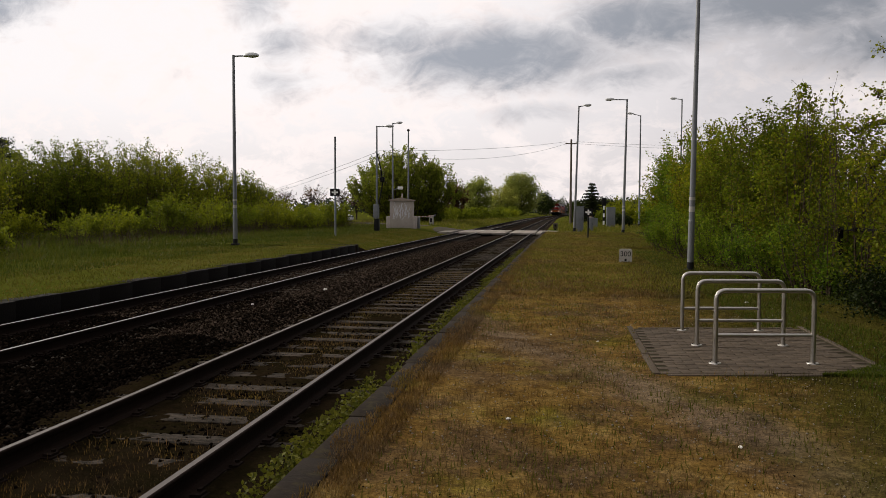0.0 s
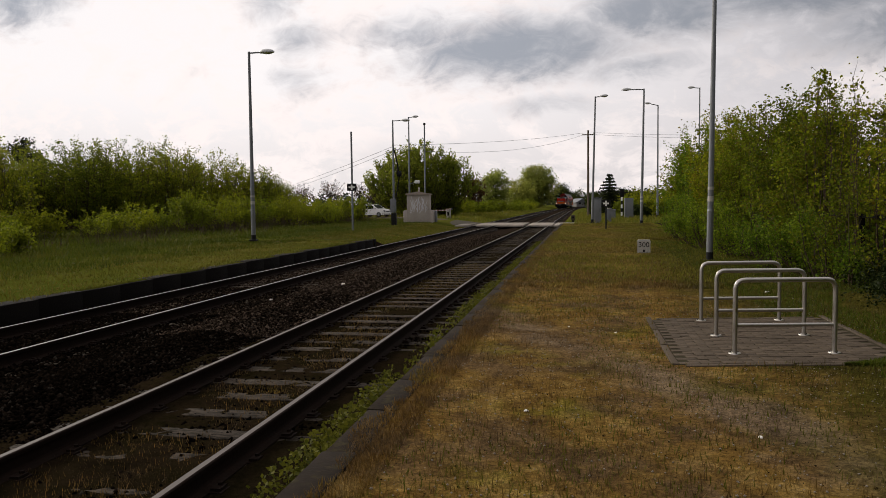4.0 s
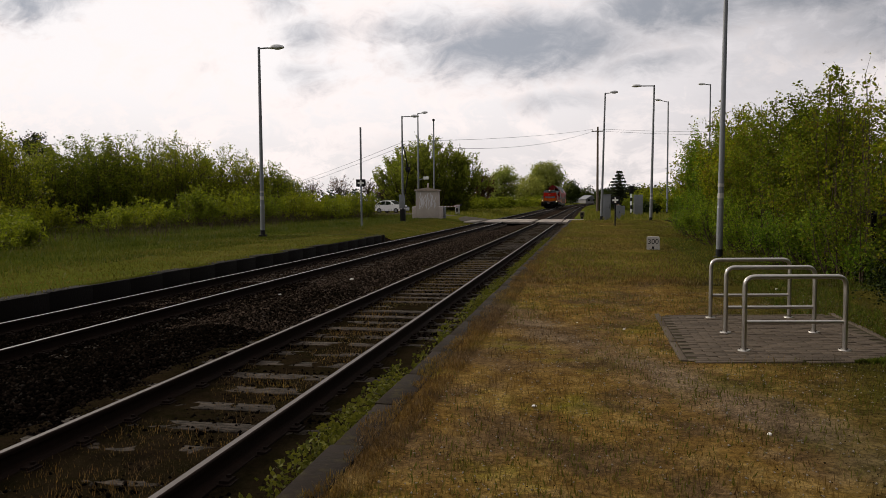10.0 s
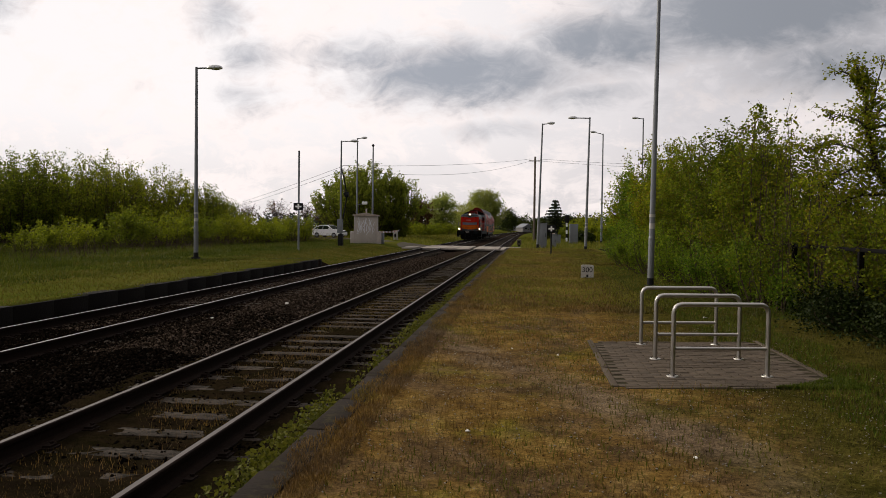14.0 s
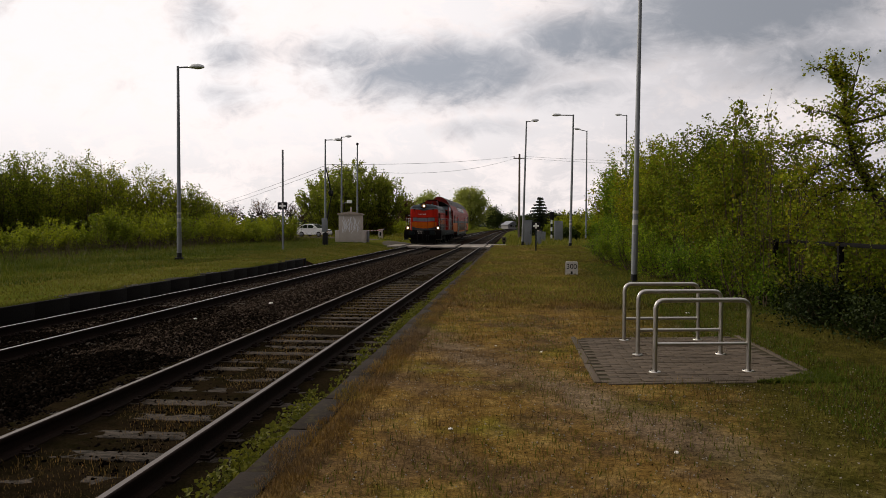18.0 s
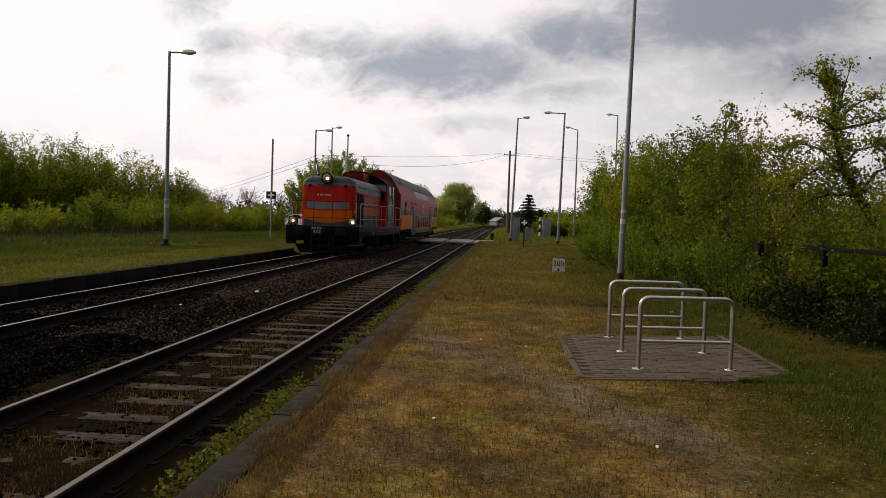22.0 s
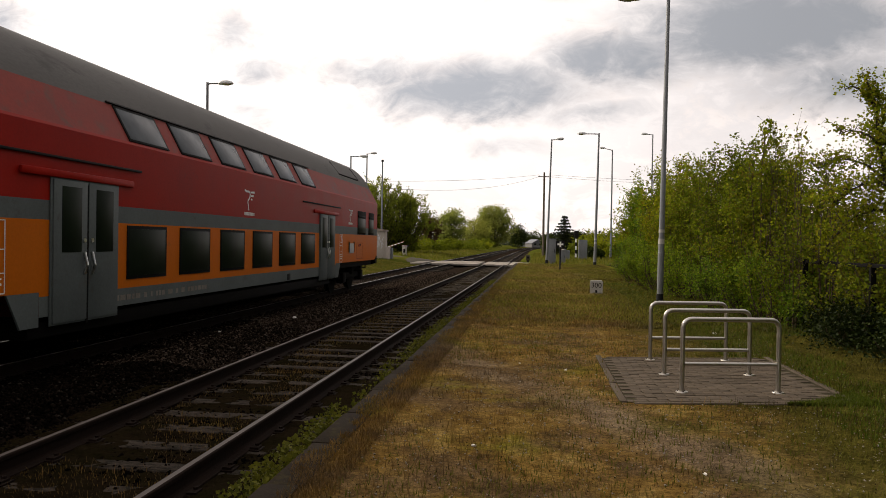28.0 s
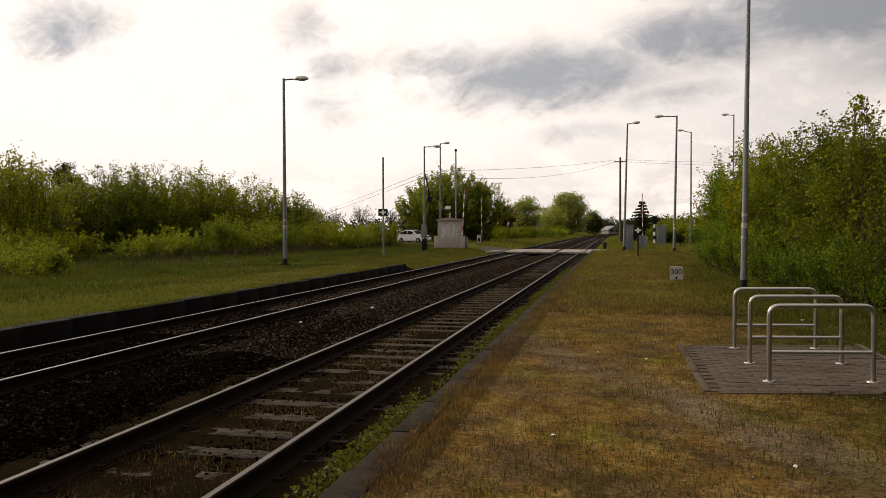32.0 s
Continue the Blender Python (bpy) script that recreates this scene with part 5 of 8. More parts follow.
        # operator's emblem as plain shapes
        part("emblem", emblem_mesh(0.78, 7), M_STONEWHITE, hood, "pale winged emblem over lettering bars", m=pose(s * 1.192, 0.94, 2.12, 0, 0, 0 if s > 0 else 180))
    for k, w in enumerate((0.05, 0, 0.05, 0.05, 0.05, 0, 0.05, 0.05, 0.05, 0.03, 0.05)):
        if w:
            part("number_bar", boxed(-0.44 + 0.056 * k, -0.44 + 0.056 * k + w * 0.8, 0.605, 0.633, 2.59, 2.66), M_STONEWHITE, hood)
    bm = bmesh.new()
    prism(bm, [(-0.52, 3.11), (-0.30, 2.97), (0.0, 2.92), (0.30, 2.97), (0.52, 3.11), (0.28, 3.07), (0.0, 3.13), (-0.28, 3.07)], 'y', 0.60, 0.622)
    part("winged_badge", bm, M_HOODGREY, hood)
    for x, z in ((-0.78, 3.02), (0.78, 3.02)):
        part("marker_light", rod(bmesh.new(), (x, 0.70, z), (x, 0.59, z), 0.05, 0.055, 12), M_UNDER, hood)
    bm = rod(bmesh.new(), (0, 0.42, 3.34), (0, 1.0, 3.34), 0.245, 0.215, 24)
    tl = part("top_headlamp", bm, M_HOODGREY, t, "large round headlamp on the hood's brow, lit")
    bm = bmesh.new()
    rod(bm, (0, 0.38, 3.34), (0, 0.44, 3.34), 0.25, seg=24)
    part("rim", bm, M_UNDER, tl)
    bm = bmesh.new()
    bmesh.ops.create_uvsphere(bm, u_segments=20, v_segments=8, radius=0.20, matrix=Matrix.Translation((0, 0.385, 3.34)) @ Matrix.Diagonal((1, 0.2, 1, 1)))
    part("lens", bm, M_REFLECT, tl, "warm reflector lens")
    bm = bmesh.new()
    bmesh.ops.create_uvsphere(bm, u_segments=14, v_segments=8, radius=0.05, matrix=Matrix.Translation((0.03, 0.34, 3.32)) @ Matrix.Diagonal((1, 0.5, 1, 1)))
    part("bulb", bm, M_HEADLAMP, tl, "glowing warm bulb")
    # roof gear
    for y in (2.9, 4.7, 5.6):
        part("lifting_lug", tube(bmesh.new(), [(0.55, y, 3.40), (0.55, y + 0.02, 3.52), (0.55, y + 0.12, 3.52), (0.55, y + 0.14, 3.40)], 0.018, 6), M_UNDER, t)
    part("roof_hatch", boxed(-0.55, 0.55, 1.3, 2.5, 3.445, 3.50, 0.02), M_HOODGREY, t)
    part("roof_hatch", boxed(-0.5, 0.5, 2.75, 3.5, 3.445, 3.49, 0.02), M_HOODGREY, t)
    part("exhaust", tube(bmesh.new(), [(0.40, 3.95, 3.38), (0.40, 3.95, 3.60), (0.40, 3.88, 3.70)], 0.055, 10), M_BLACK, t)
    bm = bmesh.new()
    prism(bm, [(-0.62, 3.2), (0.62, 3.2), (0.52, 3.88), (0.44, 3.96), (-0.44, 3.96), (-0.52, 3.88)], 'y', 6.23, 8.1)
    part("roof_housing", bm, M_DARKRED, t, "sooty dark red roof housing")
    part("roof_cap", boxed(-0.46, 0.46, 7.25, 8.3, 3.96, 4.08, 0.03), M_UNDER, t)
    # cab
    cw = 1.5
    bm = bmesh.new()
    prism(bm, [(-cw, 1.24), (cw, 1.24), (cw, 2.45), (cw - 0.05, 3.48), (cw - 0.35, 3.66), (-cw + 0.35, 3.66), (-cw + 0.05, 3.48), (-cw, 2.45)], 'y', 8.1, 10.55)
    cab = part("cab", bm, M_RED, t, "red cab with grey doors")
    bm = bmesh.new()
    prism(bm, [(-cw - 0.02, 3.46), (-cw + 0.18, 3.64), (-cw + 0.6, 3.86), (-0.45, 3.98), (0.45, 3.98), (cw - 0.6, 3.86), (cw - 0.18, 3.64), (cw + 0.02, 3.46)], 'y', 7.95, 10.65)
    rf = part("cab_roof", bm, M_UNDER, t, "sooty curved cab roof")
    for y in (8.5, 10.2):
        part("roof_eye", tube(bmesh.new(), [(0.9, y, 3.76), (0.9, y, 3.87), (0.9, y + 0.09, 3.87), (0.9, y + 0.09, 3.76)], 0.014, 6), M_UNDER, rf)
    slope = math.degrees(math.atan2(0.05, 1.03))
    for s in (-1, 1):
        d = part("cab_door", boxed(s * (cw + 0.002), s * (cw + 0.03), 8.26, 9.84, 1.28, 2.46, 0.008), M_PALEGREY, cab, "grey side door with a window")
        up = part("door_top", boxed(s * 0.002, s * 0.03, 8.26, 9.84, 0.0, 1.0, 0.008), M_PALEGREY, d, m=pose(s * cw, 0, 2.46, 0, -slope * s, 0))
        part("pane", boxed(s * 0.03, s * 0.036, 8.40, 9.62, 0.34, 0.96, 0.002), M_WINDOW_UP, d, m=pose(s * cw, 0, 2.46, 0, -slope * s, 0))
        part("pane_seal", tube(bmesh.new(), bend([(s * 0.034, 8.9, 0.32), (s * 0.034, 8.38, 0.32), (s * 0.034, 8.38, 0.98), (s * 0.034, 9.64, 0.98), (s * 0.034, 9.64, 0.32), (s * 0.034, 8.9, 0.32)], 0.06, 4), 0.018, 6), M_RUBBER, d, m=pose(s * cw, 0, 2.46, 0, -slope * s, 0))
        pn = part("rear_side_panel", boxed(s * (cw + 0.002), s * (cw + 0.05), 9.88, 10.54, 1.28, 2.46, 0.01), M_PALEGREY, cab, "pale grey panel behind the door")
        part("panel_top", boxed(s * 0.002, s * 0.05, 9.88, 10.54, 0.0, 1.0, 0.008), M_PALEGREY, pn, m=pose(s * cw, 0, 2.46, 0, -slope * s, 0))
        part("pane", boxed(s * 0.05, s * 0.056, 10.0, 10.36, 0.25, 0.94, 0.002), M_WINDOW_UP, pn, m=pose(s * cw, 0, 2.46, 0, -slope * s, 0))
        part("door_joint", boxed(s * (cw + 0.004), s * (cw + 0.02), 9.845, 9.875, 1.28, 3.44), M_RUBBER, cab)
        for z in (1.38, 1.56, 1.74):
            part("ledge", boxed(s * (cw + 0.028), s * (cw + 0.06), 8.30, 9.80, z, z + 0.025), M_GREY, d)
        part("ledge", boxed(s * (cw + 0.028), s * (cw + 0.07), 8.34, 9.76, 2.34, 2.37), M_CHROME, d)
        for y in (8.16, 9.86):
            part("grab_rail", rod(bmesh.new(), (s * (cw + 0.07), y, 1.3), (s * (cw + 0.07), y, 2.9), 0.016, seg=8), M_CHROME, cab)
        for k in range(4):
            part("lettering_bar", boxed(s * (cw + 0.03), s * (cw + 0.033), 8.75 + 0.13 * k, 8.83 + 0.13 * k, 2.52, 2.58), M_STONEWHITE, d)
        bm = bmesh.new()
        prism(bm, [(s * 0.80, 3.30), (s * 1.40, 3.10), (s * 1.42, 3.40), (s * 1.10, 3.60), (s * 0.80, 3.62)], 'y', 8.06, 8.095)
        part("front_window", bm, M_WINDOW_SKY, cab, "cab windscreen, tinted pale for the reflected sky")
        part("rear_window", boxed(s * 0.3, s * 1.3, 10.56, 10.59, 2.95, 3.40, 0.01), M_WINDOW_UP, cab)
        part("cab_steps", boxed(s * 1.45, s * 1.6, 9.9, 10.4, 0.42, 0.80, 0.02), M_UNDER, t)
        part("frame_socket", boxed(s * 1.55, s * 1.57, 3.55, 3.70, 0.88, 1.02, 0.004), M_PALEGREY, t)
        bm = bmesh.new()
        for y, w in ((4.95, 0.2), (5.35, 0.16), (5.8, 0.34), (6.45, 0.16)):
            box(bm, s * 1.550, s * 1.553, y, y + w, 0.98, 1.02)
        part("lettering_bar", bm, M_HOODGREY, t)
    bm = bmesh.new()
    prism(bm, [(-1.15, 1.24), (1.15, 1.24), (1.15, 2.50), (-1.15, 2.50)], 'y', 10.55, 12.95)
    sh = part("short_hood", bm, M_RED, t, "short rear hood in red")
    bm = bmesh.new()
    prism(bm, [(-1.15, 2.50), (1.15, 2.50), (1.10, 2.68), (0.92, 2.80), (-0.92, 2.80), (-1.10, 2.68)], 'y', 10.55, 12.93)
    part("short_hood_top", bm, M_HOODGREY, t)
    part("rear_mirror", boxed(1.2, 1.36, 11.0, 11.2, 2.35, 2.8, 0.04), M_UNDER, t)
    part("emblem", emblem_mesh(0.7, 6), M_STONEWHITE, sh, m=pose(1.152, 11.9, 2.15))
    for y in (11.2, 11.9, 12.5):
        part("door_seam", boxed(1.148, 1.156, y, y + 0.014, 1.3, 2.46), M_UNDER, sh)
    # handrails
    def rail(name, pts, r=0.016, material=M_RAILPAINT):
        part(name, tube(bmesh.new(), bend(pts, 0.12, 5), r, 8), material, t)
    for s in (-1, 1):
        x = s * 1.50
        rail("side_handrail", [(x, 0.50, 1.26), (x, 0.50, 2.28), (x, 7.87, 2.28), (x, 7.87, 1.26)])
        part("side_mid_rail", rod(bmesh.new(), (x, 0.5, 1.60), (x, 7.87, 1.60), 0.015, seg=8), M_RAILPAINT, t)
        for y in (1.9, 3.35, 4.8, 6.25):
            part("rail_post", rod(bmesh.new(), (x, y, 1.24), (x, y, 2.26), 0.015, seg=8), M_RAILPAINT, t)
        rail("rear_handrail", [(x, 11.48, 1.26), (x, 11.48, 2.30), (x, 13.5, 2.30), (x, 13.5, 0.6)])
        part("rear_mid_rail", rod(bmesh.new(), (x, 11.48, 1.62), (x, 13.5, 1.62), 0.014, seg=8), M_RAILPAINT, t)
        part("side_step_tread", boxed(s * 1.3, s * 1.62, 10.9, 11.4, 0.42, 0.46), M_UNDER, t)
    rail("front_handrail", [(-1.42, 0.45, 1.9), (-1.42, -0.08, 2.34), (1.42, -0.08, 2.34), (1.42, 0.45, 1.9)], 0.018, M_DARKRED)
    part("front_mid_rail", rod(bmesh.new(), (-1.42, -0.08, 1.62), (1.42, -0.08, 1.62), 0.014, seg=8), M_DARKRED, t)
    for x in (-1.42, -1.12, -0.42, 0.38, 0.97, 1.42):
        part("rail_post", rod(bmesh.new(), (x, -0.08, 1.25), (x, -0.08, 2.34), 0.016, seg=8), M_DARKRED if abs(x) < 1.4 else M_RAILPAINT, t)
    # running gear
    for y0 in (3.1, 10.4):
        bg = part("bogie", boxed(-1.05, 1.05, y0 - 1.9, y0 + 1.9, 0.42, 0.78, 0.05), M_UNDER, t)
        for s in (-1, 1):
            for d in (-1.2, 1.2):
                part("axle_box", boxed(s * 1.05, s * 1.28, y0 + d - 0.22, y0 + d + 0.22, 0.32, 0.74, 0.04), M_UNDER, bg)
        for d in (-1.2, 1.2):
            wheelset(t, y0 + d, 0.52)
    part("fuel_tank", boxed(-1.2, 1.2, 5.3, 8.2, 0.35, 0.80, 0.08), M_UNDER, t)
    return t


LOCO = locomotive()


def coach():
    L, END = 26.33, 0.64
    t = thing("double_deck_coach", "red and orange double-deck passenger coach with grey doors and roof", "railway coach")
    hw = 1.41
    RED, PINK, OR, GR, ROOF = range(5)
    mats = [M_COACHRED, M_PINK, M_ORANGE, M_GREY, M_ROOFGREY]

    def shell(name, y0, y1, zb, label, low):
        prof = [(hw, zb), (hw, 0.94), (hw, 1.92), (hw, 2.17), (hw, 3.13), (hw - 0.02, 3.17), (1.08, 3.74), (1.0, 3.89), (0.90, 4.04), (0.77, 4.20), (0.62, 4.34), (0.44, 4.48), (0.23, 4.59), (0.0, 4.64)]
        cols = [GR if low else OR, OR, GR, RED, RED, PINK] + [ROOF] * 7
        if not low:
            prof[1] = (hw, max(zb + 0.02, 1.05))
        bm = bmesh.new()
        ring = prof + [(-x, z) for x, z in reversed(prof[:-1])]
        cc = cols + cols[::-1]
        a = [bm.verts.new((x, y0, z)) for x, z in ring]
        b = [bm.verts.new((x, y1, z)) for x, z in ring]
        for i in range(len(ring) - 1):
            f = bm.faces.new((a[i], a[i + 1], b[i + 1], b[i]))
            f.material_index = cc[i]
        f = bm.faces.new((a[-1], a[0], b[0], b[-1]))
        f.material_index = GR
        bm.faces.new(a[::-1]).material_index = 5
        bm.faces.new(b).material_index = 5
        return part(name, bm, mats + [M_DARKRED], t, label, smooth=25)
    body = shell("low_body", -19.85, -5.52, 0.68, "banded bodyside between the doors", True)
    shell("front_body", -L, -19.85, 1.0, "", False)
    shell("rear_body", -5.52, END, 1.0, "", False)
    for s in (-1, 1):
        for ya, yb, yc in ((-5.52, -5.17, -4.92), (-19.85, -20.2, -20.45)):
            bm = bmesh.new()
            prism(bm, [(ya, 0.56), (yb, 0.56), (yc, 1.0), (ya, 1.0)], 'x', s * 1.38, s * 1.408)
            part("skirt_end", bm, M_GREY, t)
        # lower windows and upper windows
        for k in range(6):
            y = -7.80 - 1.744 * k
            w = part("lower_window", boxed(s * (hw + 0.001), s * (hw + 0.012), y - 1.26, y, 1.07, 1.89, 0.003), M_RUBBER, t)
            part("pane", boxed(s * (hw + 0.012), s * (hw + 0.015), y - 1.21, y - 0.05, 1.12, 1.84, 0.001), M_PANE_DARK, w)
            w = new("upper_window", None)
            w.parent = t
            tilt = math.degrees(math.atan2(hw - 0.02 - 1.08, 3.74 - 3.17))
            w.matrix_basis = pose(s * (hw - 0.02), 0, 3.17, 0, -tilt * s, 0)
            part("window_frame", boxed(s * 0.001, s * 0.016, y - 1.17, y + 0.11, 0.01, 0.64, 0.003), M_RUBBER, w)
            part("pane", boxed(s * 0.016, s * 0.019, y - 1.12, y + 0.06, 0.05, 0.59, 0.001), M_WINDOW_UP, w)
        gm = pose(s * (hw - 0.02), 0, 3.17, 0, -tilt * s, 0)
        part("rain_gutter", boxed(s * 0.004, s * 0.03, -17.85, -7.45, 0.655, 0.68), M_BLACK, t, m=gm)
        # doors with canopies
        for a, b in ((-7.36, -5.70), (-19.66, -18.05)):
            d = part("double_door", boxed(s * (hw + 0.001), s * (hw + 0.02), a, b, 0.55, 2.48, 0.004), M_GREY, t, "grey double door")
            mid = (a + b) / 2
            for u, v in ((a + 0.04, mid - 0.02), (mid + 0.02, b - 0.04)):
                lf = part("door_leaf", boxed(s * (hw + 0.02), s * (hw + 0.04), u, v, 0.58, 2.45, 0.006), M_GREY, d)
                part("pane", boxed(s * (hw + 0.041), s * (hw + 0.046), u + 0.17, v - 0.14, 1.50, 2.37, 0.001), M_PANE_DARK, lf)
                hy = v - 0.07 if v < mid else u + 0.07
                part("handle", tube(bmesh.new(), [(s * (hw + 0.05), hy, 1.20), (s * (hw + 0.09), hy, 1.32), (s * (hw + 0.05), hy, 1.50)], 0.018, 8), M_CHROME, lf)
                part("lock", rod(bmesh.new(), (s * (hw + 0.04), hy, 1.66), (s * (hw + 0.055), hy, 1.66), 0.03, seg=12), M_CHROME, lf)
            part("door_joint", boxed(s * (hw + 0.02), s * (hw + 0.034), mid - 0.02, mid + 0.02, 0.52, 2.42), M_RUBBER, d)
            cn = part("door_canopy", boxed(s * (hw + 0.002), s * (hw + 0.05), a - 0.6, b + 0.4, 2.47, 2.57, 0.02), M_COACHRED, t)
            part("canopy_rail", boxed(s * (hw + 0.002), s * (hw + 0.035), a - 1.6, b + 0.65, 2.72, 2.755, 0.008), M_BLACK, cn)
        # end windows
        for a, b in ((-0.89, -0.04), (-2.64, -1.41), (-24.32, -23.11)):
            w = part("end_window", boxed(s * (hw + 0.001), s * (hw + 0.012), a, b, 1.93, 2.75, 0.003), M_RUBBER, t)
            part("pane", boxed(s * (hw + 0.012), s * (hw + 0.016), a + 0.04, b - 0.04, 2.0, 2.50, 0.001), M_PANE_DARK, w)
            part("tilted_vent", boxed(s * (hw + 0.012), s * (hw + 0.03), a + 0.05, b - 0.05, 2.53, 2.60, 0.002), M_FRAME, w)
        part("vent_grille", boxed(s * (hw + 0.001), s * (hw + 0.012), -26.15, -25.75, 1.25, 1.72, 0.003), M_UNDER, t)
        part("hatch", boxed(s * (hw + 0.001), s * (hw + 0.02), -3.83, -3.21, 1.29, 1.62, 0.006), M_PALEHATCH, t, "small pale grey hatch")
        for za, zb, ya, yb in ((1.09, 1.1, -2.71, -1.78), (1.63, 1.64, -2.71, -1.78), (1.09, 1.64, -2.71, -2.70), (1.09, 1.64, -1.79, -1.78)):
            part("panel_seam", boxed(s * (hw + 0.001), s * (hw + 0.004), ya, yb, za, zb), M_DARKRED, t)
        part("panel_lock", boxed(s * (hw + 0.001), s * (hw + 0.02), -2.28, -2.20, 1.54, 1.60), M_BLACK, t)
        for y in (-3.86, -3.18):
            part("hatch_hinge", boxed(s * (hw + 0.002), s * (hw + 0.03), y - 0.015, y + 0.015, 1.34, 1.68), M_BLACK, t)
        part("tail_lamp", rod(bmesh.new(), (s * hw, -2.4, 1.55), (s * (hw + 0.03), -2.4, 1.55), 0.05, seg=12), M_REDP, t)
        # emblem shapes and lettering bars
        for y, q in ((-3.65, 0.9), (-12.75, 1.0), (-21.9, 0.9)):
            part("emblem", emblem_mesh(q), M_WHITE, t, "pale winged emblem over lettering bars", m=pose(s * (hw + 0.001), y, 2.52, 0, 0, 0 if s > 0 else 180))
        for y in (-4.87, -20.65):
            me = text_mesh("class_numeral", "2", 0.34, M_WHITE)
            part("class_numeral", me, None, t, m=pose(s * (hw + 0.004), y, 1.74, 90, 0, 90 * s))
            bm = bmesh.new()
            for a, b, c, d in ((-0.17, -0.155, 1.02, 1.90), (0.155, 0.17, 1.02, 1.90), (-0.17, 0.17, 1.885, 1.90), (-0.17, 0.17, 1.02, 1.035), (-0.17, 0.17, 1.26, 1.275), (-0.17, 0.17, 1.54, 1.555), (-0.05, 0.08, 1.36, 1.38), (-0.11, 0.11, 1.12, 1.15), (-0.11, 0.11, 1.19, 1.21)):
                box(bm, s * (hw + 0.001), s * (hw + 0.004), y + a, y + b, c, d)
            part("notice_frame", bm, M_WHITE, t)
        bm = bmesh.new()
        rng = random.Random(9)
        y = -14.9
        while y > -18.2:
            wd = rng.uniform(0.05, 0.16)
            box(bm, s * (hw + 0.001), s * (hw + 0.004), y - wd, y, 0.76, 0.84)
            y -= wd + rng.choice((0.03, 0.03, 0.12))
        tagged(part("lettering_bars", bm, M_PEBBLE, t), kind="stuff")
        part("socket", boxed(s * (hw + 0.001), s * (hw + 0.02), -10.15, -9.95, 0.70, 0.86, 0.01), M_BLACK, t)
    # roof gear
    for a, b in ((-3.6, -0.9), (-25.2, -22.8)):
        bm = bmesh.new()
        prism(bm, [(0.62, 4.30), (0.95, 3.94), (0.98, 3.96), (0.64, 4.37)], 'y', a, b)
        v = part("roof_vent", bm, M_ROOFGREY, t)
        part("vent_gap", boxed(0.955, 0.995, a, b, 3.915, 3.945, 0.005), M_UNDER, v, "narrow black vent slot")
        part("vent_end", tube(bmesh.new(), [(0.985, b, 3.94), (0.65, b + 0.02, 4.36)], 0.022, 6), M_UNDER, v)
    # ends: gangway, buffers
    for y, d in ((END, 1), (-L, -1)):
        part("gangway", boxed(-0.62, 0.62, y, y + 0.28 * d, 1.1, 3.3, 0.08), M_RUBBER, t)
        for s in (-1, 1):
            part("buffer", rod(bmesh.new(), (s * 0.88, y, 1.0), (s * 0.88, y + 0.5 * d, 1.0), 0.12, 0.15, 14), M_UNDER, t)
        part("end_sill", boxed(-1.3, 1.3, y - 0.35 * d, y + 0.06 * d, 0.82, 1.05, 0.02), M_UNDER, t)
    # running gear
    for y0 in (-2.5, -L + 2.9):
        bg = part("bogie", boxed(-1.0, 1.0, y0 - 1.7, y0 + 1.7, 0.36, 0.80, 0.05), M_UNDER, t)
        for s in (-1, 1):
            part("bogie_side", boxed(s * 1.0, s * 1.15, y0 - 1.6, y0 + 1.6, 0.42, 0.62, 0.04), M_UNDER, bg)
            for d in (-1.25, 1.25):
                part("axle_box", boxed(s * 1.0, s * 1.26, y0 + d - 0.18, y0 + d + 0.18, 0.30, 0.66, 0.04), M_UNDER, bg)
            part("spring", rod(bmesh.new(), (s * 1.08, y0, 0.55), (s * 1.08, y0, 0.95), 0.14, seg=14), M_UNDER, bg)
        for d in (-1.25, 1.25):
            wheelset(t, y0 + d, 0.46, 0.41)
        part("underside", boxed(-1.35, 1.35, y0 - 2.6, y0 + 2.4, 0.82, 1.0), M_UNDER, t)
    for s in (-1, 1):
        bm = bmesh.new()
        prism(bm, [(END - 0.42, 1.02), (END - 0.28, 0.86), (END - 0.02, 0.86), (END - 0.02, 1.14), (END - 0.16, 1.14), (END - 0.30, 1.02)], 'x', s * 1.20, s * 1.416)
        part("corner_step", bm, M_UNDER, t)
        part("brake_pipe", tube(bmesh.new(), [(s * 1.1, -1.0, 0.95), (s * 1.1, -0.9, 0.72), (s * 1.1, 0.0, 0.70), (s * 1.1, 0.05, 0.95)], 0.025, 7), M_UNDER, t)
        part("air_tank", rod(bmesh.new(), (s * 0.75, -0.95, 0.70), (s * 0.75, 0.15, 0.70), 0.19, seg=16), M_UNDER, t)
    part("draw_gear", boxed(-0.7, 0.7, -1.1, 0.30, 0.52, 0.95, 0.03), M_UNDER, t)
    part("floor_pan", boxed(-1.36, 1.36, -20.0, -6.0, 0.40, 0.62, 0.03), M_UNDER, t)
    return t


COACH = coach()


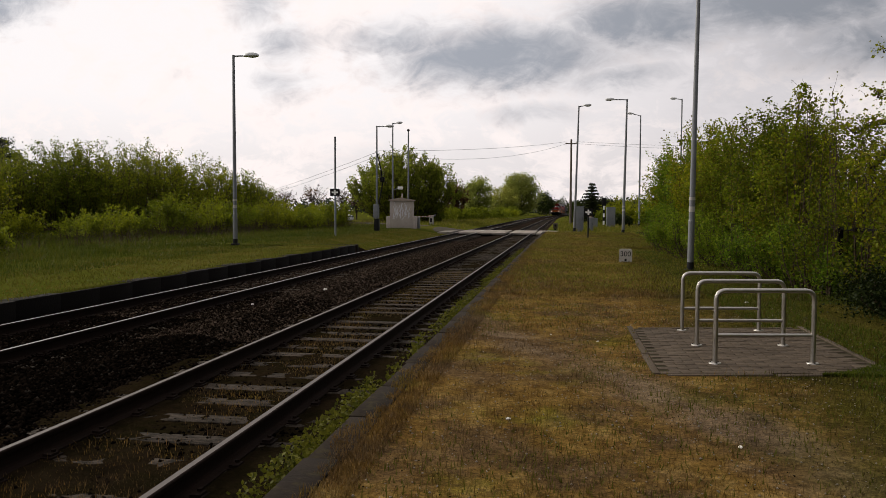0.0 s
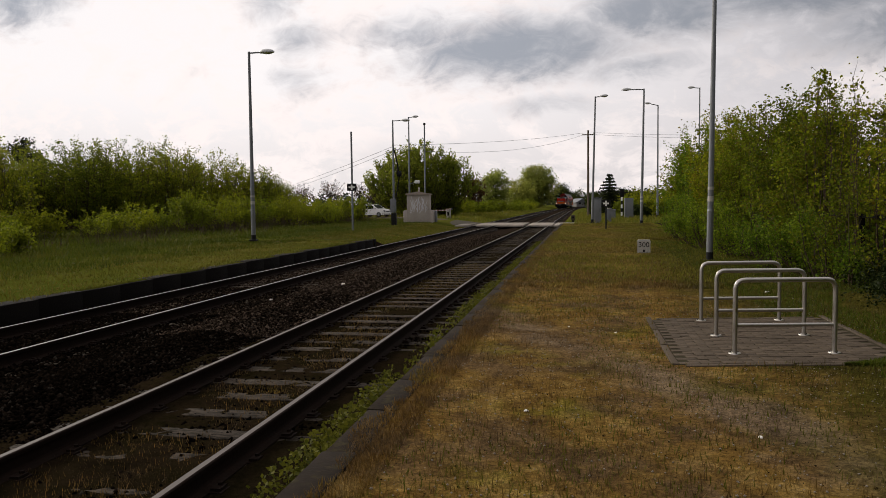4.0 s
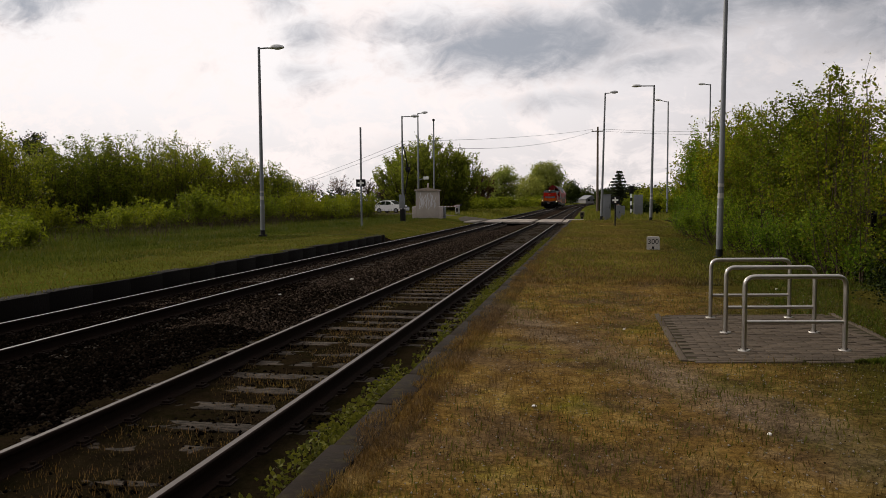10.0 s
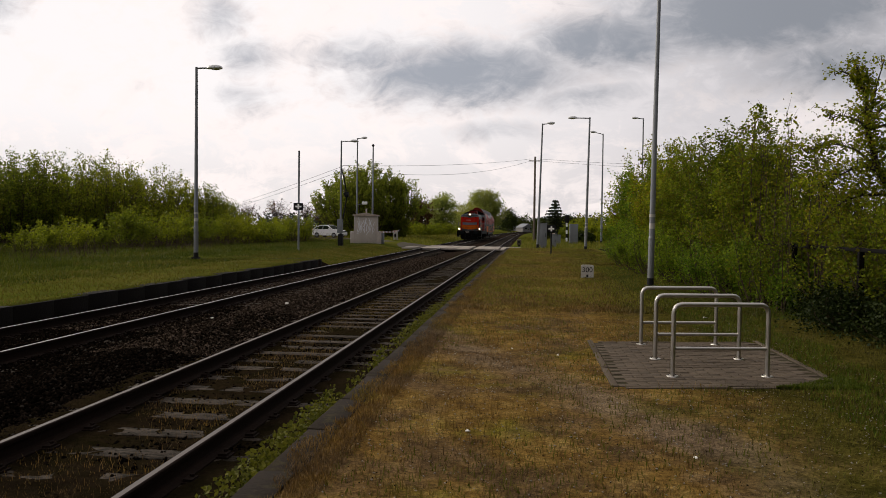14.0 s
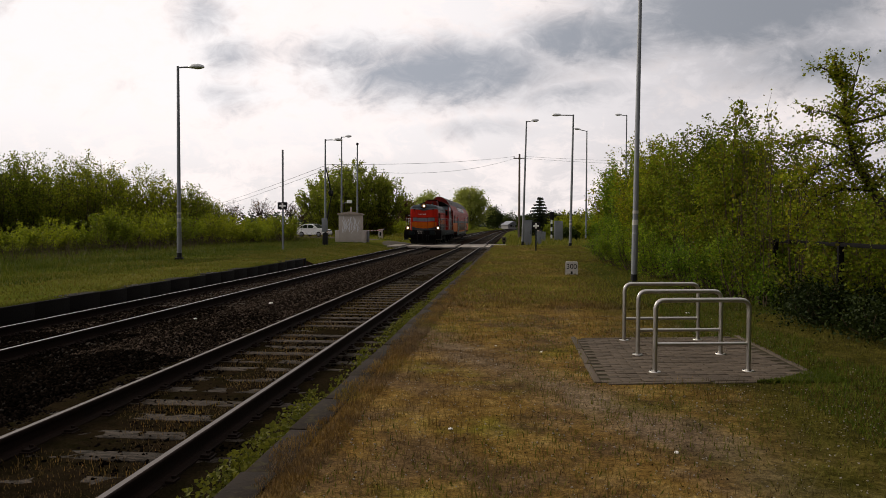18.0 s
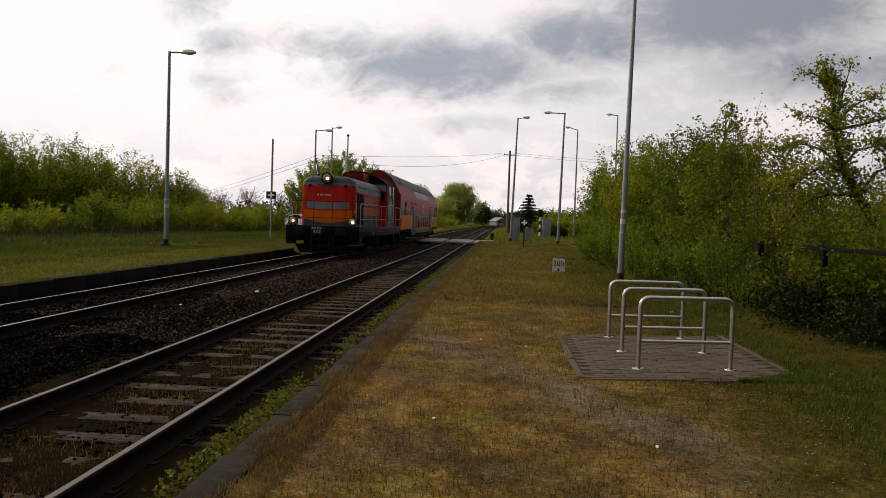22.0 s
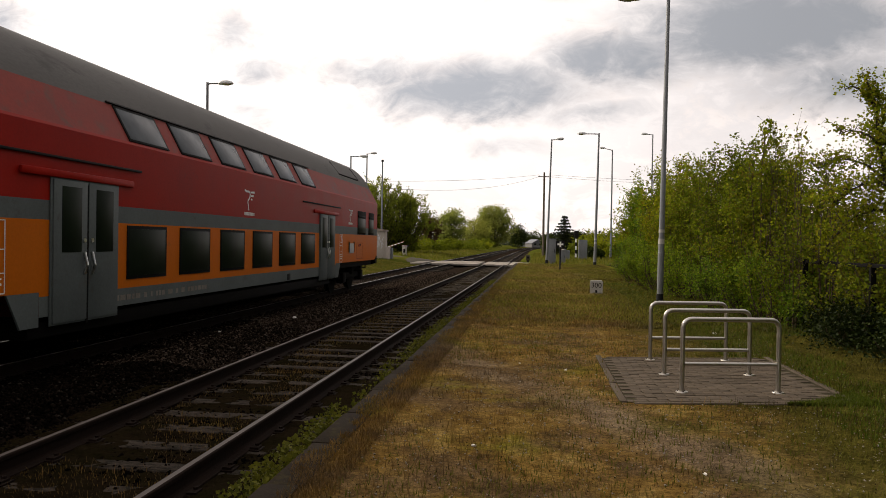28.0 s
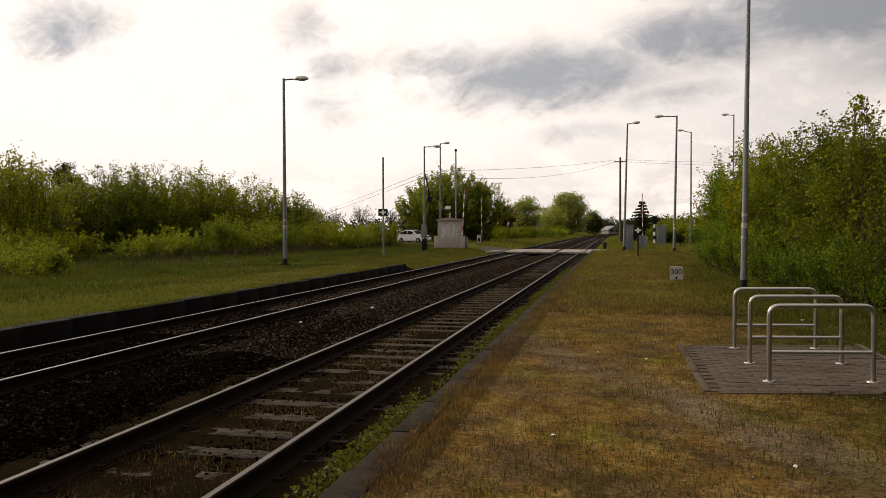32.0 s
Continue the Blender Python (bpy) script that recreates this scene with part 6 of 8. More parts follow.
# ---- car ----
def car():
    t = thing("hatchback_car", "small white hatchback car waiting on the road", "car")
    # side outline along the length (front at -y)
    low = [(-1.92, 0.34), (-1.95, 0.55), (-1.88, 0.74), (-1.55, 0.86), (-1.05, 0.95), (-0.95, 0.97)]
    top = [(-0.32, 1.38), (0.05, 1.45), (0.70, 1.41), (1.22, 1.28)]
    back = [(1.66, 0.94), (1.74, 0.68), (1.72, 0.36)]
    out = low + top + back
    bm = bmesh.new()
    rows = []
    for y, z in out:
        k = 1 if z < 0.98 else 1 - 0.28 * (z - 0.98)
        rows.append([bm.verts.new((x * k, y, z)) for x in (-0.83, -0.55, 0.0, 0.55, 0.83)])
    base = [[bm.verts.new((x, y, 0.25)) for x in (-0.80, 0.80)] for y in (-1.88, 1.68)]
    for a, b in zip(rows, rows[1:]):
        for i in range(4):
            bm.faces.new((a[i], a[i + 1], b[i + 1], b[i]))
    for j, s in ((0, -1), (4, 1)):
        bm.faces.new([r[j] for r in rows] + [base[1][0 if j == 0 else 1], base[0][0 if j == 0 else 1]])
    bm.faces.new([base[0][0], base[0][1]] + rows[0][::-1])
    bm.faces.new([base[1][1], base[1][0]] + rows[-1])
    bm.faces.new([base[0][0], base[1][0], base[1][1], base[0][1]])
    body = part("body", bm, M_CARPAINT, t, smooth=40)
    for s in (-1, 1):
        bm = bmesh.new()
        for poly in ([(-0.84, 0.97), (-0.32, 1.32), (0.24, 1.36), (0.24, 0.95)], [(0.31, 0.95), (0.31, 1.36), (0.82, 1.32), (0.98, 0.96)], [(1.05, 0.98), (0.90, 1.29), (1.17, 1.21), (1.40, 0.99)]):
            ring = [bm.verts.new((s * (0.838 - 0.24 * (z - 0.98)), y, z)) for y, z in poly]
            bm.faces.new(ring)
        part("side_windows", bm, M_PANE_DARK, t)
        part("mirror", boxed(s * 0.82, s * 0.98, -0.72, -0.58, 0.98, 1.12, 0.03), M_CARPAINT, t)
        part("headlight", boxed(s * 0.45, s * 0.80, -1.93, -1.72, 0.62, 0.78, 0.04), M_WINDOW_UP, t)
        part("tail_light", boxed(s * 0.62, s * 0.80, 1.62, 1.74, 0.75, 1.0, 0.03), M_REDP, t)
        for y in (-1.22, 1.08):
            wh = part("wheel", rod(bmesh.new(), (s * 0.66, y, 0.29), (s * 0.845, y, 0.29), 0.29, seg=24), M_RUBBER, t)
            part("rim", rod(bmesh.new(), (s * 0.84, y, 0.29), (s * 0.856, y, 0.29), 0.18, seg=16), M_GALV, wh)
    bm = bmesh.new()
    bm.faces.new([bm.verts.new(p) for p in ((-0.66, -0.97, 0.99), (0.66, -0.97, 0.99), (0.60, -0.34, 1.40), (-0.60, -0.34, 1.40))])
    part("windscreen", bm, M_PANE_DARK, t)
    bm = bmesh.new()
    bm.faces.new([bm.verts.new(p) for p in ((-0.62, 1.645, 0.98), (0.62, 1.645, 0.98), (0.56, 1.30, 1.255), (-0.56, 1.30, 1.255))])
    part("rear_window", bm, M_PANE_DARK, t)
    part("bumper", boxed(-0.8, 0.8, -1.97, -1.8, 0.3, 0.52, 0.05), M_CARPAINT, t)
    part("grille", boxed(-0.35, 0.35, -1.955, -1.93, 0.62, 0.74, 0.01), M_BLACK, t)
    return t


CAR = car()


# ---- plants ----
def leaf_arrays(P, size, rng, up=0.35, wide=0.42):
    """Leaf blades as folded diamonds at the points P."""
    n = len(P)
    d = rng.normal(size=(n, 3))
    d[:, 2] = d[:, 2] * 0.7 + up
    d /= np.linalg.norm(d, axis=1)[:, None]
    s = np.cross(d, rng.normal(size=(n, 3)))
    s /= np.linalg.norm(s, axis=1)[:, None] + 1e-9
    l = size * rng.uniform(0.6, 1.35, n)[:, None]
    V = np.stack([P, P + d * l * 0.45 + s * l * wide, P + d * l, P + d * l * 0.45 - s * l * wide], 1)
    V[:, 2, 2] -= l[:, 0] * 0.15
    return V.reshape(-1, 3), np.arange(n * 4).reshape(n, 4)


def stem_mesh(name, stems, r0, material, sides=4, rs=None):
    """Thin bent stems as one mesh; stems: (n, k, 3) points."""
    n, k, _ = stems.shape
    a = np.arange(sides) * 2 * np.pi / sides
    rad = np.linspace(1.0, 0.25, k)[None, :] * (np.full(n, r0) if rs is None else rs)[:, None]
    off = np.stack([np.cos(a), np.sin(a), np.zeros(sides)], -1)
    V = stems[:, :, None, :] + off[None, None] * rad[:, :, None, None]
    idx = np.arange(n * k * sides).reshape(n, k, sides)
    F = np.stack([idx[:, :-1], np.roll(idx, -1, 2)[:, :-1], np.roll(idx, -1, 2)[:, 1:], idx[:, 1:]], -1).reshape(-1, 4)
    return np_mesh(name, V.reshape(-1, 3), F, material)


def stem_curves(rng, n, rx, ry, h, k=6, lean=0.75, base=0.45):
    """Stems from a shared stool: feet, tips and a slight bow."""
    a, r = rng.uniform(0, 2 * np.pi, n), np.sqrt(rng.random(n))
    foot = np.stack([np.cos(a) * r * rx * base, np.sin(a) * r * ry * base, np.zeros(n)], -1)
    rt = np.clip(r + rng.normal(0, 0.15, n), 0, 1.08)
    tip = np.stack([np.cos(a) * rt * rx * lean, np.sin(a) * rt * ry * lean, h * (1.0 - 0.42 * rt ** 2) * rng.uniform(0.72, 1.0, n)], -1)
    t = np.linspace(0, 1, k)[None, :, None]
    bow = np.stack([np.cos(a), np.sin(a), np.zeros(n)], -1)[:, None] * (0.16 * rx * np.sin(np.pi * t))
    return foot[:, None] * (1 - t) + tip[:, None] * t + bow + rng.normal(0, 0.03 * h / 4, (n, k, 3)) * t


def on_stems(rng, S, n, spread, lo=0.15, hi=1.0, power=0.8):
    """Points about the stems, thick in the middle and thin at the tips."""
    ns, k, _ = S.shape
    i = rng.integers(0, ns, n)
    t = lo + (hi - lo) * rng.random(n) ** power
    f = t * (k - 1)
    j = np.minimum(f.astype(int), k - 2)
    w = (f - j)[:, None]
    P = S[i, j] * (1 - w) + S[i, j + 1] * w
    sp = spread * (1.15 - t)[:, None] + 0.05
    return P + rng.normal(0, 1, (n, 3)) * sp * np.array([1, 1, 0.7])


def twig_curves(rng, S, m, length, lo=0.15, up=0.9):
    """Side twigs that leave the stems and bend upwards."""
    P = on_stems(rng, S, m, 0.0, lo, 1.0, 0.75)
    out = P * np.array([1, 1, 0])
    out /= np.linalg.norm(out, axis=1)[:, None] + 0.3
    d = out * 0.55 + rng.normal(0, 0.45, (m, 3)) + np.array([0, 0, up])
    d /= np.linalg.norm(d, axis=1)[:, None]
    l = length * rng.uniform(0.45, 1.25, m)[:, None]
    mid = P + d * l * 0.5 + rng.normal(0, 0.03, (m, 3)) * l
    tip = P + d * l + np.array([0, 0, 0.10]) * l
    return np.stack([P, mid, tip], 1)


def bush(name, label, x, y, rx, ry, h, leaf, n_leaves, material, seed, n_stems=30, spread=0.34, lo=0.1, stem=0.018, stem_mat=None, z=None, category="bush", lean=0.75, group="", twigs=0, twig=0.6, thin=0.055, top=0.72):
    rng = np.random.default_rng(seed)
    t = thing(name, label, category, pose(x, y, ground_z(x, y) - 0.03 if z is None else z), group)
    S = stem_curves(rng, n_stems, rx, ry, h, lean=lean)
    if n_stems <= 8:
        for k in range(n_stems):
            part("stem", stem_mesh("stem", S[k:k + 1], stem, stem_mat or M_TWIG), None, t)
    else:
        part("branchwork", stem_mesh("branchwork", S, stem, stem_mat or M_TWIG), None, t)
    if twigs:
        T = twig_curves(rng, S, twigs, twig, lo)
        tagged(part("twigwork", stem_mesh("twigwork", T, stem * 0.4, stem_mat or M_TWIG, 3), None, t), kind="stuff")
        i, q = rng.integers(0, twigs, n_leaves), rng.random(n_leaves)[:, None] ** 0.8
        P = T[i, 0] * (1 - q) ** 2 + 2 * T[i, 1] * q * (1 - q) + T[i, 2] * q ** 2 + rng.normal(0, thin, (n_leaves, 3))
    else:
        P = on_stems(rng, S, n_leaves, spread * min(rx, ry), lo)
    P[:, 2] = np.abs(P[:, 2])
    V, F = leaf_arrays(P, leaf, rng)
    part("foliage", np_mesh("foliage", V, F, material), None, t)
    return t


def tree(name, label, x, y, h, rx, ry, base, leaf, n_clumps, per, material, seed, clump=0.8, trunk=0.22, bark=None, z=None):
    """A trunk, limbs to the clumps, and clumps of leaves with gaps between."""
    rng = np.random.default_rng(seed)
    t = thing(name, label, "tree", pose(x, y, (ground_z(x, y) if z is None else z) - 0.1))
    u = rng.normal(size=(n_clumps, 3))
    u /= np.linalg.norm(u, axis=1)[:, None]
    rad = rng.uniform(0.45, 1.0, n_clumps) ** 0.6
    C = u * rad[:, None] * np.array([rx, ry, (h - base) / 2]) + np.array([0, 0, (h + base) / 2])
    C[:, :2] *= (1 + 0.18 * rng.normal(size=(n_clumps, 1)))
    lean = rng.normal(0, 0.03 * h, 2)
    k = 6
    s = np.linspace(0, 1, k)[:, None]
    tr = np.concatenate([lean[None] * s ** 2, s * h * 0.8], 1)
    part("trunk", stem_mesh("trunk", tr[None], trunk, bark or M_BARK, 9), None, t)
    m = min(n_clumps, 40)
    st = np.stack([tr[min(k - 1, 1 + int(3.6 * rng.random()))] for _ in range(m)])
    tt = np.linspace(0, 1, 5)[None, :, None]
    limbs = st[:, None] * (1 - tt) + C[:m, None] * tt + rng.normal(0, 0.02 * h, (m, 5, 3)) * np.sin(np.pi * tt)
    part("limbwork", stem_mesh("limbwork", limbs, trunk * 0.35, bark or M_BARK, 5), None, t)
    if per:
        sz = clump * rng.uniform(0.65, 1.3, n_clumps)
        P = np.repeat(C, per, 0) + rng.normal(0, 0.5, (n_clumps * per, 3)) * np.repeat(sz, per)[:, None] * np.array([1, 1, 0.8])
        V, F = leaf_arrays(P, leaf, rng)
        part("crown", np_mesh("crown", V, F, material), None, t)
    return t


def blades(name, label, X, Y, Z, height, width, material, seed, category="grass"):
    rng = np.random.default_rng(seed)
    n = len(X)
    h = height * rng.uniform(0.45, 1.25, n)
    a, l = rng.uniform(0, 6.28, n), rng.uniform(0.1, 0.9, n)
    w = width * rng.uniform(0.7, 1.3, n)
    B = np.stack([X, Y, Z], -1)
    s = np.stack([np.cos(a), np.sin(a), np.zeros(n)], -1)
    lean = np.stack([-np.sin(a) * l * h, np.cos(a) * l * h, h], -1)
    V = np.stack([B - s * w[:, None], B + s * w[:, None], B + lean], 1).reshape(-1, 3)
    return tagged(new(name, np_mesh(name, V, np.arange(n * 3).reshape(n, 3), material)), label, category, kind="stuff")


def zs(X, Y):
    return np.array([ground_z(a, b) for a, b in zip(X, Y)])


def patchy(rng, n, x0, x1, y0, y1, scale, cut, power=1.0, off=0.0):
    """Scattered points that keep to patches of a noise."""
    X = rng.uniform(x0, x1, n)
    Y = y0 + (y1 - y0) * rng.random(n) ** power
    keep = np.array([noise.noise((a * scale, b * scale, off)) + 0.25 * noise.noise((a * scale * 4, b * scale * 4, off)) + 0.25 * rng.random() > cut for a, b in zip(X, Y)])
    return X[keep], Y[keep]


PAD = (0.86, 3.02, 7.45, 10.28)      # the paved rectangle under the stands


def off_pad(X, Y):
    U = Y - 0.165 * (X - PAD[0])
    k = ~((X > PAD[0] - 0.02) & (X < PAD[1] + 0.02) & (U > PAD[2] - 0.02) & (U < PAD[3] + 0.02)) & (X > EDGE_X + 0.17 + np.array([0.10 * noise.noise((y * 1.6, 0.0, 4.0)) + 0.06 * noise.noise((y * 6.0, 0.0, 1.0)) for y in Y]) - 0.10 * np.random.default_rng(3).random(len(X)) ** 3)
    return X[k], Y[k]


def worn(X, Y):
    """Leaves a trodden strip bare."""
    a, b = np.array((0.1, 9.0)), np.array((2.6, 4.2))
    d = b - a
    t = np.clip(((X - a[0]) * d[0] + (Y - a[1]) * d[1]) / (d @ d), 0, 1)
    dist = np.hypot(X - a[0] - t * d[0], Y - a[1] - t * d[1])
    w = np.array([0.38 + 0.35 * noise.noise((x * 1.3, y * 1.3, 8.0)) for x, y in zip(X, Y)])
    k = (dist > w) | (np.random.default_rng(5).random(len(X)) < 0.12)
    return X[k], Y[k]


def platform_grass():
    rng = np.random.default_rng(31)
    X, Y = worn(*off_pad(*patchy(rng, 100000, -1.5, 5.2, 2.0, 22, 2.6, 0.02, 1.7, 1.0)))
    blades("dry_grass", "short dry brown and yellow-green grass on the platform", X, Y, zs(X, Y), 0.022, 0.003, M_BLADE, 32)
    X, Y = worn(*off_pad(*patchy(rng, 30000, -1.5, 5.2, 2.0, 16, 1.1, 0.10, 1.7, 6.0)))
    blades("straw_tufts", "taller straw-coloured tufts in the platform's grass", X, Y, zs(X, Y), 0.075, 0.003, M_BLADE, 37)
    X, Y = off_pad(*patchy(rng, 60000, -1.5, 4.6, 14, 57, 0.5, -0.30, 1.3, 1.0))
    blades("dry_grass", "short straw-coloured grass further along the platform", X, Y, zs(X, Y), 0.05, 0.009, M_BLADE, 33)
    X, Y = off_pad(*patchy(rng, 46000, -1.4, 5.0, 15, 57, 0.35, 0.05, 1.2, 2.0))
    blades("green_grass", "yellow-green grass further along the platform", X, Y, zs(X, Y), 0.06, 0.009, M_BLADE_GREEN, 39)
    X, Y = off_pad(*patchy(rng, 40000, -1.2, 5.0, 2.2, 26, 0.4, 0.02, 1.4, 9.0))
    blades("green_grass", "olive green grass tufts on the platform", X, Y, zs(X, Y), 0.048, 0.004, M_BLADE_TUFT, 34)
    X, Y = 4.9 - 2.4 * rng.random(60000) ** 1.5, 4.2 + 26 * rng.random(60000) ** 1.3
    k = (X < 3.75 + 0.35 * np.array([noise.noise((y * 0.9, 2.0, 5.0)) for y in Y])) | (Y > 13.5) | (Y < 8.6)
    X, Y = off_pad(X[k], Y[k])
    blades("lush_grass", "longer dark green grass along the hedge's foot", X, Y, zs(X, Y), 0.055, 0.0045, M_BLADE_LUSH, 35)
    U, W = rng.random(3600), rng.random(3600)
    X, Y = 2.35 + 0.9 * U, 7.35 + 0.165 * (1.5 + 0.9 * U) + 0.75 * W ** 1.5 * U ** 1.3
    blades("creeping_grass", "green grass creeping over the paving's corner", X, Y, np.full(len(X), PLAT_Z + 0.004), 0.035, 0.0035, M_BLADE_LUSH, 48)
    X, Y = rng.uniform(EDGE_X - 0.01, EDGE_X + 0.42, 44000), 2.2 + 40 * rng.random(44000) ** 1.5
    k = X > EDGE_X + 0.08 + 0.05 * rng.random(len(X)) + np.array([0.15 * noise.noise((y * 1.1, 0.0, 4.0)) + 0.09 * noise.noise((y * 5.0, 0.0, 1.0)) for y in Y])
    X, Y = X[k], Y[k]
    blades("edge_grass", "dry grass creeping over the platform's edge strip", X, Y, zs(X, Y) + 0.005, 0.045, 0.0035, M_BLADE, 38)
    # weeds in the gap before the platform edge
    X, Y = rng.normal(-1.72, 0.12, 42000), 2.2 + 30 * rng.random(42000) ** 1.3
    k = (X < EDGE_X + 0.02 + np.array([0.05 * noise.noise((y * 2.0, 3.0, 1.0)) for y in Y])) & (X > -2.35) & np.array([noise.noise((x * 2.0, y * 0.9, 7.0)) + 0.5 * noise.noise((x * 5, y * 5, 2.0)) > 0.02 for x, y in zip(X, Y)])
    X, Y = X[k], Y[k]
    P = np.stack([X, Y, -0.16 + 0.36 * rng.random(len(X)) * np.clip((X + 2.4) / 0.6, 0.15, 1)], -1)
    V, F = leaf_arrays(P, 0.035, rng, 0.6)
    tagged(new("trackside_weeds", np_mesh("trackside_weeds", V, F, M_WEED)), "small leafy weeds between rail and platform edge", "weeds", kind="stuff")
    X, Y = patchy(rng, 16000, -3.95, -2.65, 2.5, 24, 0.9, 0.0, 1.4, 4.0)
    blades("track_grass", "thin dry grass growing between the sleepers", X, Y, np.full(len(X), -0.2), 0.07, 0.004, M_BLADE, 36)


def off_road(X, Y):
    d = np.full(len(X), 99.0)
    for a, b in zip(ROAD_LEFT, ROAD_LEFT[1:]):
        u = np.array((b[0] - a[0], b[1] - a[1]))
        t = np.clip(((X - a[0]) * u[0] + (Y - a[1]) * u[1]) / (u @ u), 0, 1)
        d = np.minimum(d, np.hypot(X - a[0] - t * u[0], Y - a[1] - t * u[1]))
    return d > 3.0


def left_grass():
    rng = np.random.default_rng(41)
    X, Y = rng.uniform(-14, LEFT_X - 0.05, 36000), rng.uniform(8, 60, 36000)
    k = (Y < LEFT_END) | (X < -10.6)
    X, Y = X[k], Y[k]
    blades("dry_grass", "pale trodden grass on the opposite platform", X, Y, zs(X, Y), 0.05, 0.010, M_BLADE_VERGE, 42)
    X, Y = rng.uniform(-13.0, -9.25, 14000), rng.uniform(LEFT_END, 61, 14000)
    k = off_road(X, Y)
    X, Y = X[k], Y[k]
    blades("dry_grass", "short straw-coloured grass on the verge beyond the platform", X, Y, zs(X, Y), 0.08, 0.012, M_BLADE_VERGE, 47)
    X, Y = rng.uniform(-17.5, -12.2, 40000), rng.uniform(14, 78, 40000)
    k = off_road(X, Y)
    X, Y = X[k], Y[k]
    blades("meadow_grass", "short fresh meadow grass", X, Y, zs(X, Y), 0.10, 0.011, M_BLADE_MEADOW, 43)
    X, Y = rng.uniform(-34, -15.5, 80000), rng.uniform(16, 78, 80000)
    blades("meadow_grass", "tall mixed meadow grass", X, Y, zs(X, Y), 0.20, 0.013, M_BLADE_MEADOW, 46)
    X, Y = patchy(rng, 16000, -46, -18.5, 20, 80, 0.2, 0.1, 1.0, 3.0)
    blades("dead_stalks", "dry brown weed stalks in the meadow", X, Y, zs(X, Y), 0.75, 0.012, M_TWIG, 44)
    X, Y = rng.uniform(-26, -9.8, 12000), rng.uniform(72, 150, 12000)
    X2, Y2 = rng.uniform(-0.6, 9, 9000), rng.uniform(58, 130, 9000)
    X, Y = np.concatenate([X, X2]), np.concatenate([Y, Y2])
    k = off_road(X, Y)
    X, Y = X[k], Y[k]
    blades("meadow_grass", "rough grass beyond the crossing", X, Y, zs(X, Y), 0.30, 0.03, M_BLADE_GREEN, 45)


platform_grass()
left_grass()

# hedge beside the stands: many-stemmed bushes of different height
for i, (x, y, rx, ry, h, n, k) in enumerate((
        (6.2, 12.4, 1.5, 1.5, 1.7, 12000, 0), (6.7, 15.8, 1.5, 1.7, 1.9, 12000, 0), (5.6, 18.4, 1.35, 1.5, 3.7, 20000, 0), (5.6, 21.2, 1.6, 1.8, 4.4, 24000, 0),
        (5.9, 24.6, 1.9, 1.9, 4.4, 22000, 0), (5.5, 27.6, 1.8, 1.9, 4.7, 20000, 0), (5.2, 31.0, 1.9, 2.1, 4.8, 18000, 1), (5.3, 35.0, 1.9, 2.2, 4.8, 14000, 0),
        (6.4, 39.5, 2.2, 2.4, 4.7, 12000, 1), (7.4, 44.5, 2.4, 2.6, 4.5, 10000, 0), (7.9, 50.0, 2.4, 2.9, 4.0, 9000, 1), (8.6, 56.5, 2.4, 2.9, 3.9, 8000, 0),
        (9.4, 17.0, 2.0, 2.2, 1.7, 9000, 0), (8.1, 15.8, 1.5, 1.5, 2.6, 11000, 0), (7.0, 17.3, 1.0, 1.0, 2.7, 6500, 0), (8.3, 13.2, 1.3, 1.3, 2.5, 9000, 0), (9.9, 19.6, 1.8, 1.8, 3.0, 9000, 0), (9.8, 22.5, 2.2, 2.4, 1.9, 8000, 1), (8.6, 28.5, 2.2, 2.6, 4.6, 9000, 0), (8.9, 11.5, 2.2, 2.2, 2.2, 9000, 0), (6.7, 10.0, 1.6, 1.5, 1.9, 12000, 0), (8.4, 8.6, 1.9, 1.9, 2.4, 9000, 0))):
    bush("hedge_bush", "dense fresh green many-stemmed bush beside the platform", x, y, rx, ry, h, 0.044 + 0.0011 * y, int(n * (1.0 if y < 17 else 1.25)), (M_LEAF_NEAR, M_LEAF_FRESH)[k], 100 + i, n_stems=40, lo=0.14 if y < 14 else 0.06 if y < 20 else 0.04, stem=0.015, lean=0.95, group="bushes of the platform hedge", twigs=420, twig=0.75, thin=0.07)
for i, (x, y, h, n) in enumerate(((5.1, 17.6, 4.5, 900), (4.75, 21.5, 4.8, 900), (4.3, 30.3, 5.3, 800), (5.35, 15.6, 3.6, 420), (5.3, 19.6, 4.7, 900), (5.0, 24.0, 4.9, 900), (5.15, 16.6, 4.0, 520), (5.2, 14.6, 3.2, 260), (5.7, 26.2, 5.0, 700), (4.9, 33.0, 5.2, 600))):
    bush("tall_shoots", "thin upright leafy shoots above the hedge", x, y, 0.6, 0.6, h, 0.062 + 0.0006 * y, n, M_LEAF_NEAR, 140 + i, n_stems=8, lo=0.38, stem=0.017, lean=0.9, category="shrub", twigs=70, twig=0.35, thin=0.05)
# bare canes at the hedge's thin end
for i, (x, y, h) in enumerate(((4.7, 14.9, 2.4), (4.6, 15.8, 2.6), (5.2, 13.4, 1.7))):
    bush("bare_canes", "brown bare canes with a few young leaves", x, y, 0.55, 0.55, h, 0.048, 1500, M_LEAF_NEAR, 520 + i, n_stems=8, lo=0.1, stem=0.014, lean=1.1, category="shrub", twigs=90, twig=0.45, thin=0.08, group="bare canes in the hedge")
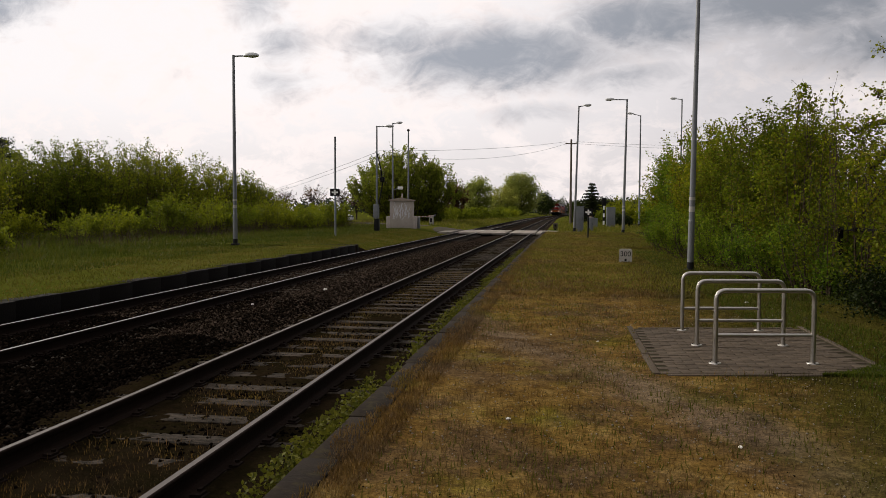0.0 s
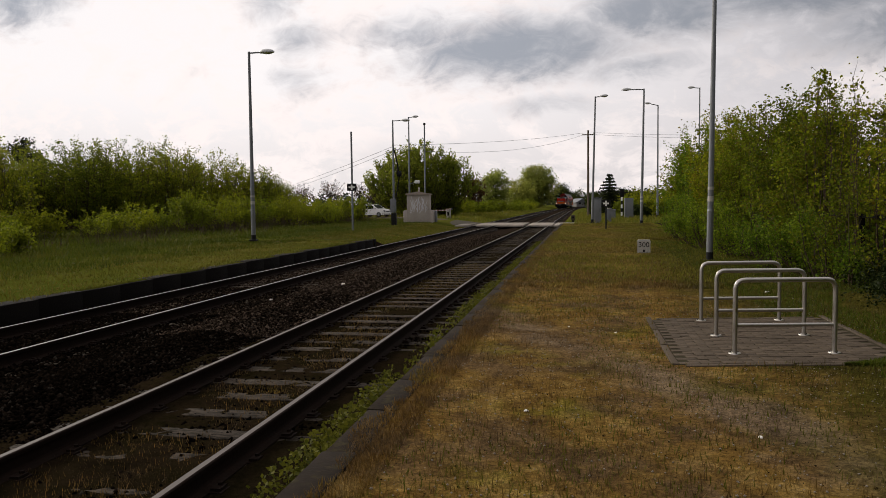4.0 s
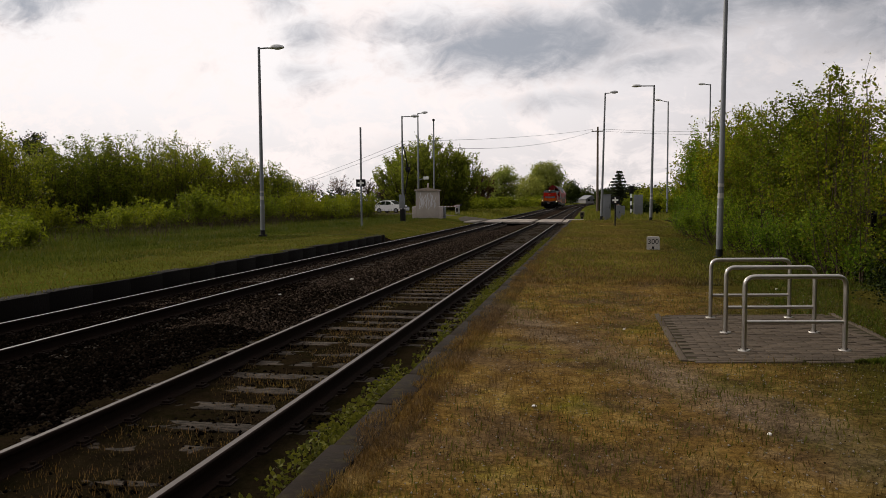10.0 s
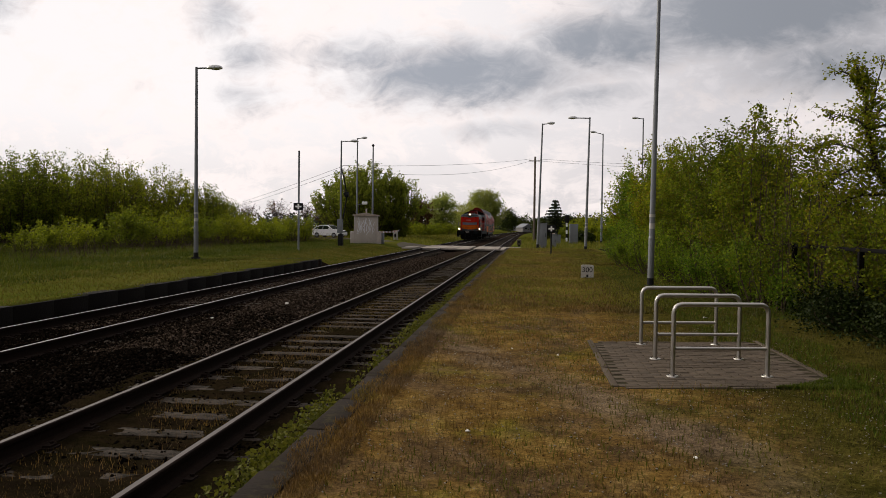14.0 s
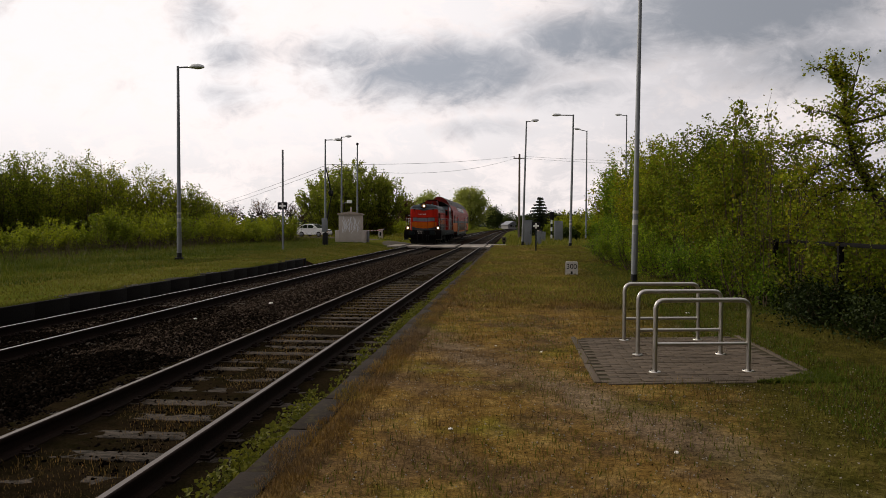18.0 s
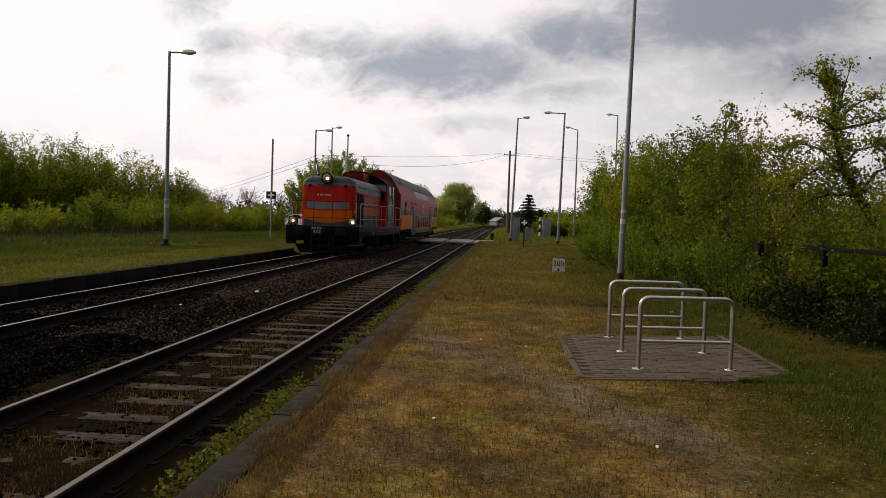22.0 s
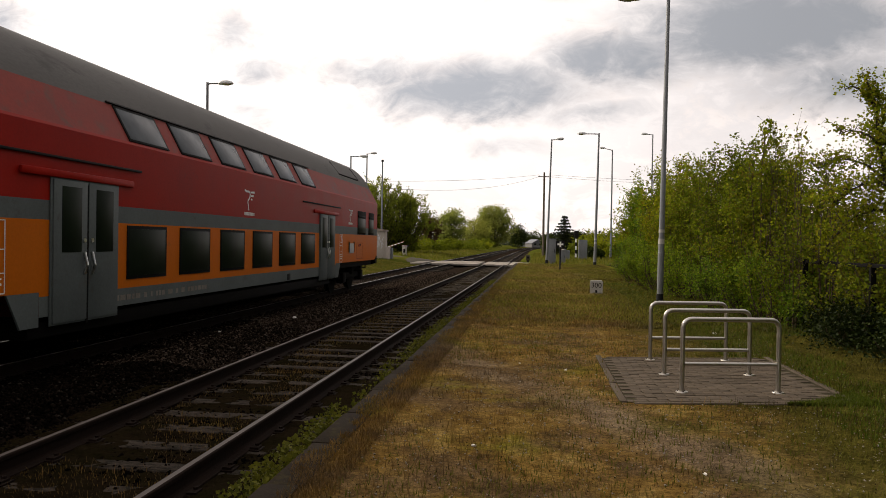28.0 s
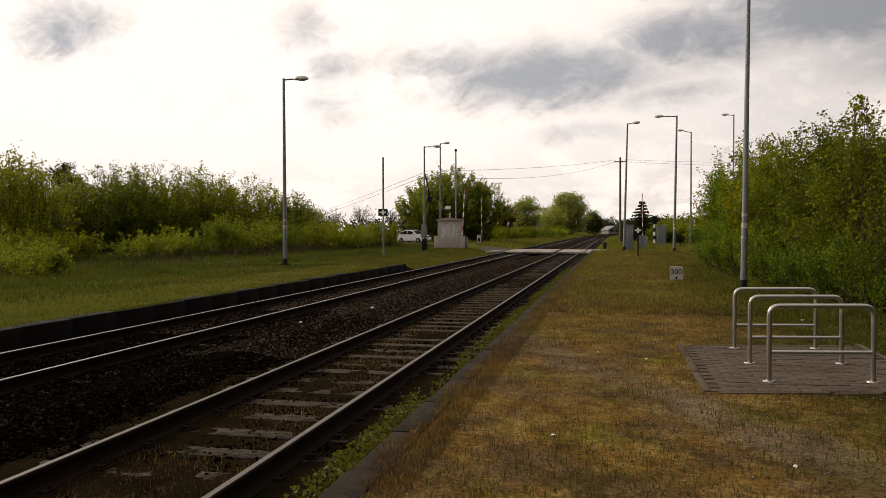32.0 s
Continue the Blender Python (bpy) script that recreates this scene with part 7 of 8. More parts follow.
# the hedge goes on unseen behind the viewpoint, added to dim reflections and skylight
for i, (x, y) in enumerate(((7.2, 8.0), (7.6, 3.5), (7.4, -1.5), (7.8, -7), (7.4, -12.5), (7.8, -18.5), (7.5, -25), (8, -33), (10.5, 5), (10.8, -4), (11, -14), (11, -26))):
    bush("hedge_bush", "dense fresh green many-stemmed bush beside the platform", x, y, 2.4, 2.8, 5.2 + 0.4 * (i % 3), 0.17, 3800, M_LEAF_NEAR, 400 + i, n_stems=30, spread=0.22, lo=0.0, stem=0.018, lean=0.95, group="bushes of the platform hedge")
# low skirts of the hedge
for i, (x, y, rx, h) in enumerate(((5.2, 15.0, 0.6, 0.8), (4.7, 16.6, 0.8, 1.3), (4.4, 18.5, 1.0, 1.4), (4.4, 22.5, 1.0, 1.6), (4.1, 25.5, 1.1, 1.9), (3.9, 28.5, 1.1, 2.0), (4.2, 33, 1.2, 2.0))):
    bush("low_bush", "low dense green bush at the hedge's foot", x, y, rx, rx, h, 0.05, 6500, M_LEAF_FRESH, 160 + i, n_stems=24, lo=0.04, lean=0.95, twigs=180, twig=0.45, thin=0.06, group="low bushes of the hedge")


# undergrowth whose dark leaves carry the hedge's shade in their colour
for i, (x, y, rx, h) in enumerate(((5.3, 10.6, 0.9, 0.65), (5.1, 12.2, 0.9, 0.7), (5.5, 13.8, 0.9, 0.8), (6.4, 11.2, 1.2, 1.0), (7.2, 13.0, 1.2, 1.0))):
    bush("dark_undergrowth", "leafy undergrowth beneath a hedge, coloured near black for the shade there", x, y, rx, rx, h, 0.045, 8000, M_LEAF_SHADE, 180 + i, n_stems=30, spread=0.34, lo=0.02, lean=0.95, group="undergrowth of the hedge")


def old_tree():
    """The gnarled tree with a bent trunk at the hedge's end."""
    rng = np.random.default_rng(71)
    t = thing("gnarled_tree", "gnarled leaning tree with sparse fresh leaves beside a hedge", "tree", pose(7.3, 14.0, 0.15))
    main = [(0.25, 0, 0), (-0.15, 0.0, 0.9), (-0.75, 0.05, 1.7), (-1.10, 0.05, 2.2), (-1.40, 0.0, 2.68), (-1.57, 0.0, 3.31), (-1.60, 0.0, 3.94), (-1.82, 0.0, 4.5)]
    part("trunk", tube(bmesh.new(), main, [0.14, 0.115, 0.09, 0.072, 0.054, 0.038, 0.026, 0.010], 8), M_BARK, t)
    # limbs, each with the number and the length of its twigs
    forks = (([main[5], (-1.53, 0.0, 3.55), (-1.48, 0.0, 3.85), (-1.42, 0.0, 4.15), (-1.35, 0.0, 4.40)], 5, 0.30),
             ([main[6], (-1.75, 0.1, 4.12), (-1.85, 0.1, 4.27), (-1.98, 0.1, 4.33), (-2.10, 0.1, 4.27)], 3, 0.22),
             ([main[5], (-1.27, 0.2, 3.70), (-1.05, 0.3, 3.85), (-0.85, 0.3, 3.95), (-0.62, 0.3, 3.90)], 12, 0.42),
             ([main[5], (-1.75, -0.2, 3.40), (-1.95, -0.2, 3.50), (-2.12, -0.2, 3.52), (-2.28, -0.2, 3.46)], 10, 0.40),
             ([main[4], (-1.72, 0.1, 2.98), (-1.98, 0.2, 3.08), (-2.25, 0.2, 3.06), (-2.48, 0.2, 2.92)], 22, 0.5),
             ([main[3], (-1.50, -0.2, 2.60), (-1.80, -0.3, 2.66), (-2.10, -0.3, 2.52), (-2.35, -0.3, 2.28)], 40, 0.6),
             ([main[3], (-1.55, 0.1, 2.20), (-1.90, 0.0, 2.10), (-2.20, -0.1, 1.85), (-2.40, -0.1, 1.55)], 40, 0.6),
             ([main[2], (-1.15, -0.3, 1.70), (-1.50, -0.4, 1.60), (-1.80, -0.4, 1.35), (-2.00, -0.4, 1.00)], 40, 0.6),
             ([main[5], (-1.20, -0.2, 3.40), (-0.85, -0.3, 3.50), (-0.45, -0.3, 3.50), (-0.05, -0.3, 3.35)], 34, 0.45),
             ([main[4], (-1.05, 0.3, 3.00), (-0.70, 0.3, 3.10), (-0.35, 0.3, 3.08), (0.00, 0.3, 2.95)], 40, 0.55),
             ([main[3], (-0.90, -0.2, 2.60), (-0.55, -0.3, 2.75), (-0.15, -0.3, 2.65), (0.20, -0.3, 2.45)], 40, 0.6),
             ([main[2], (-0.30, 0.3, 1.95), (0.10, 0.3, 2.00), (0.60, 0.3, 1.80), (1.00, 0.3, 1.50)], 34, 0.6),
             ([main[1], (0.20, -0.2, 1.25), (0.50, -0.2, 1.35), (0.90, -0.2, 1.20), (1.30, -0.2, 0.90)], 30, 0.6),
             ([main[1], (-0.70, -0.3, 1.05), (-1.10, -0.4, 0.95), (-1.50, -0.4, 0.70), (-1.80, -0.4, 0.40)], 26, 0.6))
    limbs = []
    for f, n, reach in forks:
        part("limb", tube(bmesh.new(), f, [0.030, 0.022, 0.017, 0.012, 0.006], 6), M_BARK, t)
        for k in range(n):
            j = 1 + k % 4
            a = Vector(f[j]) + (Vector(f[min(4, j + 1)]) - Vector(f[j])) * rng.random()
            d = Vector((rng.normal(0, 0.8), rng.normal(0, 0.7), rng.uniform(-0.8, 0.5))).normalized() * reach * rng.uniform(0.35, 1.0)
            limbs.append([tuple(a + d * s + Vector((0, 0, 0.12 * math.sin(3 * s))) + Vector(rng.normal(0, 0.03, 3)) * s) for s in np.linspace(0, 1, 5)])
    # short leafy spurs along the trunk itself
    for k in range(110):
        j = 3 + k % 4
        a = Vector(main[j]) + (Vector(main[j + 1]) - Vector(main[j])) * rng.random()
        d = Vector((rng.normal(0, 0.8), rng.normal(0, 0.8), rng.uniform(-0.5, 0.6))).normalized() * (0.62 - 0.09 * j) * rng.uniform(0.4, 1.2)
        limbs.append([tuple(a + d * u + Vector(rng.normal(0, 0.03, 3)) * u) for u in np.linspace(0, 1, 5)])
    S = np.array(limbs)
    tagged(part("twigwork", stem_mesh("twigwork", S, 0.009, M_BARK, 4), None, t), kind="stuff")
    P = on_stems(rng, S, 17000, 0.07, 0.10)
    V, F = leaf_arrays(P, 0.052, rng)
    part("crown", np_mesh("crown", V, F, M_LEAF_NEAR), None, t)


old_tree()
bush("dead_stump", "pale broken trunk standing in the hedge", 5.0, 22.0, 0.08, 0.08, 3.6, 0.05, 10, M_TWIG, 77, n_stems=2, stem=0.05, stem_mat=M_PALETRUNK, category="dead tree")


def old_fence():
    t = thing("rail_fence", "dark weathered rail fence half hidden by bushes", "fence", pose(4.95, 6.4, 0.2))
    for k in range(5):
        part("post", boxed(-0.04, 0.04, 2.9 * k - 0.04, 2.9 * k + 0.04, 0, 1.27, 0.01), M_UNDER, t)
    part("top_rail", boxed(-0.03, 0.03, -0.2, 11.8, 1.20, 1.26, 0.01), M_UNDER, t)


old_fence()

# hedge across the meadow on the far side
for i, (x, y, rx, h, n) in enumerate((
        (-33.5, 37, 3.0, 6.0, 5200), (-38, 33, 3.2, 6.2, 5200), (-44, 40, 4.0, 5.2, 5200), (-40, 44, 3.6, 5.0, 5200), (-38.0, 47, 3.4, 5.6, 5600), (-36, 50, 3.4, 6.0, 5600), (-34, 52, 3.4, 6.4, 5600), (-32, 54, 3.2, 6.3, 5400), (-32.5, 58, 3.2, 6.4, 5200),
        (-31, 62, 3.2, 6.0, 5000), (-29.8, 66, 3.0, 5.2, 4600), (-30.5, 71, 3.0, 4.1, 4000), (-47, 46, 4.2, 6.0, 5000), (-43, 52, 4.0, 6.2, 5000), (-39, 58, 4.0, 6.4, 5000), (-52, 40, 4.5, 6.0, 5000))):
    bush("willow_bush", "broad rounded willow bush with upright shoots at a meadow's edge", x, y, rx * 1.1, rx * 1.1, h * 1.04, 0.13, int(n * 3.6), M_LEAF_HEDGE, 200 + i, n_stems=130, lo=0.0, stem=0.03, lean=1.0, twigs=760, twig=0.8, thin=0.13, group="willow bushes across the meadow")
rs = random.Random(50)
for i in range(24):
    u = i / 23
    x, y = -27.5 + 11.0 * (1 - abs(2 * u - 1)) * 0.25 + rs.uniform(-1.2, 1.2) + (2.5 if u > 0.7 else 0) + 4.0 * u, 30 + 40 * u + rs.uniform(-1, 1)
    bush("low_shrub", "low light green shrub with upright shoots in the meadow", x, y, 1.3, 1.3, rs.uniform(1.5, 2.5) * (0.55 if i < 7 else 1.0), 0.105, 2400, M_LEAF_LIGHT, 230 + i, n_stems=30, lo=0.05, stem=0.014, lean=0.95, twigs=90, twig=0.8, thin=0.05, category="shrub", group="light shrubs in the meadow")
for i, (x, y, h) in enumerate(((-19.2, 22.6, 0.9), (-21.5, 24.5, 0.8), (-24.5, 27, 1.0), (-28, 29, 1.3), (-29.5, 32, 1.5), (-25, 22, 0.9))):
    bush("low_shrub", "leafy light green shrub near the opposite platform", x, y, 1.2, 1.2, h, 0.10, 2000, M_LEAF_LIGHT, 270 + i, n_stems=26, lo=0.05, stem=0.014, lean=0.95, twigs=120, twig=0.5, thin=0.05, category="shrub", group="light shrubs in the meadow")
for i in range(12):
    bush("low_shrub", "green shrub bordering the road to the crossing", -29.5 + 1.15 * i + rs.uniform(-0.6, 0.6), 73 + 3.2 * i * 0.3 + rs.uniform(0, 8) + (14 if i > 5 else 0), 1.6, 1.6, rs.uniform(1.2, 2.6), 0.2, 900, M_LEAF_LIGHT, 290 + i, n_stems=24, spread=0.18, lo=0.05, stem=0.02, category="shrub", group="shrubs by the road")

# trees beyond the crossing
bush("round_willow", "large rounded willow tree with feathery upright shoots behind a hut", -21.0, 100.0, 6.8, 6.0, 9.4, 0.22, 60000, M_LEAF_WILLOW, 300, n_stems=260, lo=0.0, stem=0.06, lean=1.0, category="tree", twigs=1800, twig=1.5, thin=0.12)
tree("leafy_tree", "green leafy tree beyond the crossing", -17.0, 152, 7.8, 3.0, 3.0, 0.6, 0.30, 60, 130, M_LEAF_TREE, 301, 1.3)
tree("purple_tree", "dark purple-leaved tree beyond the crossing", -20.6, 146, 6.4, 2.2, 2.2, 0.6, 0.38, 40, 70, M_LEAF_PURPLE, 302, 1.1)
tree("tall_poplar", "tall rounded poplar tree beside the line", -14.2, 252, 13.6, 5.6, 5.4, 0.3, 0.40, 150, 130, M_LEAF_TREE, 303, 1.8, 0.4)
tree("leafy_tree", "smaller rounded tree beside a tall poplar", -19.5, 240, 8.5, 4.2, 4.2, 0.5, 0.40, 60, 130, M_LEAF_TREE, 304, 1.7, 0.3)
tree("leafy_tree", "dark green tree at the line's far bend", -7.5, 290, 8.0, 3.5, 3.5, 0.5, 0.55, 40, 70, M_LEAF_DARK, 305, 1.6, 0.3, z=-0.1)
for i, (x, y, h, rx) in enumerate(((-18.2, 118, 2.6, 2.2), (-16.2, 124, 2.2, 2.0), (-20, 126, 3.4, 2.4), (-14.6, 132, 2.4, 2.2), (-13.5, 160, 2.4, 3.0), (-13.5, 185, 2.2, 3.0), (-15, 205, 3.4, 3.5), (-24, 135, 4.2, 3.0), (-28, 128, 4.0, 3.0))):
    bush("light_bush", "light green rounded bush beside the line", x, y, rx, rx, h, 0.22, 2600, M_LEAF_LIGHT, 310 + i, n_stems=34, spread=0.16, lo=0.02, stem=0.02, lean=1.0, group="bushes beside the line")


def spruce(x, y, h, seed):
    rng = np.random.default_rng(seed)
    t = thing("spruce_tree", "dark pointed spruce tree near the crossing", "tree", pose(x, y, 0.1))
    part("trunk", rod(bmesh.new(), (0, 0, 0), (0, 0, h * 0.95), 0.12, 0.02, 8), M_BARK, t)
    P = []
    for k in range(13):
        q0 = k / 13
        z = h * (0.10 + 0.88 * q0)
        r = 0.50 * h * (1 - q0) ** 0.9 + 0.05
        for j in range(9):
            a = j * 0.698 + k * 0.31 + rng.uniform(-0.15, 0.15)
            n = int(30 + 80 * (1 - q0))
            q = rng.random(n) ** 0.8 * rng.uniform(0.75, 1.1)
            w = rng.normal(0, 0.10, n) * r * (1.1 - q)
            P.append(np.stack([np.cos(a) * r * q - np.sin(a) * w, np.sin(a) * r * q + np.cos(a) * w, z - 0.22 * q * r + 0.10 * r * q ** 3 + rng.normal(0, 0.035, n)], -1))
    V, F = leaf_arrays(np.concatenate(P), 0.17, rng, 0.1)
    part("crown", np_mesh("crown", V, F, M_LEAF_NEEDLE), None, t)


spruce(3.35, 100, 5.5, 81)
for i, (x, y, h, rx, m) in enumerate(((6.2, 104, 3.6, 2.2, M_LEAF_LIGHT), (9.2, 100, 3.8, 2.4, M_LEAF_LIGHT), (12, 96, 4.2, 2.6, M_LEAF_HEDGE), (2.2, 116, 3.2, 2.0, M_LEAF_DARK), (7.5, 84, 2.4, 1.8, M_LEAF_LIGHT), (5.0, 90, 2.2, 1.6, M_LEAF_LIGHT), (10.5, 70, 3.6, 2.4, M_LEAF_HEDGE), (14, 64, 4.2, 3.0, M_LEAF_HEDGE), (5.4, 79, 1.4, 1.2, M_LEAF_DARK))):
    bush("green_bush", "green bush on the far side of the road", x, y, rx, rx, h, 0.26, 1700, m, 330 + i, n_stems=34, spread=0.16, lo=0.02, stem=0.02, lean=1.0, group="bushes beyond the road")


def bare_tree(x, y, h, seed):
    """A thin tree just coming into leaf."""
    rng = np.random.default_rng(seed)
    t = thing("bare_tree", "nearly bare tree with a fine net of twigs", "tree", pose(x, y, 0.1))
    part("trunk", tube(bmesh.new(), [(0, 0, 0), (0.1, 0, h * 0.35), (0.0, 0.1, h * 0.6)], [0.14, 0.10, 0.05], 7), M_BARK, t)
    a = rng.uniform(0, 6.28, 60)
    tip = np.stack([np.cos(a), np.sin(a), np.zeros(60)], -1) * (h * 0.42 * np.sqrt(rng.random(60)))[:, None]
    tip[:, 2] = h * rng.uniform(0.6, 1.0, 60) - 0.25 * np.abs(tip[:, 0])
    tt = np.linspace(0, 1, 5)[None, :, None]
    st = np.stack([np.zeros(60), np.zeros(60), h * rng.uniform(0.2, 0.6, 60)], -1)
    S = st[:, None] * (1 - tt) + tip[:, None] * tt + rng.normal(0, 0.05 * h / 5, (60, 5, 3)) * np.sin(np.pi * tt)
    part("twigwork", stem_mesh("twigwork", S, 0.035, M_BARK, 4), None, t)
    V, F = leaf_arrays(on_stems(rng, S, 700, 0.3, 0.5), 0.16, rng)
    part("crown", np_mesh("crown", V, F, M_LEAF_PURPLE), None, t)


for i, (x, y, h) in enumerate(((-40.5, 121, 6.2), (-44, 118, 5.4), (-36.5, 124, 5.6), (-48.5, 116, 5.2), (-53, 112, 5.0), (-33.5, 122, 4.8))):
    bare_tree(x, y, h, 350 + i)
tree("pine_tree", "dark round-headed pine above a hedge", -55.5, 70.0, 8.6, 1.5, 1.5, 5.6, 0.22, 26, 60, M_LEAF_NEEDLE, 360, 0.7, 0.14)


def far_wood():
    """The low wood along the horizon."""
    rng = np.random.default_rng(91)
    P = []
    for k in range(460):
        a = math.radians(rng.uniform(-62, 62) if k < 420 else rng.uniform(-3, 5))
        d = rng.uniform(475, 520) if -0.05 < a < 0.09 else rng.uniform(420, 520)
        x, y = math.sin(a) * d, math.cos(a) * d
        h = rng.uniform(5, 9.5)
        n = 60
        q = rng.normal(0, 1, (n, 3)) * np.array([3.0, 3.0, h * 0.24]) + np.array([x, y, h * 0.52])
        q[:, 2] = np.abs(q[:, 2])
        P.append(q)
    V, F = leaf_arrays(np.concatenate(P), 1.5, rng)
    tagged(new("far_wood", np_mesh("far_wood", V, F, M_LEAF_FAR)), "low dark wood along the horizon", "woods", kind="stuff")


far_wood()


def far_house(x, y, w, d, h, turn, label):
    t = thing("far_house", label, "house", pose(x, y, 0.0, 0, 0, turn), "houses at the line's far end")
    part("wall", boxed(-w / 2, w / 2, -d / 2, d / 2, 0, h), M_FARWALL, t)
    bm = bmesh.new()
    prism(bm, [(-w / 2 - 0.4, h), (w / 2 + 0.4, h), (0, h + w * 0.34)], 'y', -d / 2 - 0.4, d / 2 + 0.4)
    part("roof", bm, M_TILE_ROOF, t)
    for k in (-1, 1):
        part("window", boxed(k * w * 0.22 - 0.5, k * w * 0.22 + 0.5, -d / 2 - 0.03, -d / 2, 1.0, 2.2), M_WINDOW, t)


far_house(-1.5, 330, 5, 9, 1.7, 20, "low white house with a grey roof far down the line")
far_house(7.0, 345, 5, 8, 1.7, -15, "low pale house with a sheet roof far down the line")
far_house(-6.5, 350, 5, 7, 1.7, 5, "far pale house under grey roof sheets")

for i, (x, y, h) in enumerate(((-9, 372, 6.5), (-2, 378, 7.5), (5, 382, 6.8), (12, 386, 7.4), (19, 380, 7.8), (26, 372, 7.0), (13, 352, 6.0), (21, 345, 6.4))):
    tree("leafy_tree", "dark tree behind far houses", x, y, h, 3.6, 3.4, 0.3, 0.5, 34, 70, M_LEAF_DARK, 380 + i, 1.7, 0.25)


# ---- litter ----
def litter():
    rng = random.Random(61)
    for name, label, x, y, s in (("paper_scrap", "small white crumpled paper scrap on dry turf", -0.44, 5.63, 0.016), ("pale_stone", "pale stone lying in dark ballast", -5.42, 16.9, 0.035),
                                 ("paper_scrap", "pale scrap of paper in short grass", 0.35, 9.2, 0.013), ("paper_scrap", "white scrap on trodden turf", -0.2, 9.6, 0.012), ("paper_scrap", "small white scrap in the grass", 1.1, 5.2, 0.014), ("pale_stone", "pale stone between the tracks", -6.2, 14.6, 0.025),
                                 ("paper_scrap", "white scrap of paper in the grass", 3.0, 13.6, 0.03)):
        bm = bmesh.new()
        bmesh.ops.create_icosphere(bm, subdivisions=2, radius=s, matrix=Matrix.Diagonal((1.2, 1, 0.6, 1)))
        for v in bm.verts:
            v.co *= 1 + 0.5 * noise.noise(v.co / s * 1.3 + Vector((x, y, 0)))
        me = mesh_of(name, bm, M_LITTER, 20)
        ob = new(name, me)
        zz = (ground_z(x, y) if x > EDGE_X else bed_z(x, y) + 0.02) + s * 0.3
        ob.matrix_basis = pose(x, y, zz, 0, 0, rng.uniform(0, 360))
        tagged(ob, label, "litter" if "paper" in name else "stone")


litter()
stones("gravel", "scattered pale grit on the trodden platform", 4200, (-1.2, 3.6), (2.2, 13), lambda x, y: PLAT_Z + 0.006 if not (PAD[0] < x < PAD[1] and PAD[2] < y < PAD[3]) else PLAT_Z - 0.03, (0.003, 0.010), M_PEBBLE, 62, 1.3)

stones("debris", "dark crumbs of earth and dead leaves on the turf", 2600, (-1.2, 3.8), (2.2, 14), lambda x, y: PLAT_Z + 0.008 if not (PAD[0] < x < PAD[1] and PAD[2] < y < PAD[3] + 0.4) else PLAT_Z - 0.03, (0.003, 0.007), M_EARTH, 63, 1.3)


# ---- paved pad, last ----
def pad():
    t = thing("paved_pad", "rectangle of worn grey pavers with weedy joints under bicycle stands", "paving", kind="structure")
    sl = 0.165
    deg = math.degrees(math.atan(sl))

    def at(x, y, z=0.0, turn=deg):
        return pose(x, y + sl * (x - PAD[0]), PLAT_Z + z, rng.uniform(-1.2, 1.2), rng.uniform(-0.7, 0.7), turn + rng.uniform(-0.6, 0.6))
    rng = random.Random(66)
    bm = bmesh.new()
    prism(bm, [(PAD[0], PAD[2]), (PAD[1], PAD[2] + sl * (PAD[1] - PAD[0])), (PAD[1], PAD[3] + sl * (PAD[1] - PAD[0])), (PAD[0], PAD[3])], 'z', 0.05, PLAT_Z + 0.004)
    part("bedding", bm, M_JOINT, t)
    me = mesh_of("paver", box(bmesh.new(), -0.097, 0.097, -0.046, 0.046, -0.06, 0.0, 0.005), M_PAVER, 30)
    y, row = PAD[2] + 0.05, 0
    while y < PAD[3] - 0.04:
        x = PAD[0] + 0.10 + (0.10 if row % 2 else 0.0)
        while x < PAD[1] - 0.09:
            part("paver", me, None, t, m=at(x, y, 0.012 + rng.uniform(-0.004, 0.003)))
            x += 0.203
        y += 0.10
        row += 1
    kme = mesh_of("border_stone", boxed(-0.5, 0.5, -0.035, 0.035, -0.2, 0.0, 0.008), M_PAVER, 30)
    for y in (PAD[2] - 0.04, PAD[3] + 0.04):
        for k in range(2):
            part("border_stone", kme, None, t, m=at(PAD[0] + 0.55 + 1.02 * k, y, 0.012))
    for x in (PAD[0] - 0.04, PAD[1] + 0.04):
        for k in range(3):
            part("border_stone", kme, None, t, m=at(x, PAD[2] + 0.5 + 1.01 * k, 0.012, 90))


pad()


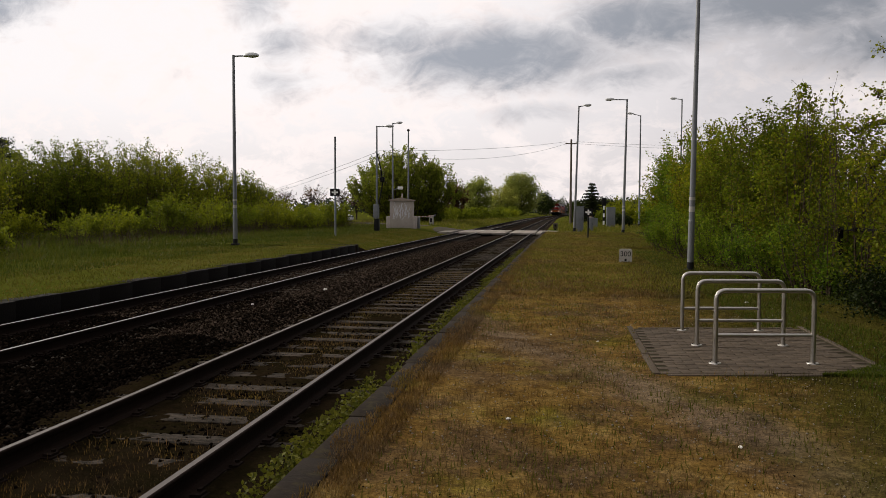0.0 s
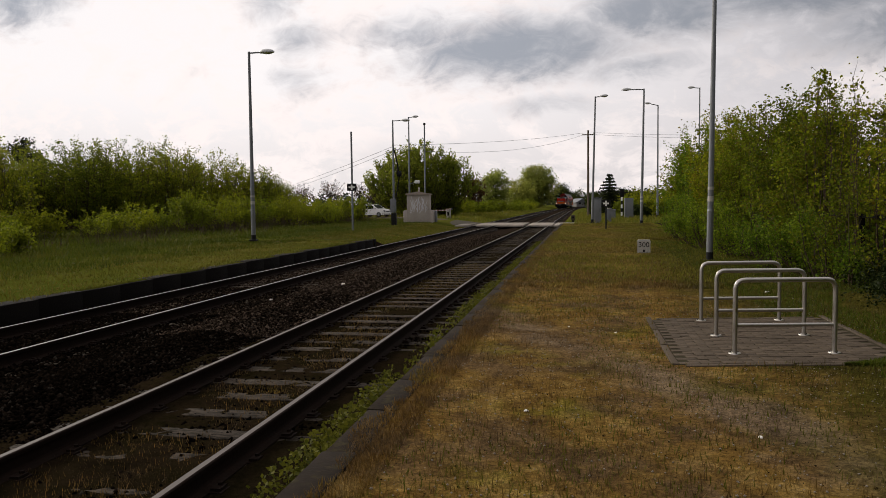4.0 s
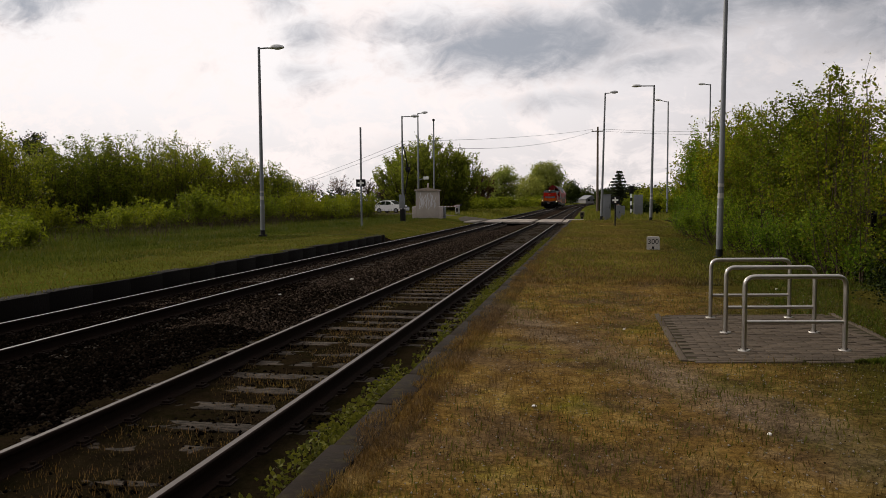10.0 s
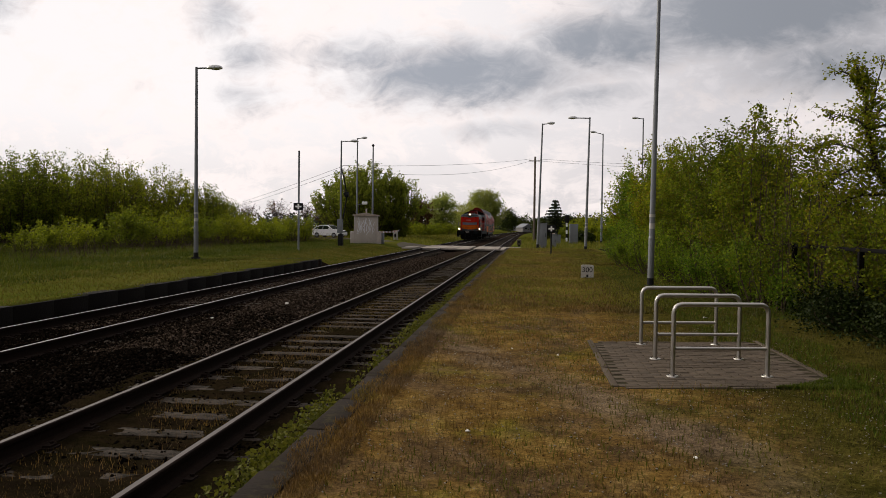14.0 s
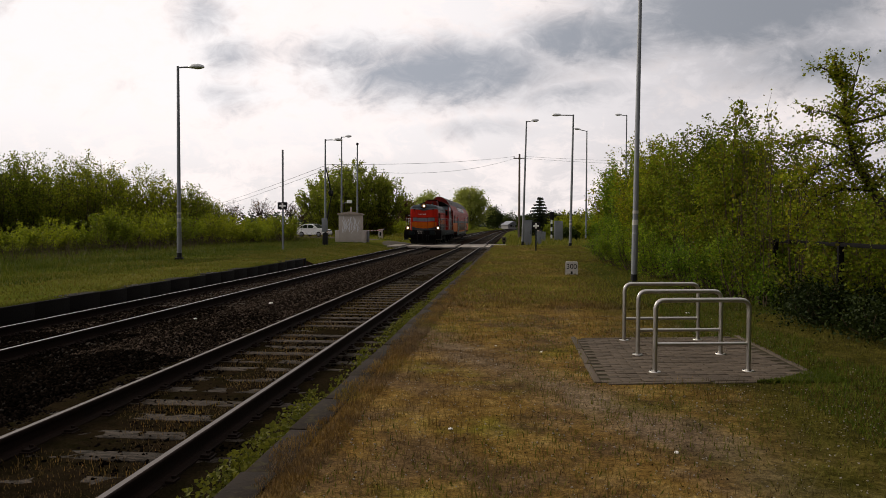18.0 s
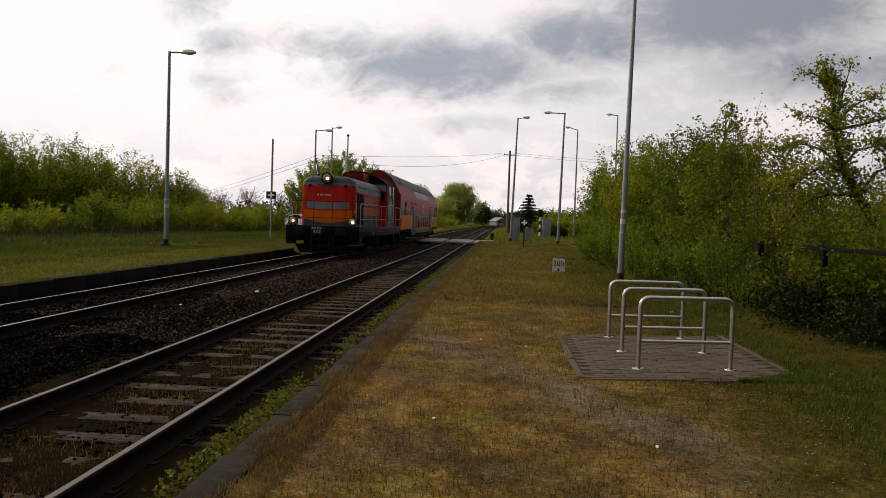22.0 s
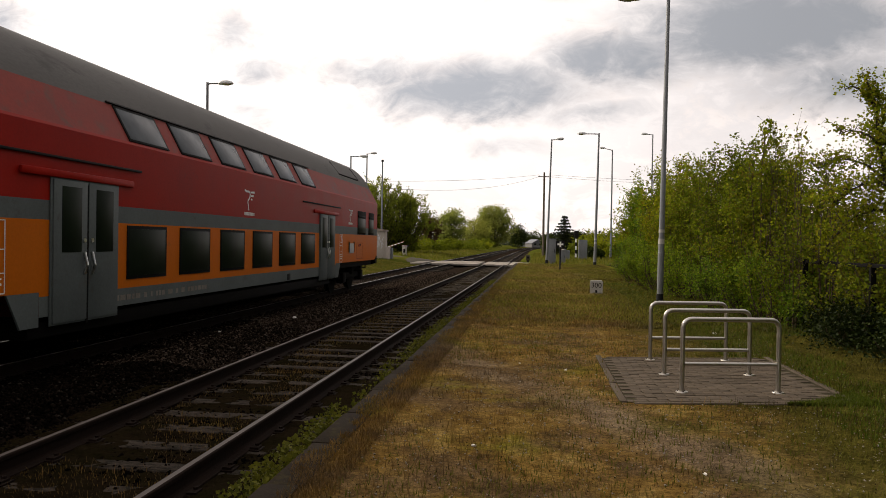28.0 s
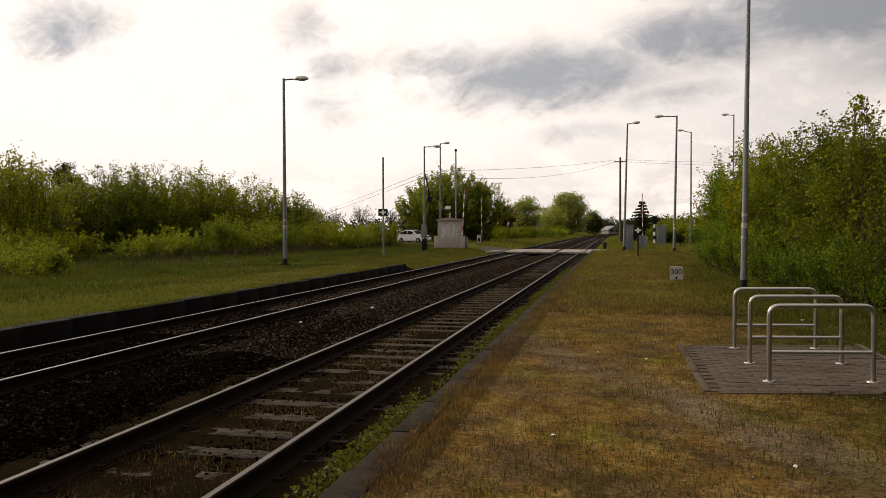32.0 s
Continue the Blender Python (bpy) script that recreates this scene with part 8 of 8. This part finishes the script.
# ---- movement ----
LOCO_Y = ((0, 279.2), (1, 264.8), (2, 250.5), (3, 236.1), (3.5, 229), (5.5, 200.0), (6, 192.8), (7, 177.8), (8, 164.5), (9, 151.5), (10, 138.2), (11, 124.5), (12, 112), (13, 103.3), (14, 95.3), (14.5, 91.3), (16.5, 74.5),
          (17, 70.3), (18, 62.0), (19, 54.1), (20, 46.4), (21, 38.8), (22, 31.2), (23, 23.6), (24, 16.15), (25, 9.2), (25.5, 5.7), (26.5, -1.2), (27.5, -7.8), (28, -11.2), (29, -17.7), (30, -24.15), (31, -30.38), (32, -37.0))
CAR_BACK = ((0, 10.6), (0.5, 9.4), (1, 8.1), (2, 6.2), (3, 4.5), (3.5, 3.8), (4.5, 1.7), (5.5, 0.25), (6, 0.08), (7, 0.0), (32, 0.0))      # progress along the sight line's side


def motions():
    def along(y):
        turn = -math.degrees(math.atan(4.0e-4 * max(0.0, y - 150)))
        return pose(FAR_X + sway(y), y, FAR_Z, 0, 0, turn)
    walk(LOCO, [(t, Matrix.Translation((0, 0, -0.03)) @ along(1.046 * y)) for t, y in LOCO_Y])
    walk(COACH, [(t, Matrix.Translation((0, 0, -0.03)) @ along(1.046 * y + 40.6)) for t, y in LOCO_Y])
    end = Vector((-22.6, 86.0, 0.30))
    rows = []
    for t, s in CAR_BACK:
        slope = (end.x - 0.573 * s) / (end.y + 0.819 * s)
        k = (slope * end.y - end.x) / (-0.94 - 0.34 * slope)
        p = end + Vector((-0.94, 0.34, 0)) * k
        rows.append((t, pose(p.x, p.y, p.z, 0, 0, 90 - 19.9)))
    walk(CAR, rows)
    for boom, keys in ((BOOM_A, ((0, 0), (27.5, 0), (27.9, 4), (28.6, 32), (29.4, 58), (30.2, 72), (31.0, 79), (32, 82))),
                       (BOOM_B, ((0, 0), (27.7, 0), (28.2, 4), (29.0, 34), (29.8, 60), (30.6, 74), (31.4, 80), (32, 82))),
                       (BOOM_C, ((0, 0), (28.0, 0), (28.6, 12), (29.4, 45), (30.2, 70), (31.0, 82), (32, 86)))):
        walk(boom, [(t, pose(0, 0.26, 1.05, 0, -a, 0)) for t, a in keys])


motions()
